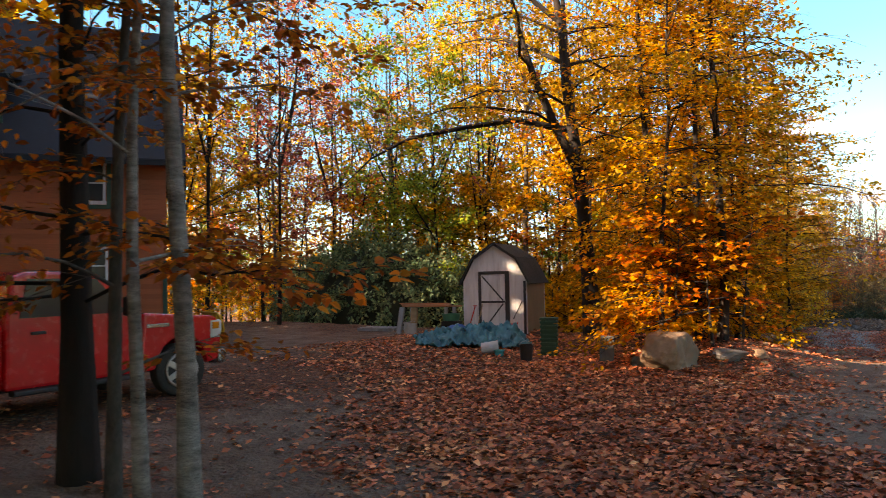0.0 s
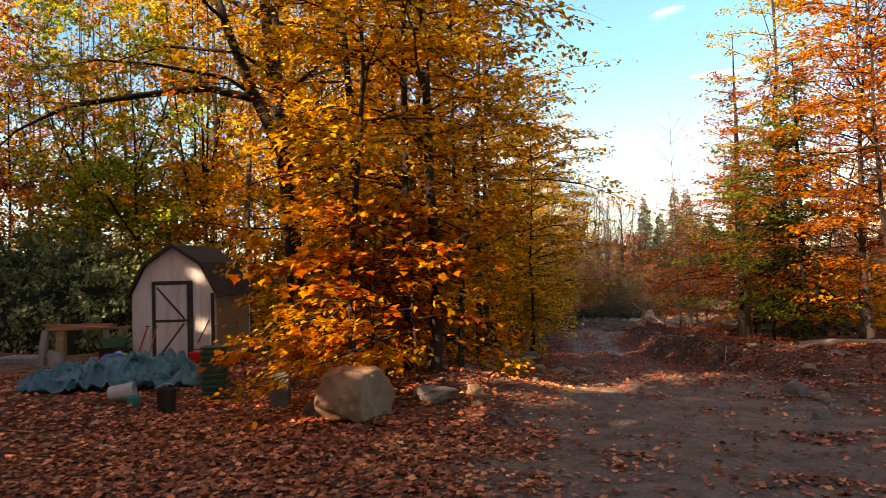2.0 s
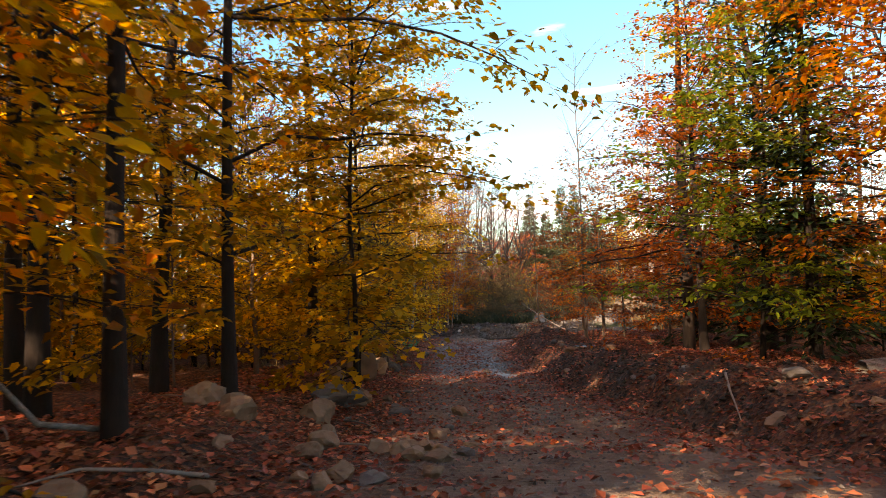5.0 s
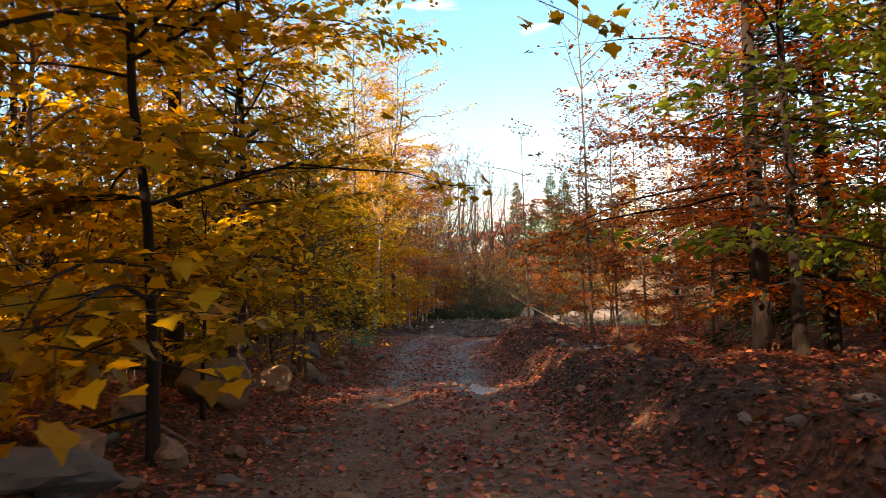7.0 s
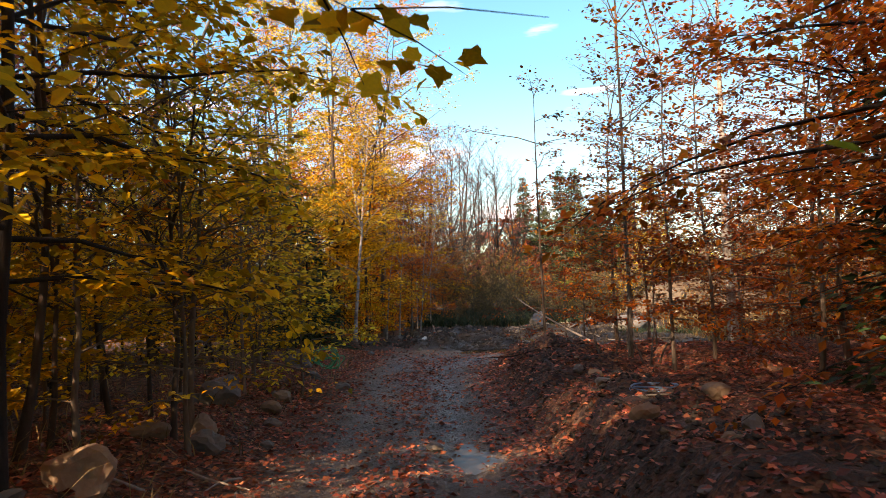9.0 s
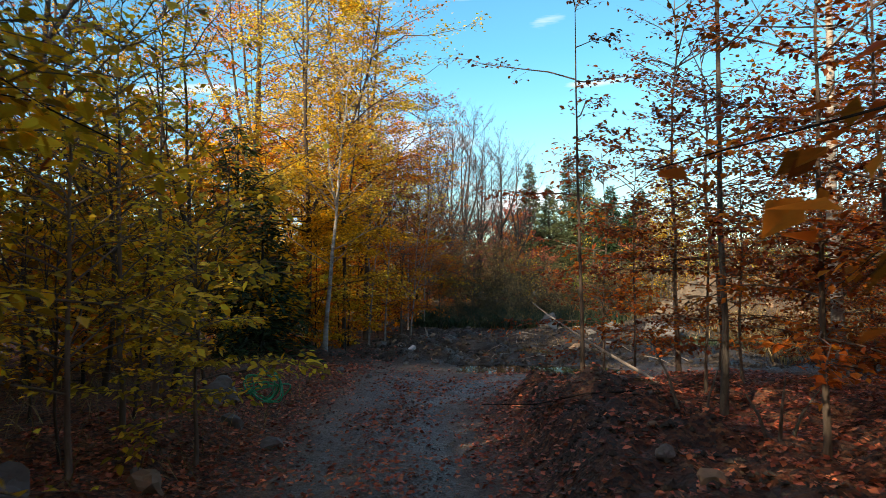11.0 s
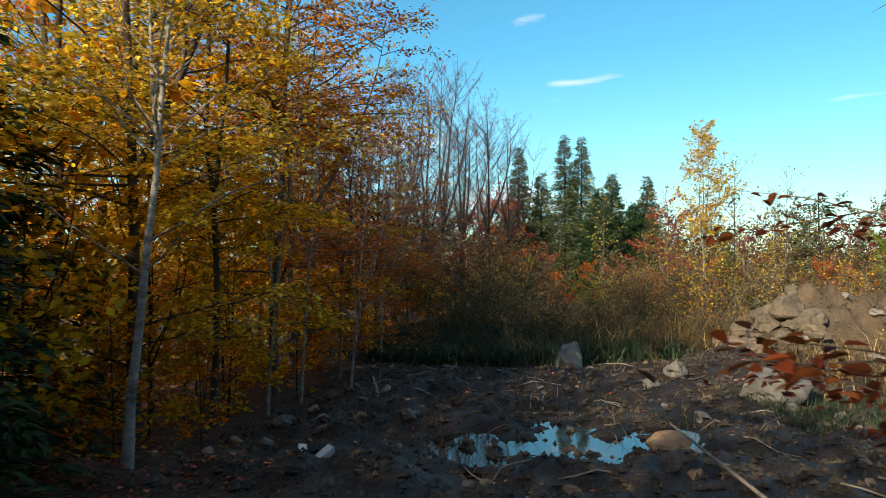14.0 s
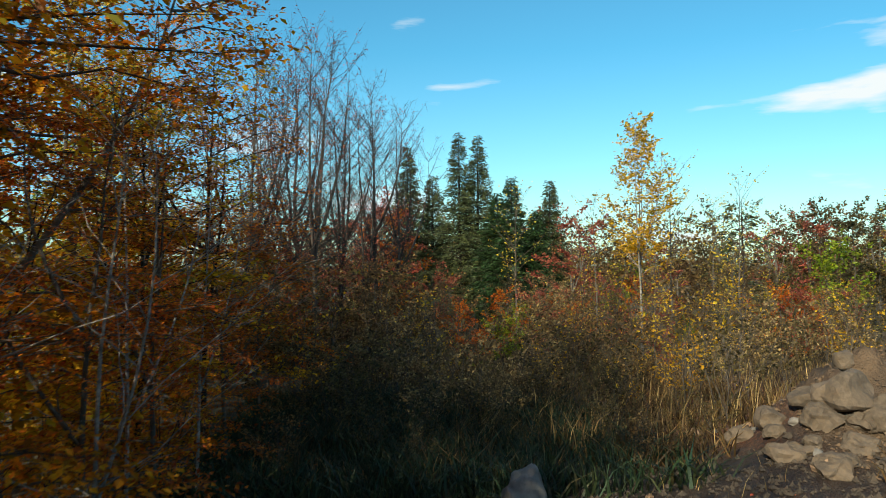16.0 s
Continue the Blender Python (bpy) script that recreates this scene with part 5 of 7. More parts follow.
# stones that lie singly along the way: x, y, size
for k, (x, y, d) in enumerate(((-2.28, 24.69, 0.55), (-2.2, 27.6, 0.5), (-2.33, 30.9, 0.5), (-1.27, 23.92, 0.3), (-0.66, 22.73, 0.29), (-0.02, 24.17, 0.26), (-0.46, 24.46, 0.27), (-0.35, 29.66, 0.34), (0.05, 23.06, 0.2),
                               (-2.7, 30.2, 0.42), (-0.97, 22.69, 0.2), (-1.36, 24.83, 0.36), (-0.71, 22.4, 0.25), (-3.22, 36.58, 0.75), (-3.76, 38.92, 0.5), (-3.59, 40.01, 0.5), (-3.6, 42.87, 0.4), (-5.3, 42.9, 0.47))):
    stone("stone", "rounded tan field stone on the lane's verge", x, y, (d, d * 0.8, d * 0.72), 300 + k, ROCK_TAN, 67 * k, 0.28, group="verge stones", facets=7, rough=0.1)
for k, (x, y, d) in enumerate(((-0.43, 40.28, 0.25), (2.44, 36.4, 0.22), (1.81, 43.95, 0.3), (3.47, 40.98, 0.48), (3.82, 18.86, 0.5), (4.16, 18.55, 0.3), (4.12, 17.93, 0.24), (4.52, 21.32, 0.4), (-0.52, 15.23, 0.18), (4.28, 24.69, 0.2))):
    stone("stone", "grey field stone bedded in the leafy earth", x, y, (d, d * 0.75, d * 0.65), 330 + k, (ROCK, ROCK_TAN)[k % 2], 41 * k, 0.32, group="bank stones", facets=8)
for k, (x, y, d) in enumerate(((-6.12, 55.99, 0.38), (-5.65, 51.97, 0.32), (-3.4, 54.69, 0.22), (-2.04, 57.7, 0.25), (-5.1, 49.77, 0.23), (-2.47, 55.06, 0.21), (-2.86, 57.39, 0.24), (-4.45, 59.51, 0.34), (-4.38, 55.66, 0.26),
                               (-2.16, 62.82, 0.4), (-4.22, 65.25, 0.42), (-4.55, 62.53, 0.4), (4.52, 69.68, 0.9), (5.0, 66.0, 0.5), (3.4, 67.4, 0.5), (3.0, 70.2, 0.45))):
    stone("stone", "pale stone lying on the churned mud", x, y, (d, d * 0.75, d * 0.65), 350 + k, (ROCK, ROCK_SOILED, ROCK)[k % 3], 53 * k, 0.3, group="mud stones", facets=9)
# small stones strewn along the way share a few shapes
pebbles = [stone_mesh("stone", 200 + k, (0.3, 0.24, 0.18), (ROCK, ROCK_TAN)[k % 2], detail=2) for k in range(8)]


def strew(n, seed, x0, x1, y0, y1, keep, low, high, label, group):
    rng = np.random.RandomState(seed)
    done = 0
    while done < n:
        x, y = rng.uniform(x0, x1), rng.uniform(y0, y1)
        if not keep(x, y):
            continue
        s = rng.uniform(low, high)
        ob = new("stone", pebbles[rng.randint(8)])
        ob.matrix_basis = pose(x, y, ground_at(x, y) + 0.035 * s, rng.uniform(-15, 15), rng.uniform(-15, 15), rng.uniform(0, 360)) @ Matrix.Diagonal((s, s * rng.uniform(0.8, 1.2), s * rng.uniform(0.7, 1.3), 1))
        tagged(ob, label, "stone", group)
        done += 1


strew(30, 1, -4.5, -0.6, 20, 50, lambda x, y: -1.9 < x - lane_left(y) < 0.25, 0.5, 1.7, "rounded field stone on the lane's verge", "verge stones")
strew(12, 2, -0.8, 0.2, 22.5, 28.5, lambda x, y: x > lane_left(y) - 0.2, 0.6, 1.2, "tan stone bedded in the dirt lane", "lane stones")
strew(40, 3, 1.2, 7, 22, 52, lambda x, y: 0.1 < x - lane_right(y) < 2.6, 0.4, 1.2, "stone bedded in the leafy earth bank", "bank stones")
strew(90, 4, -6, 8, 58.8, 74, lambda x, y: all((x - a) ** 2 + (y - b) ** 2 > 1.6 for a, b, _, _ in MUD_POOLS), 0.3, 1.2, "pale stone in the churned mud", "mud stones")
strew(22, 5, -3, 5, 14.5, 21, lambda x, y: x < -0.6 or x > 3.2, 0.4, 1.1, "small stone in the dirt at the drive's edge", "drive stones")
strew(26, 6, 7, 15, 71, 79, lambda x, y: True, 0.8, 2.0, "stone in the dirt heap", "heap stones")


# ---------------------------------------------------------------- leaf litter, reeds, brush
def litter_mesh(n, seed, x0, x1, y0, y1, density, size, palette="litter"):
    rng = np.random.RandomState(seed)
    X, Y = rng.uniform(x0, x1, n * 3), rng.uniform(y0, y1, n * 3)
    ok = rng.rand(n * 3) < density(X, Y)
    X, Y = X[ok][:n], Y[ok][:n]
    m = len(X)
    a = rng.uniform(0, 6.28, m)
    P = np.stack((X, Y, land(X, Y) + rng.uniform(0.008, 0.03, m)), 1)
    A = unit(np.stack((np.cos(a), np.sin(a), rng.normal(0, 0.22, m)), 1))
    v, q = leaf_faces(P, A, unit(UP + rng.normal(0, 0.35, (m, 3))), size * rng.uniform(0.6, 1.3, m), False, 0.75)
    return mesh_from("leaf_litter", v, [q], LEAF[palette], False)


def drive_density(x, y):
    return 0.07 + 0.93 * drift(x, y) * step(-15, -11, x)


def lane_density(x, y):
    onl = step(-0.4, 0.9, x - lane_left(y)) * step(-0.2, 1.0, lane_right(y) - x)
    mid = (lane_left(y) + lane_right(y)) / 2
    ridge = np.exp(-((x - mid) / 0.45) ** 2) * 0.5
    bank = step(0.25, 0.6, x - lane_right(y)) * step(2.6, 1.9, x - lane_right(y)) * step(54, 50, y)
    return (1 - onl) * (0.9 - bank * 0.75 * step(0.35, -0.25, wave(x, y, 1.7, 75, 3))) + onl * (0.12 + ridge * step(24, 32, y) + 0.45 * step(0.0, 0.6, wave(x, y, 3.3, 72, 3)))


tagged(new("leaf_litter", litter_mesh(30000, 1, -12, 9, 3, 22, drive_density, 0.095)), "dry red-brown leaves strewn over the dirt drive", "leaves", kind="stuff")
tagged(new("leaf_litter", litter_mesh(18000, 5, -6, 8, 4, 15, drive_density, 0.09)), "dry leaves lying thick on the drive", "leaves", kind="stuff")
tagged(new("leaf_litter", litter_mesh(68000, 2, -6, 7, 19.5, 57, lane_density, 0.085, "shade_toned_litter")), "fallen red-brown leaves along the lane and its banks", "leaves", kind="stuff")
tagged(new("leaf_litter", litter_mesh(7000, 3, -9, 7, 55, 72, lambda x, y: 0.04 + 0.75 * step(-2, -5, x) * step(64, 58, y), 0.09, "shade_toned_litter")), "fallen leaves on the churned mud", "leaves", kind="stuff")


def blades(n, seed, place, low, high, width, lean, palette, name, label, category):
    rng = np.random.RandomState(seed)
    X, Y = place(rng, n)
    m = len(X)
    a = rng.uniform(0, 6.28, m)
    h = rng.uniform(low, high, m)
    base = np.stack((X, Y, land(X, Y) - 0.03), 1)
    side = np.stack((np.cos(a), np.sin(a), np.zeros(m)), 1) * (width * rng.uniform(0.6, 1.4, m))[:, None]
    bend = np.stack((rng.normal(0, lean, m), rng.normal(0, lean, m), np.ones(m)), 1)
    mid = base + bend * (h * 0.55)[:, None]
    tip = base + (bend * (1, 1, 0.95) + np.stack((bend[:, 0], bend[:, 1], np.zeros(m)), 1) * 0.8) * h[:, None]
    v = np.stack((base - side, base + side, mid + side * 0.8, tip, mid - side * 0.8), 1).reshape(-1, 3)
    i = np.arange(m)[:, None] * 5
    me = mesh_from(name, v, [i + [0, 1, 2, 4], i + [4, 2, 3]], LEAF[palette], False)
    return tagged(new(name, me), label, category, kind="stuff")


def field(x0, x1, y0, y1, keep=None):
    def place(rng, n):
        X, Y = rng.uniform(x0, x1, n * 2), rng.uniform(y0, y1, n * 2)
        ok = (wave(X, Y, 4, 91, 3) > -0.35) if keep is None else keep(X, Y)
        return X[ok][:n], Y[ok][:n]
    return place


blades(9000, 1, field(-5, 4.5, 72.8, 84, lambda X, Y: wave(X, Y, 2.5, 94, 3) > -0.3), 0.3, 1.1, 0.012, 0.28, "reed", "reeds", "dense dark green reeds beyond the mud", "reeds")
blades(5000, 9, field(-5, 6, 72.5, 86), 0.25, 0.8, 0.03, 0.5, "reed", "broad_weeds", "broad-leaved green weeds among the reeds", "weeds")
blades(9000, 8, field(-4, 12, 74, 95, lambda X, Y: (wave(X, Y, 4, 91, 3) > -0.35) & (land(X, Y) < -1.8)), 0.3, 0.9, 0.02, 0.35, "muted", "weeds", "low olive brown weeds in the field", "weeds")
blades(9000, 2, field(1, 26, 75, 108, lambda X, Y: (wave(X, Y, 4, 91, 3) > -0.35) & (land(X, Y) < -1.8)), 0.4, 1.5, 0.011, 0.22, "straw", "dry_weeds", "tall dry tan weeds in the overgrown field", "weeds")
blades(6000, 10, field(8, 24, 58, 76, lambda X, Y: (wave(X, Y, 3, 93, 3) > -0.4) & (land(X, Y) < -1.6)), 0.2, 0.9, 0.016, 0.35, "muted", "weeds", "brown weeds on the rough ground beside the dirt heap", "weeds")
blades(3000, 11, field(8, 24, 58, 76, lambda X, Y: (wave(X, Y, 3, 93, 3) > -0.1) & (land(X, Y) < -1.6)), 0.3, 1.0, 0.012, 0.3, "straw", "dry_weeds", "dry tan weeds on the rough ground beside the dirt heap", "weeds")
blades(2600, 3, field(5.2, 9.5, 62.5, 67.5), 0.15, 0.4, 0.008, 0.3, "reed", "grass", "tuft of grass beside the pale boulder", "grass")
blades(900, 4, field(-4, 8, 62, 73, lambda X, Y: wave(X, Y, 1.6, 92, 3) > 0.25), 0.1, 0.45, 0.007, 0.4, "straw", "dry_grass", "trampled dry grass in the mud", "grass")
blades(1500, 5, field(-9, -2.5, 36, 55, lambda X, Y: X < lane_left(Y) - 0.3), 0.15, 0.5, 0.006, 0.4, "straw", "dry_grass", "dry grass among the verge leaves", "grass")
weed = [raise_tree("field_shrub", "thin field shrub with %s leaves" % w, x, y, p, "grey", seed=170 + k, height=h, r=0.015, base=0.3, spread=0.8, limbs=14, leaves=n, leaf=0.11, rise=1.4, droop=0.15, flat=0.9, top=0.3, twigs=4, fork=3, split=(0.02, 0.2), open_=0.3, puff=0.8, wobble=0.06, group="field shrubs", category="shrub")
        for k, (w, p, x, y, h, n) in enumerate((("pale yellow", "gold", 8.6, 80.5, 2.6, 300), ("drab green", "drab", 5.4, 83, 1.9, 700), ("brown", "muted", 7.0, 87, 2.2, 1000), ("brown-gold", "straw", 11.2, 82.0, 2.4, 1100), ("few yellow", "lemon", 9.4, 79.0, 3.6, 130), ("olive", "drab", 3.6, 81, 1.6, 700)))]
spread_copies(weed[1:4], scatter(24, 85, 9.5, 24, 58, 72, lambda x, y: True, 1.4), 86, 0.5, 1.0)
spread_copies(weed[1:3] + weed[5:6], scatter(26, 61, -3.5, 9, 73.5, 84, lambda x, y: x < 7.5 or y > 78, 1.2), 62, 0.35, 0.7)
spread_copies(weed + weed[:2] + weed[3:4] * 2, scatter(150, 31, -3, 30, 77, 108, lambda x, y: not (x > 11 and y < 81), 0.95), 32, 0.5, 1.3)


# ---------------------------------------------------------------- sticks and fallen wood
def stick(name, label, points, r0, r1, material=None, category="branch", sides=7):
    c = np.array(points, float)
    k = np.linspace(0, 1, len(c))
    v, q = tubes([c], [r0 + (r1 - r0) * k], sides)
    return tagged(new(name, mesh_from(name, v, [q], material or DEADWOOD)), label, category, "fallen wood")


stick("fallen_pole", "long thin pale fallen pole leaning over the bank", [(0.7, 53.7, -0.05), (1.0, 52.4, -0.25), (1.45, 50.9, -0.5), (1.95, 49.3, -0.75), (2.5, 47.9, -1.0)], 0.008, 0.03)
stick("fallen_branch", "dark crooked branch lying on the berm", [(-0.2, 47.2, -1.25), (0.6, 47.0, -1.2), (1.3, 46.8, -1.0), (1.9, 46.7, -0.95), (2.2, 46.75, -0.9)], 0.008, 0.018, BARK["dark"])
stick("fallen_log", "pale fallen birch log on the bank", [(5.6, 28.2, ground_at(5.6, 28.2) + 0.1), (6.6, 28.7, ground_at(6.6, 28.7) + 0.12), (7.9, 29.3, ground_at(7.9, 29.3) + 0.14), (9.2, 30.0, ground_at(9.2, 30) + 0.14)], 0.12, 0.09, BARK["birch"], "log")
stick("fallen_branch", "pale stick beside the verge stones", [(-2.6, 22.9, ground_at(-2.6, 22.9) + 0.05), (-2.9, 22.3, ground_at(-2.9, 22.3) + 0.25), (-3.0, 21.9, ground_at(-3, 21.9) + 0.55)], 0.03, 0.02, BARK["birch"])
for k, (x, y, dx, dy, h) in enumerate(((3.3, 45.0, 0.1, 0.05, 0.75), (3.45, 45.1, 0.3, -0.1, 0.6), (3.2, 45.05, -0.22, 0.1, 0.5), (2.5, 46.4, -0.35, 0.3, 0.9), (2.75, 46.2, 0.25, 0.2, 0.7))):
    z0 = ground_at(x, y)
    stick("dead_sapling", "splintered pale dead sapling standing in the leaves of the bank", [(x, y, z0 - 0.08), (x + dx * 0.4, y + dy * 0.4, z0 + h * 0.5), (x + dx, y + dy, z0 + h)], 0.028, 0.008, BARK["grey"], "sapling")
rng5 = np.random.RandomState(55)
for k in range(70):
    if k < 50:
        x, y, far_ = rng5.uniform(-4.5, 7), rng5.uniform(59, 73), 1
    else:
        x, y, far_ = rng5.uniform(-5, 5), rng5.uniform(20, 52), 0
        if lane_left(y) + 0.3 < x < lane_right(y):
            x = lane_left(y) - 0.6
    a, L = rng5.uniform(0, 6.28), rng5.uniform(0.5, 1.5)
    pts = [(x + math.cos(a) * L * t, y + math.sin(a) * L * t, ground_at(x + math.cos(a) * L * t, y + math.sin(a) * L * t) + 0.02 + 0.05 * math.sin(3 * t)) for t in (0, 0.35, 0.7, 1.0)]
    stick("fallen_branch", "broken stick lying in the mud" if far_ else "dead stick in the leaves", pts, 0.02, 0.008, sides=5)
stick("broken_stump", "splintered pale stump sticking out of the mud", [(-3.3, 66.3, -2.2), (-3.35, 66.3, -1.9), (-3.42, 66.25, -1.65)], 0.07, 0.015, BARK["birch"], "stump")


def coil(name, label, x, y, z, r, turns, material, seed, thick=0.011, tangle=0.35, upright=False):
    rng = np.random.RandomState(seed)
    t = np.linspace(0, turns * 2 * math.pi, turns * 22)
    rr = r * (1 + tangle * np.sin(t * 0.37 + rng.uniform(0, 6)) * np.cos(t * 0.61))
    c = np.stack((x + rr * np.cos(t) + 0.1 * r * np.sin(2.3 * t), y + rr * 0.8 * np.sin(t), z + 0.02 + r * 0.35 * (0.5 + 0.5 * np.sin(t * 0.77 + 1))), 1)
    if upright:     # loose loops standing on edge against the stones
        c = np.stack((x + rr * np.sin(t) + 0.12 * np.sin(0.43 * t), y + 0.4 * r * np.cos(1.31 * t + 0.5), z + 0.03 + 0.9 * r * (1 + np.cos(t + 0.6 * np.sin(0.37 * t))) * (0.75 + 0.25 * np.cos(0.71 * t))), 1)
    v, q = tubes([c[k:k + 2] for k in range(len(c) - 1)], [np.array((thick, thick))] * (len(c) - 1), 5)
    return tagged(new(name, mesh_from(name, v, [q], material)), label, "hose")


coil("garden_hose", "tangled bright green garden hose heaped beside the lane", -4.4, 49.7, ground_at(-4.4, 49.7), 0.32, 8, plain("green_hose_rubber", (0.02, 0.36, 0.16), 0.4), 1, 0.013, 0.4, upright=True)
coil("hose_coil", "coil of faded blue plastic pipe on the bank", 2.65, 41.3, ground_at(2.65, 41.3), 0.3, 5, plain("blue_pipe", (0.12, 0.22, 0.33), 0.5), 2, 0.014)
stick("plastic_pipe", "short bright blue plastic pipe beside the puddle", [(0.5, 51.4, ground_at(0.5, 51.4) + 0.05), (1.1, 51.7, ground_at(1.1, 51.7) + 0.07)], 0.03, 0.03, plain("blue_plastic", (0.01, 0.04, 0.5), 0.35), "pipe")
white_block = plain("white_concrete", (0.55, 0.55, 0.54), 0.8)
for k, (dx, a) in enumerate(((-0.14, 25), (0.12, -35))):
    bm = bmesh.new()
    box(bm, (0.13, 0.5, 0.12), None, 0.012)
    ob = tagged(part("concrete_block", bm, white_block, None), "broken white block half sunk in the mud", "block", "white blocks")
    ob.matrix_basis = pose(-3.2 + dx, 59.5, ground_at(-3.2, 59.5) + 0.1, 28, 10, a)


# ---------------------------------------------------------------- clods and gravel
def clods(n, seed, place, low, high, material, label, name):
    """Small lumps, each an eight-sided pebble."""
    rng = np.random.RandomState(seed)
    X, Y = place(rng, n)
    m = len(X)
    base = np.array(((1, 0, 0), (0, 1, 0), (-1, 0, 0), (0, -1, 0), (0, 0, 0.8), (0, 0, -0.6)))
    a = rng.uniform(0, 6.28, m)
    R = np.stack((np.stack((np.cos(a), -np.sin(a), 0 * a), -1), np.stack((np.sin(a), np.cos(a), 0 * a), -1), np.stack((0 * a, 0 * a, 1 + 0 * a), -1)), 1)
    v = base[None] * rng.uniform(0.6, 1.3, (m, 6, 1)) * rng.uniform(low, high, (m, 1, 1)) * rng.uniform(0.6, 1.3, (m, 1, 3))
    v = np.einsum("mij,mkj->mki", R, v) + np.stack((X, Y, land(X, Y) + low * 0.3), 1)[:, None, :]
    i = np.arange(m)[:, None] * 6
    f = np.concatenate([i + q for q in ([0, 1, 4], [1, 2, 4], [2, 3, 4], [3, 0, 4], [1, 0, 5], [2, 1, 5], [3, 2, 5], [0, 3, 5])])
    return tagged(new(name, mesh_from(name, v.reshape(-1, 3), [f], material, False)), label, "soil", kind="stuff")


CLOD = surface("dark_clods", (0.006, 0.005, 0.004), (0.085, 0.066, 0.05), 9, 0.9, 0.4)
GRAVEL = surface("lane_gravel", (0.06, 0.055, 0.052), (0.22, 0.2, 0.185), 9, 0.9, 0.3)
clods(8000, 1, field(-5, 8, 58, 73, lambda X, Y: wave(X, Y, 1.2, 97, 3) > -0.2), 0.015, 0.075, CLOD, "clods of churned dark mud", "mud_clods")
clods(4200, 5, field(-5.5, 9.5, 57.8, 74, lambda X, Y: wave(X, Y, 1.5, 98, 3) > -0.15), 0.02, 0.11, CLOD, "big clods of churned dark mud", "mud_clods")
clods(6000, 2, field(-4, 5, 22, 56, lambda X, Y: (X > lane_left(Y) - 0.3) & (X < lane_right(Y) + 0.3)), 0.008, 0.03, GRAVEL, "loose gravel on the dirt lane", "gravel")
clods(5000, 3, field(-10, 8, 4, 20), 0.006, 0.022, GRAVEL, "loose gravel on the dirt drive", "gravel")
clods(4500, 4, field(0.5, 6, 24, 52, lambda X, Y: (X > lane_right(Y) - 0.1) & (X < lane_right(Y) + 2.2)), 0.015, 0.06, CLOD, "dark clods on the cut earth bank", "bank_clods")
HEAP_SOIL = surface("dry_tan_clods", (0.05, 0.034, 0.02), (0.15, 0.10, 0.062), 9, 0.95, 0.3)
clods(3500, 6, field(8, 16, 71.5, 80, lambda X, Y: land(X, Y) > -1.9), 0.015, 0.07, HEAP_SOIL, "loose tan clods on the dirt heap", "heap_clods")


# ---------------------------------------------------------------- garden shed and the things round it
WHITE_PAINT = surface("worn_white_paint", (0.5, 0.5, 0.53), (0.75, 0.75, 0.78), 4, 0.6, 0.15, stretch=(3, 3, 0.4), grime=(0.3, 0.29, 0.3))
BLACK_TRIM = surface("black_trim_paint", (0.012, 0.013, 0.016), (0.04, 0.042, 0.05), 6, 0.6, 0.15)
SHINGLE = surface("dark_shingles", (0.012, 0.012, 0.013), (0.045, 0.043, 0.042), 9, 0.9, 0.5)
PLYWOOD = surface("tan_plywood", (0.27, 0.19, 0.11), (0.42, 0.31, 0.19), 3, 0.8, 0.15, stretch=(0.6, 2, 0.4))
shed_at = pose(-10.46, 20.2, ground_at(-9.4, 20.6) - 0.03, 0, 0, math.degrees(math.atan2(0.2, 0.98)))
shed = thing("garden_shed", "small white barn-roofed garden shed with black-framed door", "shed", shed_at)
SW, SD, EAVE, KNEE, PEAK = 2.04, 2.5, 1.62, 2.3, 2.74
outline = [(0, 0), (SW, 0), (SW, EAVE), (SW - 0.36, KNEE), (SW / 2, PEAK), (0.36, KNEE), (0, EAVE)]
swap = Matrix(((0, 1, 0, 0), (1, 0, 0, 0), (0, 0, 1, 0), (0, 0, 0, 1)))
for nm, y0, y1 in (("front_wall", 0.0, 0.06), ("back_wall", SD - 0.06, SD)):
    part(nm, prism(bmesh.new(), outline, y0, y1, swap), WHITE_PAINT, shed)
for nm, x0 in (("side_wall", 0.0), ("side_wall", SW - 0.05)):
    part(nm, box(bmesh.new(), (0.05, SD - 0.12, EAVE), pose(x0 + 0.025, SD / 2, EAVE / 2)), PLYWOOD, shed, "tan plywood side wall")
roof_pts = [(-0.1, EAVE - 0.1), (0.33, KNEE + 0.03), (SW / 2, PEAK + 0.05), (SW - 0.33, KNEE + 0.03), (SW + 0.1, EAVE - 0.1)]
for k in range(4):
    (xa, za), (xb, zb) = roof_pts[k], roof_pts[k + 1]
    nrm = Vector((-(zb - za), 0, xb - xa)).normalized() * 0.035
    part("roof_panel", prism(bmesh.new(), [(xa, za), (xb, zb), (xb + nrm.x, zb + nrm.z), (xa + nrm.x, za + nrm.z)], -0.12, SD + 0.12, swap), SHINGLE, shed)
    part("roof_edge", prism(bmesh.new(), [(xa, za - 0.05), (xb, zb - 0.05), (xb, zb), (xa, za)], -0.125, -0.09, swap), BLACK_TRIM, shed)
for x0, w, h in ((0.5, 0.09, 1.84), (1.36, 0.14, 1.84), (SW - 0.06, 0.08, EAVE)):
    part("door_post" if h > 1.7 else "corner_board", box(bmesh.new(), (w, 0.03, h), pose(x0 + w / 2 - (0.04 if h < 1.7 else 0), -0.02, h / 2), 0.004), BLACK_TRIM, shed)
part("lintel", box(bmesh.new(), (1.0, 0.03, 0.09), pose(1.0, -0.021, 1.885), 0.004), BLACK_TRIM, shed)
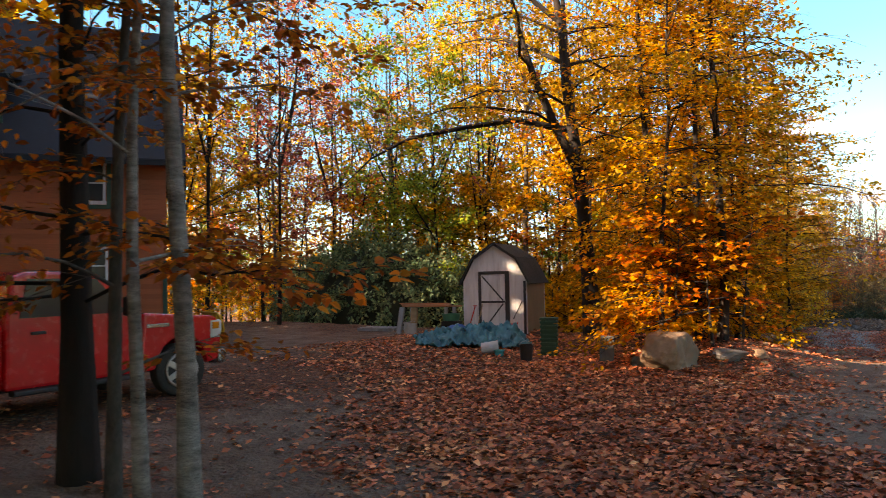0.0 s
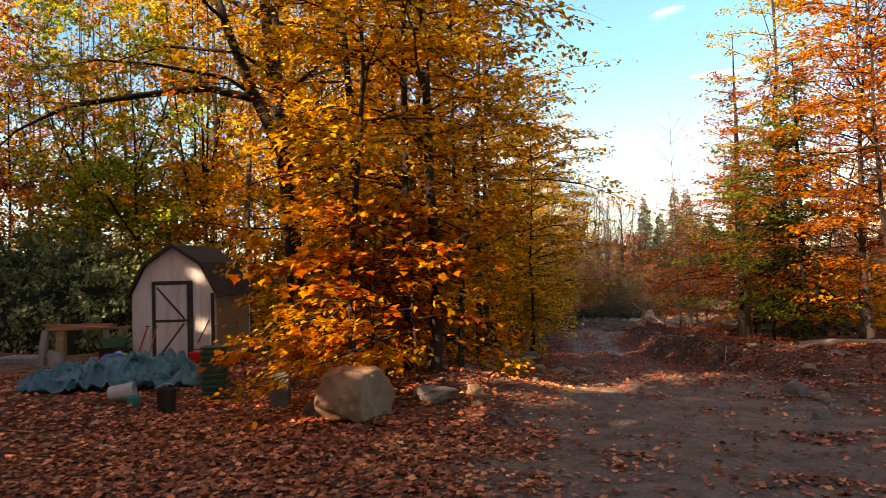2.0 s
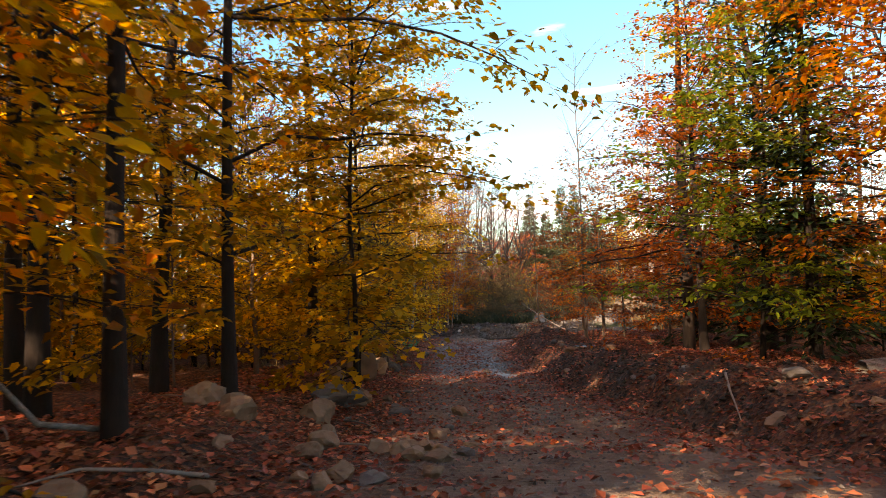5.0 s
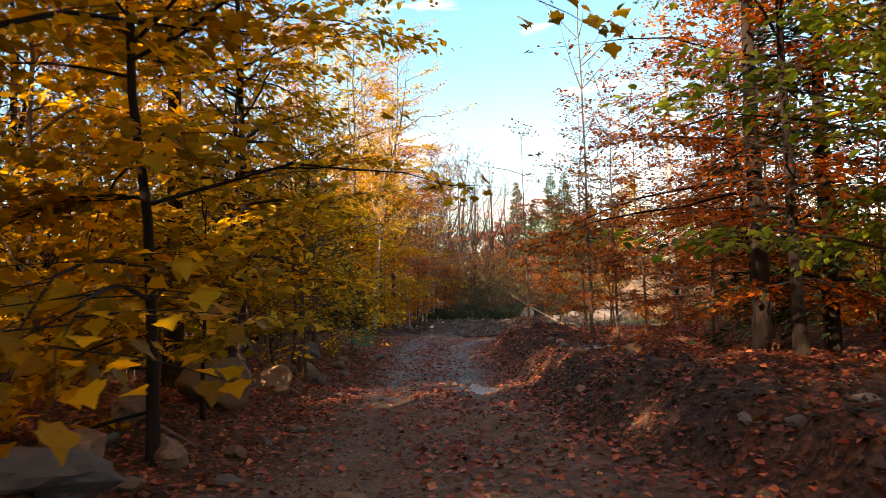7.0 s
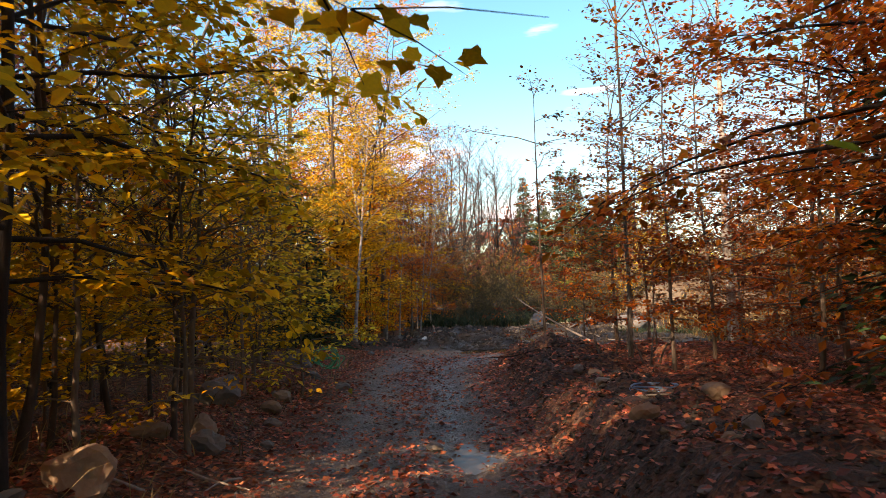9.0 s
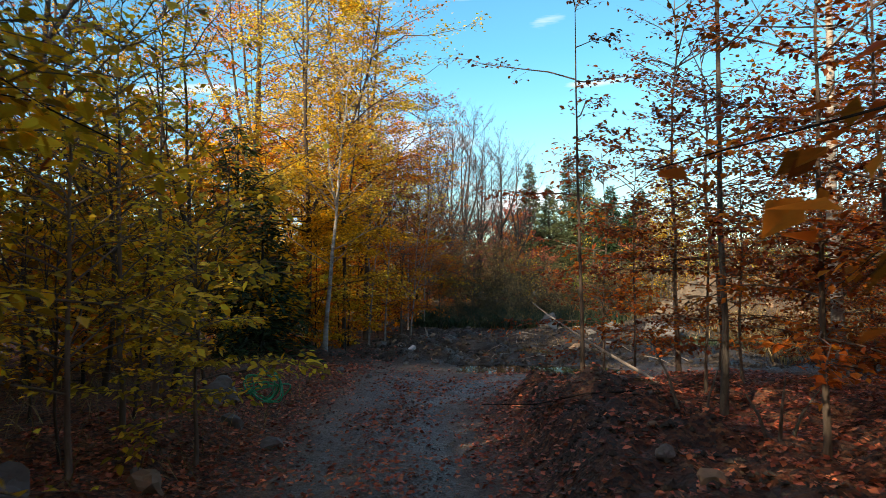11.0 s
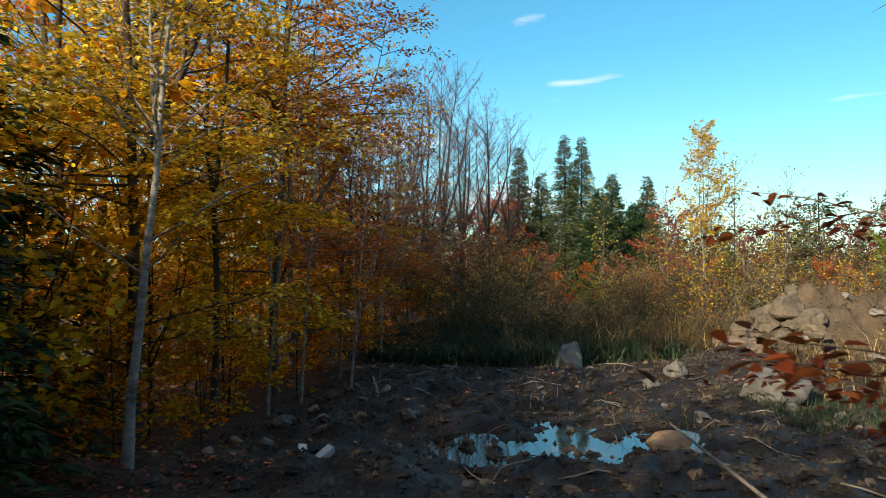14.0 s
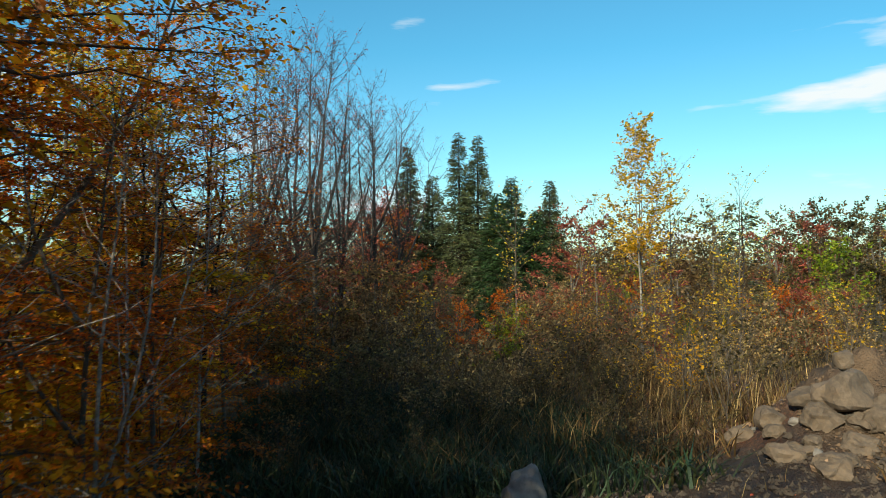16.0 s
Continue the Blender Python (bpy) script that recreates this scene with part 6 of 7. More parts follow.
door = part("door", box(bmesh.new(), (0.76, 0.035, 1.76), pose(0.975, -0.012, 0.92), 0.004), WHITE_PAINT, shed, "white door with black Z-brace")
part("door_rail", box(bmesh.new(), (0.76, 0.02, 0.06), pose(0.975, -0.035, 0.98), 0.003), BLACK_TRIM, door)
for (xa, za), (xb, zb) in (((0.63, 1.78), (1.3, 1.02)), ((1.3, 0.93), (0.63, 0.08))):
    L = math.hypot(xb - xa, zb - za)
    part("door_brace", box(bmesh.new(), (L, 0.014, 0.045), pose((xa + xb) / 2, -0.034, (za + zb) / 2, 0, -math.degrees(math.atan2(zb - za, xb - xa)), 0), 0.003), BLACK_TRIM, door)
part("latch", box(bmesh.new(), (0.05, 0.04, 0.12), pose(1.33, -0.05, 0.9), 0.008), plain("zinc_latch", (0.6, 0.6, 0.6), 0.4, 0.8), door, "zinc latch")
for xa in (0.17, 0.34, 1.68, 1.85):
    part("batten", box(bmesh.new(), (0.03, 0.012, 1.55), pose(xa, -0.006, 0.8), 0.002), WHITE_PAINT, shed)
part("wall_brace", box(bmesh.new(), (0.62, 0.01, 0.03), pose(1.75, -0.014, 0.72, 0, -62, 0), 0.002), BLACK_TRIM, shed)


def at(x, y, yaw=0.0, lift=0.0):
    return pose(x, y, ground_at(x, y) + lift, 0, 0, yaw)


# work table of lumber
LUMBER_RED = surface("reddish_boards", (0.26, 0.10, 0.05), (0.45, 0.21, 0.11), 5, 0.75, 0.2, stretch=(0.3, 3, 3))
GREY_BOARD = surface("grey_weathered_board", (0.2, 0.2, 0.22), (0.42, 0.42, 0.44), 6, 0.8, 0.3, stretch=(3, 3, 0.4))
bench = thing("lumber_rack", "rough rack of posts stacked with reddish boards beside the shed", "rack", at(-11.6, 19.75, 8))
for k, (x0, y0, lean, m, w) in enumerate(((-0.85, -0.1, 10, GREY_BOARD, 0.16), (-0.3, -0.25, 4, WOOD_RAW, 0.2), (0.75, -0.1, 0, GREY_BOARD, 0.1), (-0.75, 0.55, 0, GREY_BOARD, 0.1), (0.75, 0.55, 0, GREY_BOARD, 0.1))):
    part("post", box(bmesh.new(), (w, 0.1, 0.86), pose(x0, y0, 0.41, 0, lean, 0), 0.008), m, bench)
for k in range(7):
    part("board", box(bmesh.new(), (rng4.uniform(1.3, 2.1), 0.14, 0.035), pose(rng4.uniform(-0.1, 0.25), -0.25 + 0.15 * (k % 4) + rng4.uniform(-0.02, 0.02), 0.87 + 0.04 * (k // 3), 0, 0, rng4.uniform(-4, 4)), 0.004), LUMBER_RED, bench)


def tub(name, label, m, r0, r1, h, material, wall=0.012, handle=None):
    """A tapered open bucket or tub with a rim."""
    ob = thing(name, label, "bucket", m)
    bm = bmesh.new()
    ang = [2 * math.pi * k / 20 for k in range(20)]
    rings = [(r0, 0), (r1, h), (r1 + 0.012, h), (r1 + 0.012, h + 0.02), (r1 - wall, h + 0.02), (r0 - wall, 0.015)]
    vs = [[bm.verts.new((r * math.cos(t), r * math.sin(t), z)) for t in ang] for r, z in rings]
    for a, b in zip(vs, vs[1:]):
        for k in range(20):
            bm.faces.new((a[k], a[(k + 1) % 20], b[(k + 1) % 20], b[k]))
    bm.faces.new(vs[0][::-1])
    bm.faces.new(vs[-1])
    part("shell", bm, material, ob, smooth=False)
    if handle:
        t = np.linspace(0, math.pi, 11)
        v, q = tubes([np.stack((np.cos(t) * (r1 + 0.01), np.sin(t) * 0.03, h - 0.03 + np.sin(t) * r1 * 0.8), 1)], [np.full(11, 0.004)], 5)
        part("bail_handle", mesh_from("bail_handle", v, [q], handle), None, ob)
    return ob


ZINC = plain("zinc_wire", (0.5, 0.5, 0.5), 0.4, 0.8)
BLACK_PLASTIC = plain("black_plastic", (0.014, 0.014, 0.016), 0.45)
tub("bucket", "black plastic bucket with a wire handle on the leaves", at(-5.94, 15.2, 30), 0.13, 0.155, 0.36, BLACK_PLASTIC, handle=ZINC)
GREY_PLASTIC = plain("pale_grey_plastic", (0.4, 0.41, 0.42), 0.5)
tipped = tub("bucket", "pale grey bucket tipped on its side in the leaves", pose(-7.25, 15.5, ground_at(-7.2, 15.5) + 0.13, 0, 84, 25), 0.13, 0.15, 0.38, GREY_PLASTIC)
tub("tub", "small teal plastic tub in the leaves", at(-6.75, 15.45, 0), 0.1, 0.12, 0.12, plain("teal_plastic", (0.02, 0.3, 0.33), 0.4))
for k, (x, y) in enumerate(((-12.1, 19.5), (-11.85, 19.35), (-12.3, 19.75))):
    tub("bucket", "pale grey bucket under the lumber rack", at(x, y, 40 * k), 0.12, 0.14, 0.34, GREY_PLASTIC, handle=ZINC)
tub("tub", "wide green plastic tub on the rack's shelf", at(-10.75, 19.9, 0, 0.42), 0.24, 0.3, 0.2, plain("green_plastic_tub", (0.05, 0.2, 0.13), 0.5))
crate = part("crate", bevelled(box(bmesh.new(), (0.55, 0.4, 0.42)), 0.02), BLACK_PLASTIC, None)
tagged(crate, "black storage crate holding up the green tub", "crate").matrix_basis = at(-10.75, 19.9, 10, 0.2)


def bundle(name, label, x, y, size, seed, material, category, yaw=0.0):
    bm = bmesh.new()
    bmesh.ops.create_uvsphere(bm, u_segments=20, v_segments=12, radius=0.5)
    off = Vector((seed * 7.1, seed * 3.3, 0))
    for v in bm.verts:
        p = v.co
        k = 1 + 0.35 * noise.fractal(p * 3 + off, 1, 2, 3)
        v.co = Vector((p.x * size[0] * k, p.y * size[1] * k, max(-0.3, p.z) * size[2] * k))
    ob = part(name, bm, material, None, smooth=True)
    ob.matrix_basis = at(x, y, yaw, size[2] * 0.3)
    return tagged(ob, label, category)


bundle("tarpaulin", "bright blue crumpled tarpaulin bundle", -9.9, 18.9, (0.9, 0.6, 0.5), 1, plain("blue_tarp", (0.02, 0.10, 0.32), 0.5), "tarpaulin")
bundle("garden_bag", "lime green garden bag beside the crate", -10.1, 19.4, (0.35, 0.3, 0.4), 2, plain("lime_bag", (0.3, 0.5, 0.08), 0.6), "bag")
bundle("plastic_sack", "white and blue plastic sack on the pile", -10.3, 19.5, (0.3, 0.3, 0.4), 3, plain("white_blue_sack", (0.35, 0.5, 0.6), 0.5), "sack")


def tarp():
    """A crumpled tarpaulin thrown over a low heap."""
    n, m = 90, 60
    u, w = np.meshgrid(np.linspace(-1, 1, n), np.linspace(-1, 1, m))
    x, y = u * 1.5 + 0.14 * wave(u * 3, w * 3, 1.6, 41, 4), w * 0.75 + 0.12 * wave(u * 3, w * 3, 2, 42, 3) + 0.25 * u
    ridge = np.exp(-((w - 0.15 * np.sin(3 * u)) / 0.5) ** 2) * step(1.05, 0.6, np.abs(u))
    z = 0.03 + ridge * (0.34 + 0.16 * u) + 0.3 * np.abs(wave(u * 4, w * 2.2, 1.4, 43, 5)) + 0.09 * np.abs(wave(u * 4, w * 4, 0.7, 44, 3)) * step(1.1, 0.7, np.maximum(np.abs(u), np.abs(w)))
    a = math.radians(38)
    X, Y = -8.35 + x * math.cos(a) - y * math.sin(a), 17.0 + x * math.sin(a) + y * math.cos(a)
    i = (np.arange(m - 1)[:, None] * n + np.arange(n - 1)).reshape(-1, 1)
    me = mesh_from("tarpaulin", np.stack((X, Y, land(X, Y) + z), -1).reshape(-1, 3), [i + [0, 1, n + 1, n]], surface("faded_blue_tarp", (0.014, 0.10, 0.14), (0.06, 0.27, 0.34), 6, 0.42, 0.4, grime=(0.03, 0.05, 0.06)))
    ob = tagged(new("tarpaulin", me), "crumpled faded blue tarpaulin over a low heap before the shed", "tarpaulin")
    ob.modifiers.new("thickness", "SOLIDIFY").thickness = 0.006


tarp()
# green slatted compost bin
bin_ = thing("compost_bin", "tall dark green ribbed plastic compost bin", "bin", at(-6.05, 16.75, 20))
GREEN_BIN = plain("dark_green_plastic", (0.010, 0.06, 0.036), 0.5)
part("body", bevelled(box(bmesh.new(), (0.38, 0.38, 0.86), pose(0, 0, 0.43)), 0.02), GREEN_BIN, bin_)
for k in range(8):
    part("rib", bevelled(box(bmesh.new(), (0.42, 0.42, 0.055), pose(0, 0, 0.09 + 0.102 * k)), 0.008, 1), GREEN_BIN, bin_)
part("lid", bevelled(box(bmesh.new(), (0.44, 0.44, 0.04), pose(0, 0, 0.89)), 0.012), GREEN_BIN, bin_)
# red can, shovel, grey post, pallet
RED_PLASTIC = plain("red_plastic", (0.5, 0.012, 0.012), 0.4)
can = thing("fuel_can", "small red plastic fuel can by the shed door", "can", at(-8.75, 20.2, 15))
part("body", bevelled(box(bmesh.new(), (0.28, 0.16, 0.24), pose(0, 0, 0.12)), 0.03), RED_PLASTIC, can)
part("handle", bevelled(box(bmesh.new(), (0.18, 0.03, 0.035), pose(0, 0, 0.29)), 0.01), RED_PLASTIC, can)
part("spout", rod(bmesh.new(), (0.1, 0, 0.23), (0.15, 0, 0.34), 0.02, 0.015), RED_PLASTIC, can)
shovel = thing("shovel", "shovel with a red handle leaning on the shed front", "shovel", at(-10.15, 20.0, 10))
part("shaft", rod(bmesh.new(), (0, 0, 0.25), (0.12, 0.22, 0.85), 0.017), RED_PLASTIC, shovel)
part("grip", rod(bmesh.new(), (0.06, 0.24, 0.87), (0.18, 0.2, 0.87), 0.016), RED_PLASTIC, shovel)
part("blade", box(bmesh.new(), (0.2, 0.02, 0.3), pose(-0.03, -0.06, 0.15, -15, 8, 0), 0.006), GREY_PLASTIC, shovel)
rake = thing("rake", "leaning rake with a pale wooden shaft", "rake", at(-9.95, 20.05, 10))
part("shaft", rod(bmesh.new(), (0, 0, 0.05), (0.16, 0.2, 0.95), 0.014), WOOD_RAW, rake)
part("head", box(bmesh.new(), (0.3, 0.02, 0.05), pose(0, 0, 0.04), 0.005), RED_PLASTIC, rake)
post = tagged(part("concrete_post", bevelled(box(bmesh.new(), (0.3, 0.22, 0.6), pose(0, 0, 0.25, 0, 3, 0)), 0.015), surface("grey_concrete", (0.05, 0.055, 0.055), (0.15, 0.155, 0.15), 6, 0.9, 0.4), None), "dark grey concrete post beside the beech thicket", "post")
post.matrix_basis = at(-4.25, 15.75, 15)
pallet = thing("pallet", "weathered wooden pallet lying on the ground", "pallet", at(-14.0, 20.6, 10))
for k in range(6):
    part("slat", box(bmesh.new(), (0.11, 1.0, 0.02), pose(-0.6 + 0.24 * k, 0, 0.12), 0.003), GREY_BOARD, pallet)
for k in range(3):
    part("runner", box(bmesh.new(), (1.35, 0.05, 0.09), pose(0, -0.45 + 0.45 * k, 0.06), 0.004), GREY_BOARD, pallet)


# ---------------------------------------------------------------- ivy-grown mound
def ivy_mound():
    rng = np.random.RandomState(9)
    cx, cy, rx, ry, h = -18.6, 26.4, 5.5, 2.8, 4.1
    cz = ground_at(cx, cy)
    ob = thing("ivy_mound", "broad mound overgrown with dark green creeper", "bush", pose(cx, cy, cz))
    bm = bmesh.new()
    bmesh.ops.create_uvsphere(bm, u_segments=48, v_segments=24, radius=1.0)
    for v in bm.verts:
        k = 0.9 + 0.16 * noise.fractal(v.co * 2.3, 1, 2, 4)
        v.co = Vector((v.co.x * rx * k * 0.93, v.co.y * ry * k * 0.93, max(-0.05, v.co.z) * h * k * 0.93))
    # solid dark shell; its colour stands for the shade between the leaves
    part("core", bm, surface("leaf_gap_shade", (0.008, 0.012, 0.006), (0.03, 0.035, 0.018), 5, 0.95, 0.6), ob, smooth=True)
    sprays, each = 620, 44
    d = unit(rng.normal(0, 1, (sprays, 3)))
    d[:, 2] = np.abs(d[:, 2])
    lump = 1 + 0.2 * wave(d[:, 0] * 4 + d[:, 2], d[:, 1] * 4 + 2 * d[:, 2], 2.2, 95, 4)
    root = d * (rx, ry, h) * (lump * rng.uniform(0.78, 0.98, sprays))[:, None]
    out = unit(d / (rx, ry, h) * 3 + UP * 0.35 + rng.normal(0, 0.35, (sprays, 3)))
    length = rng.uniform(0.5, 1.5, sprays)[:, None]
    m = sprays * each
    k = np.repeat(np.arange(sprays), each)
    t = rng.uniform(0.05, 1.0, m)[:, None]
    P = root[k] + out[k] * t * length[k] - UP * 0.75 * length[k] * t ** 2 + rng.normal(0, 0.11, (m, 3))
    N = unit(out[k] + UP * 0.6 + rng.normal(0, 0.45, (m, 3)))
    A = unit(out[k] * 0.5 - UP * (0.3 + t) + rng.normal(0, 0.5, (m, 3)))
    P[:, 2] = np.maximum(P[:, 2], 0.05)
    v, q = leaf_faces(P, A, N, rng.uniform(0.1, 0.22, m), False, 0.6)
    tagged(part("creeper", mesh_from("creeper", v, [q], LEAF["ivy"], False), None, ob), kind="stuff")


ivy_mound()

# ---------------------------------------------------------------- house
CLAP = surface("orange_stained_clapboard", (0.30, 0.075, 0.025), (0.44, 0.125, 0.045), 5, 0.7, 0.2, stretch=(0.3, 3, 3))
GREEN_TRIM = plain("dark_green_trim", (0.012, 0.06, 0.04), 0.5)
ROOF = surface("blue_grey_metal_roof", (0.004, 0.006, 0.010), (0.012, 0.016, 0.025), 3, 0.75, 0.2)
GLASS = plain("dark_window_glass", (0.02, 0.025, 0.03), 0.12)
house_yaw = math.degrees(math.atan2(0.81, 0.585))
house = thing("house", "wooden house with orange clapboards and dark metal roof", "house", pose(-14.25, 12.05, ground_at(-14, 12), 0, 0, house_yaw))
HW, HD, HH = 9.0, 7.0, 5.2
part("wall_core", box(bmesh.new(), (HW, HD, HH), pose(-HW / 2 - 0.02, HD / 2 + 0.03, HH / 2)), CLAP, house)
board = prism(bmesh.new(), [(0.03, 0), (-0.004, 0), (0.018, 0.14), (0.03, 0.14)], -HW, 0)
board_me = bpy.data.meshes.new("clapboard")
board.to_mesh(board_me)
board.free()
board_me.materials.append(CLAP)
side_bm = prism(bmesh.new(), [(0.03, 0), (-0.004, 0), (0.018, 0.14), (0.03, 0.14)], 0, HD)
side_me = bpy.data.meshes.new("clapboard_side")
side_bm.to_mesh(side_me)
side_bm.free()
side_me.materials.append(CLAP)
for k in range(42):
    ob = new("clapboard", board_me)
    ob.parent = house
    ob.location = (0, 0, 0.02 + 0.123 * k)
    ob = new("clapboard", side_me)
    ob.parent = house
    ob.matrix_basis = pose(0.01, 0.0, 0.02 + 0.123 * k, 0, 0, 90)
part("corner_board", box(bmesh.new(), (0.1, 0.03, 2.3), pose(-0.03, -0.022, 1.15), 0.004), GREEN_TRIM, house, "dark green corner board")
part("foundation", box(bmesh.new(), (HW + 0.04, HD + 0.04, 0.5), pose(-HW / 2, HD / 2, -0.2)), post.data.materials[0], house)


def window(x, z, w, h):
    win = part("window", box(bmesh.new(), (w, 0.05, h), pose(x, -0.012, z)), GLASS, house, "white-framed window with dark green trim")
    for dx, dz, bw, bh in ((0, h / 2, w + 0.1, 0.07), (0, -h / 2, w + 0.1, 0.09), (-w / 2, 0, 0.06, h), (w / 2, 0, 0.06, h), (0, 0, w, 0.035)):
        part("frame", box(bmesh.new(), (bw, 0.03, bh), pose(x + dx, -0.045, z + dz), 0.004), WHITE_PAINT, win)
    for dx, dz, bw, bh in ((0, h / 2 + 0.09, w + 0.32, 0.1), (0, -h / 2 - 0.1, w + 0.32, 0.1), (-w / 2 - 0.1, 0, 0.1, h + 0.1), (w / 2 + 0.1, 0, 0.1, h + 0.1)):
        part("trim", box(bmesh.new(), (bw, 0.026, bh), pose(x + dx, -0.022, z + dz), 0.004), GREEN_TRIM, win)


window(-1.75, 2.2, 0.8, 0.85)
window(-1.8, 4.2, 0.8, 0.95)
window(-5.2, 2.2, 0.8, 0.95)
slope = math.radians(48)
run = HD / 2 + 0.45
for side in (-1, 1):
    m = pose(-HW / 2, HD / 2, HH + (HD / 2) * math.tan(slope)) @ pose(0, 0, 0, side * -math.degrees(slope) if side > 0 else math.degrees(slope), 0, 0)
    part("roof", box(bmesh.new(), (HW + 0.9, run / math.cos(slope), 0.12), m @ pose(0, side * run / math.cos(slope) / 2, 0), 0.01), ROOF, house)
for xa in (0.0, -HW):
    part("gable", prism(bmesh.new(), [(0.03, HH), (HD, HH), (HD / 2, HH + HD / 2 * math.tan(slope) - 0.1)], xa - 0.04, xa), CLAP, house)
part("eave_board", box(bmesh.new(), (HW + 0.9, 0.03, 0.16), pose(-HW / 2, -0.47, HH - 0.5), 0.004), ROOF, house)
dormer = part("dormer", box(bmesh.new(), (1.9, 2.2, 1.5), pose(-4.6, 1.4, HH + 0.95)), CLAP, house, "orange-clad dormer")
for dx in (-0.95, 0.95):
    part("dormer_trim", box(bmesh.new(), (0.12, 0.04, 1.5), pose(-4.6 + dx, 0.29, HH + 0.95), 0.004), GREEN_TRIM, dormer)
part("dormer_roof", box(bmesh.new(), (2.5, 2.9, 0.1), pose(-4.6, 1.5, HH + 1.8, 12, 0, 0), 0.01), ROOF, dormer)

# ---------------------------------------------------------------- pickup truck (x across to its right, y ahead)
TRUCK_RED = plain("red_car_paint", (0.6, 0.008, 0.011), 0.25)
TRUCK_RED.node_tree.nodes["Principled BSDF"].inputs["Coat Weight"].default_value = 0.7
RUBBER = surface("tyre_rubber", (0.012, 0.011, 0.010), (0.05, 0.042, 0.035), 12, 0.9, 0.3)
ALLOY = plain("alloy_wheel", (0.42, 0.41, 0.40), 0.35, 0.7)
CHROME = plain("bright_bumper", (0.35, 0.36, 0.37), 0.25, 0.9)
DARK_TRIM = plain("dark_plastic_trim", (0.015, 0.015, 0.017), 0.6)
truck = thing("pickup_truck", "bright red pickup truck parked on the dirt drive", "truck", pose(-9.4, 8.55, ground_at(-9.0, 7.0), 0, 0, 4))
TW = 1.0


def arc(cy, cz, r, a0, a1, n=9):
    return [(cy + r * math.cos(math.radians(a0 + (a1 - a0) * k / (n - 1))), cz + r * math.sin(math.radians(a0 + (a1 - a0) * k / (n - 1)))) for k in range(n)]


front_axle, rear_axle, wr = -0.82, -4.5, 0.41
nose = [(-0.06, 0.5), (0.0, 0.8), (-0.02, 1.12), (-0.14, 1.22), (-1.55, 1.33), (-1.62, 0.45)] + arc(front_axle, wr, 0.52, 175, 5)
part("front_body", bevelled(prism(bmesh.new(), nose, -TW, TW), 0.045), TRUCK_RED, truck)
cab = [(-1.64, 0.45), (-1.64, 1.33), (-2.3, 1.92), (-2.5, 1.96), (-3.35, 1.95), (-3.55, 1.88), (-3.62, 1.33), (-3.62, 0.45)]
cab_ob = part("cab", bevelled(prism(bmesh.new(), cab, -TW + 0.02, TW - 0.02), 0.05), TRUCK_RED, truck)
for s in (-1, 1):
    glass = [(-1.86, 1.36), (-2.36, 1.85), (-3.35, 1.86), (-3.45, 1.36)]
    part("side_window", prism(bmesh.new(), glass, s * (TW - 0.02), s * (TW + 0.003)), GLASS, cab_ob)
    part("mirror", bevelled(box(bmesh.new(), (0.18, 0.1, 0.28), pose(s * (TW + 0.16), -1.95, 1.45)), 0.03), DARK_TRIM, cab_ob)
    part("door_handle", bevelled(box(bmesh.new(), (0.03, 0.2, 0.04), pose(s * (TW + 0.0), -3.2, 1.16)), 0.01), DARK_TRIM, cab_ob)
    part("sill_step", bevelled(box(bmesh.new(), (0.14, 1.9, 0.07), pose(s * (TW - 0.02), -2.6, 0.42)), 0.02), DARK_TRIM, truck)
part("windscreen", prism(bmesh.new(), [(-1.72, 1.36), (-2.27, 1.87), (-2.25, 1.885), (-1.69, 1.375)], -0.82, 0.82), GLASS, cab_ob)
bed = [(-3.68, 0.5), (-3.68, 1.3), (-5.95, 1.3), (-6.0, 1.2), (-5.98, 0.55)] + arc(rear_axle, wr, 0.52, 175, 5)[::1]
for s in (-1, 1):
    part("bed_side", bevelled(prism(bmesh.new(), bed, s * (TW - 0.12), s * TW), 0.025), TRUCK_RED, truck)
part("bed_floor", box(bmesh.new(), (2 * TW - 0.24, 2.2, 0.08), pose(0, -4.83, 0.72)), DARK_TRIM, truck)
part("tailgate", bevelled(box(bmesh.new(), (2 * TW - 0.26, 0.07, 0.62), pose(0, -5.93, 0.96)), 0.02), TRUCK_RED, truck)
part("bumper", bevelled(box(bmesh.new(), (2 * TW + 0.02, 0.2, 0.26), pose(0, 0.03, 0.55)), 0.05), CHROME, truck, "bright front bumper")
part("grille", box(bmesh.new(), (1.3, 0.05, 0.34), pose(0, 0.005, 0.93), 0.02), CHROME, truck)
part("rear_bumper", bevelled(box(bmesh.new(), (2 * TW - 0.1, 0.18, 0.2), pose(0, -6.05, 0.55)), 0.04), CHROME, truck)
LAMP_GLASS = plain("clear_lamp_lens", (0.6, 0.58, 0.5), 0.15)
AMBER = plain("amber_lamp_lens", (0.75, 0.22, 0.01), 0.2)
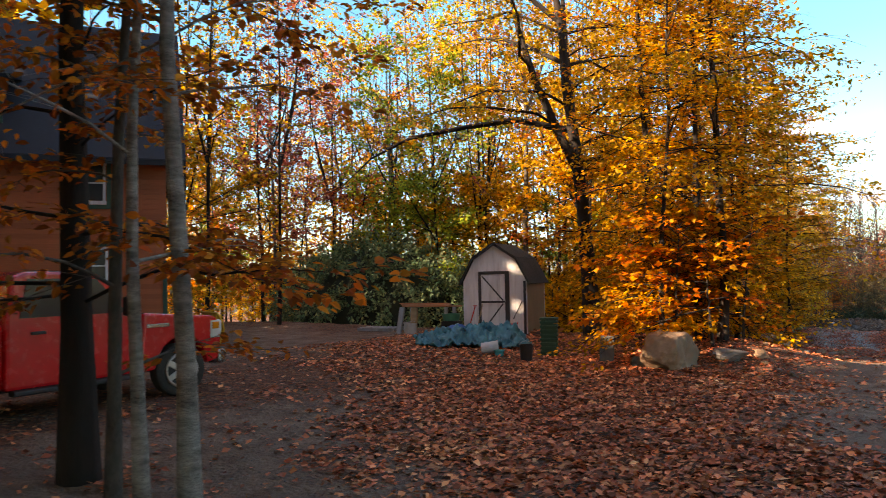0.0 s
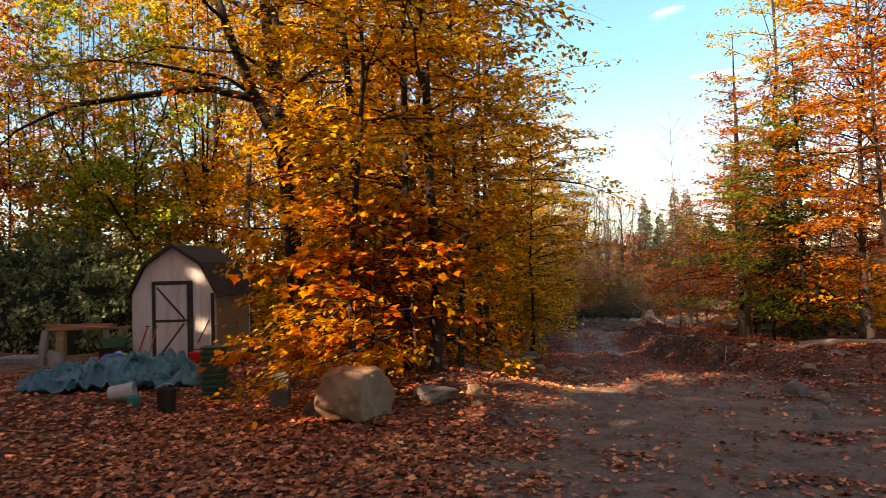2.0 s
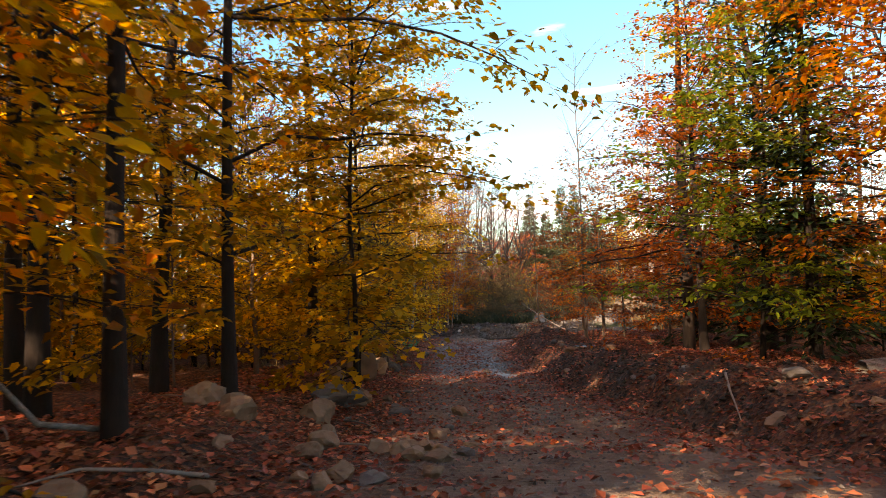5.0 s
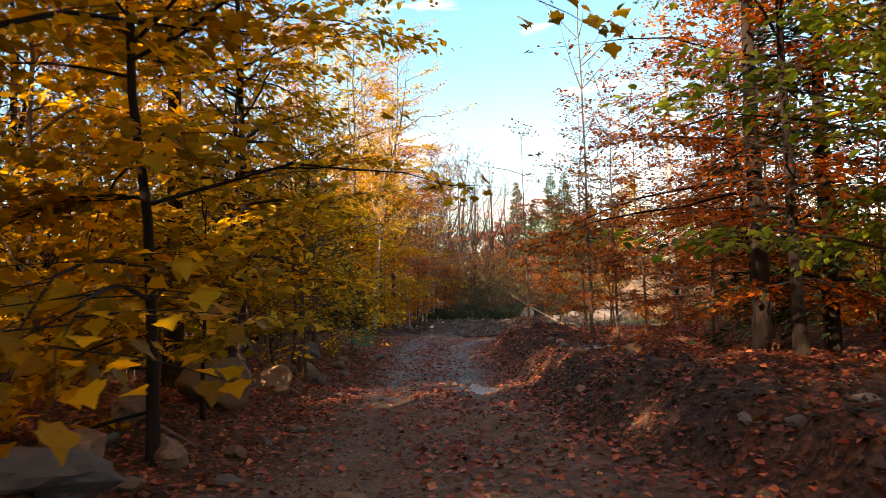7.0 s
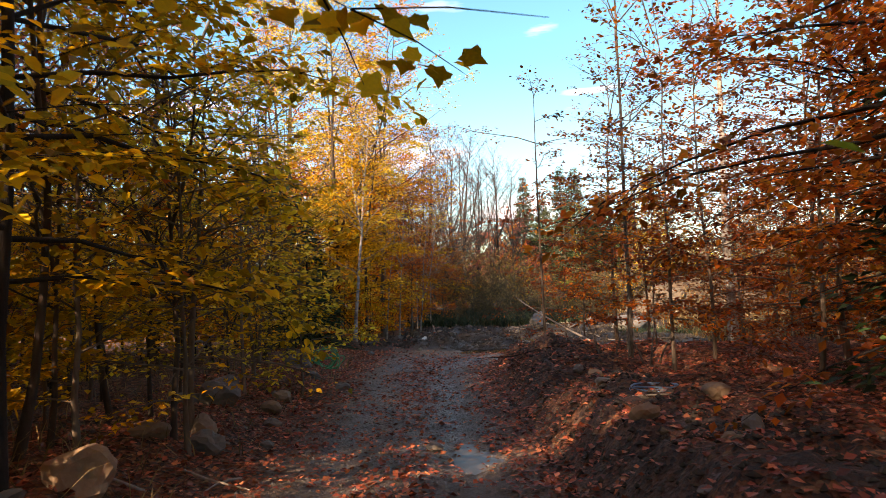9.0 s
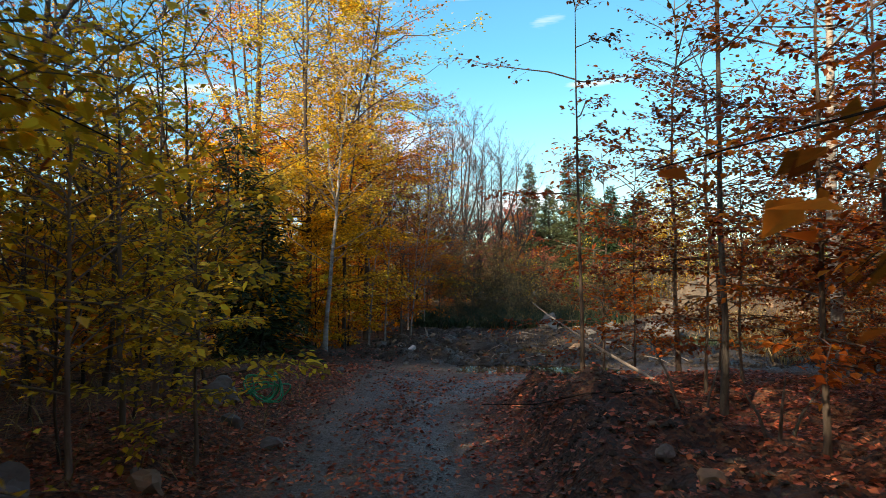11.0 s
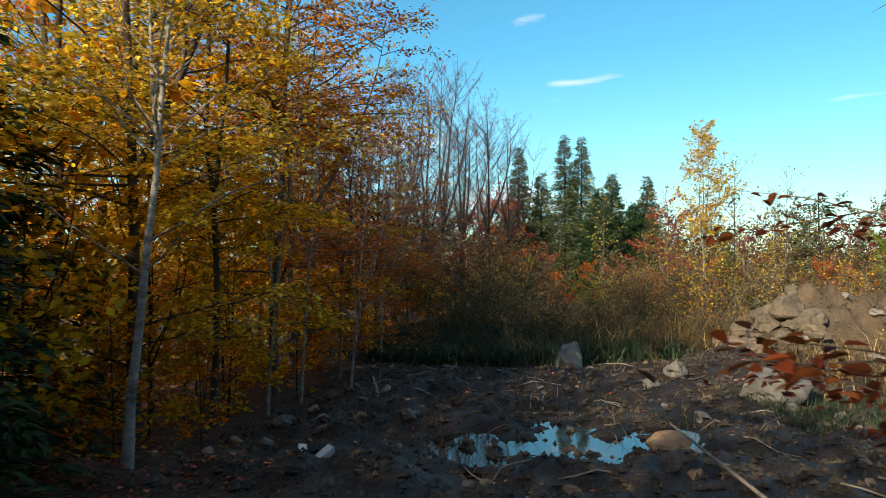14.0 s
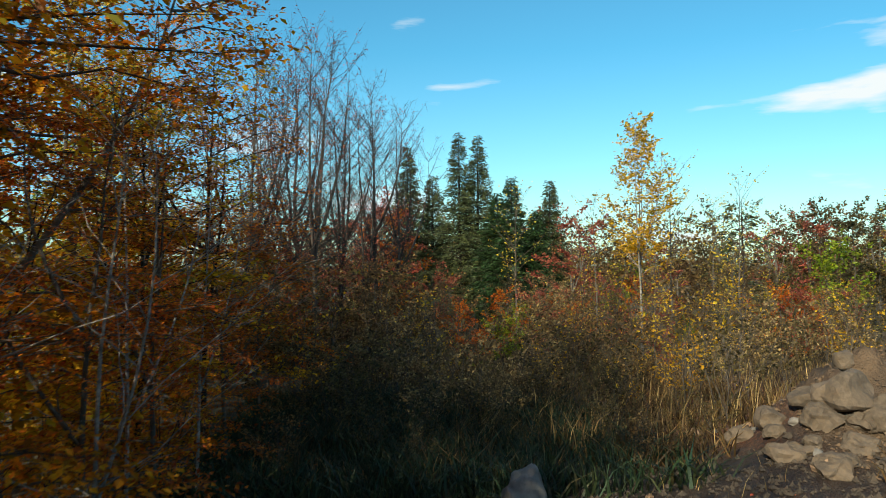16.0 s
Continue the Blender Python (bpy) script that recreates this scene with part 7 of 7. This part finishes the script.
for s in (-1, 1):
    lampo = part("headlamp", bevelled(box(bmesh.new(), (0.24, 0.26, 0.3), pose(s * (TW - 0.1), -0.12, 1.0)), 0.04), LAMP_GLASS, truck)
    part("indicator", bevelled(box(bmesh.new(), (0.06, 0.16, 0.12), pose(s * (TW + 0.0), -0.14, 1.06)), 0.02), AMBER, lampo)
    part("badge", bevelled(box(bmesh.new(), (0.02, 0.42, 0.06), pose(s * (TW + 0.002), -1.3, 1.13)), 0.008), CHROME, truck, "bright side badge")
    for ax, turn in ((front_axle, -14), (rear_axle, 0)):
        wheel = part("wheel", bevelled(rod(bmesh.new(), (-0.13, 0, 0), (0.13, 0, 0), wr, sides=36), 0.04), RUBBER, truck, "dusty black tyre")
        wheel.matrix_basis = pose(s * (TW - 0.12), ax, wr, 0, 0, turn)
        part("rim", rod(bmesh.new(), (s * 0.1, 0, 0), (s * 0.135, 0, 0), 0.27, 0.25, 28), DARK_TRIM, wheel)
        for k in range(6):
            a = math.radians(60 * k)
            part("spoke", box(bmesh.new(), (0.03, 0.09, 0.24), pose(s * 0.145, -math.sin(a) * 0.14, math.cos(a) * 0.14, math.degrees(a), 0, 0), 0.01), ALLOY, wheel)
        ring_t = np.linspace(0, 2 * math.pi, 25)
        v, q = tubes([np.stack((np.full(25, s * 0.14), np.cos(ring_t) * 0.255, np.sin(ring_t) * 0.255), 1)[k:k + 2] for k in range(24)], [np.array((0.022, 0.022))] * 24, 6)
        part("rim_ring", mesh_from("rim_ring", v, [q], ALLOY), None, wheel)
        part("hub", rod(bmesh.new(), (s * 0.13, 0, 0), (s * 0.18, 0, 0), 0.06, 0.05, 16), ALLOY, wheel)
part("underbody", box(bmesh.new(), (1.3, 5.4, 0.2), pose(0, -3.1, 0.5)), DARK_TRIM, truck)

# ---------------------------------------------------------------- snow plough
plough = thing("snow_plough", "yellow snow plough blade with black frame standing by the house", "plough", at(-14.6, 13.75, 158))
YELLOW = plain("worn_yellow_paint", (0.6, 0.36, 0.015), 0.5)
blade = prism(bmesh.new(), [(0.0, 0.05), (-0.1, 0.25), (-0.14, 0.5), (-0.08, 0.75), (0.06, 0.95), (0.09, 0.93), (-0.04, 0.74), (-0.1, 0.5), (-0.06, 0.26), (0.03, 0.06)], -0.65, 0.65)
part("blade", blade, YELLOW, plough)
for k in range(5):
    part("rib", box(bmesh.new(), (0.03, 0.16, 0.8), pose(-0.56 + 0.28 * k, 0.0, 0.48), 0.004), YELLOW, plough)
for s in (-0.4, 0.4):
    part("push_arm", rod(bmesh.new(), (s, 0.0, 0.3), (s * 0.5, 1.1, 0.45), 0.05), BLACK_TRIM, plough)
    part("lift_arm", rod(bmesh.new(), (s * 0.6, 1.0, 0.4), (s * 0.6, 0.8, 1.05), 0.04), BLACK_TRIM, plough)
part("cross_bar", rod(bmesh.new(), (-0.5, 1.0, 0.5), (0.5, 1.0, 0.5), 0.05), BLACK_TRIM, plough)
part("ram", rod(bmesh.new(), (0, 0.9, 0.95), (0, 0.1, 0.6), 0.035), GREY_PLASTIC, plough)
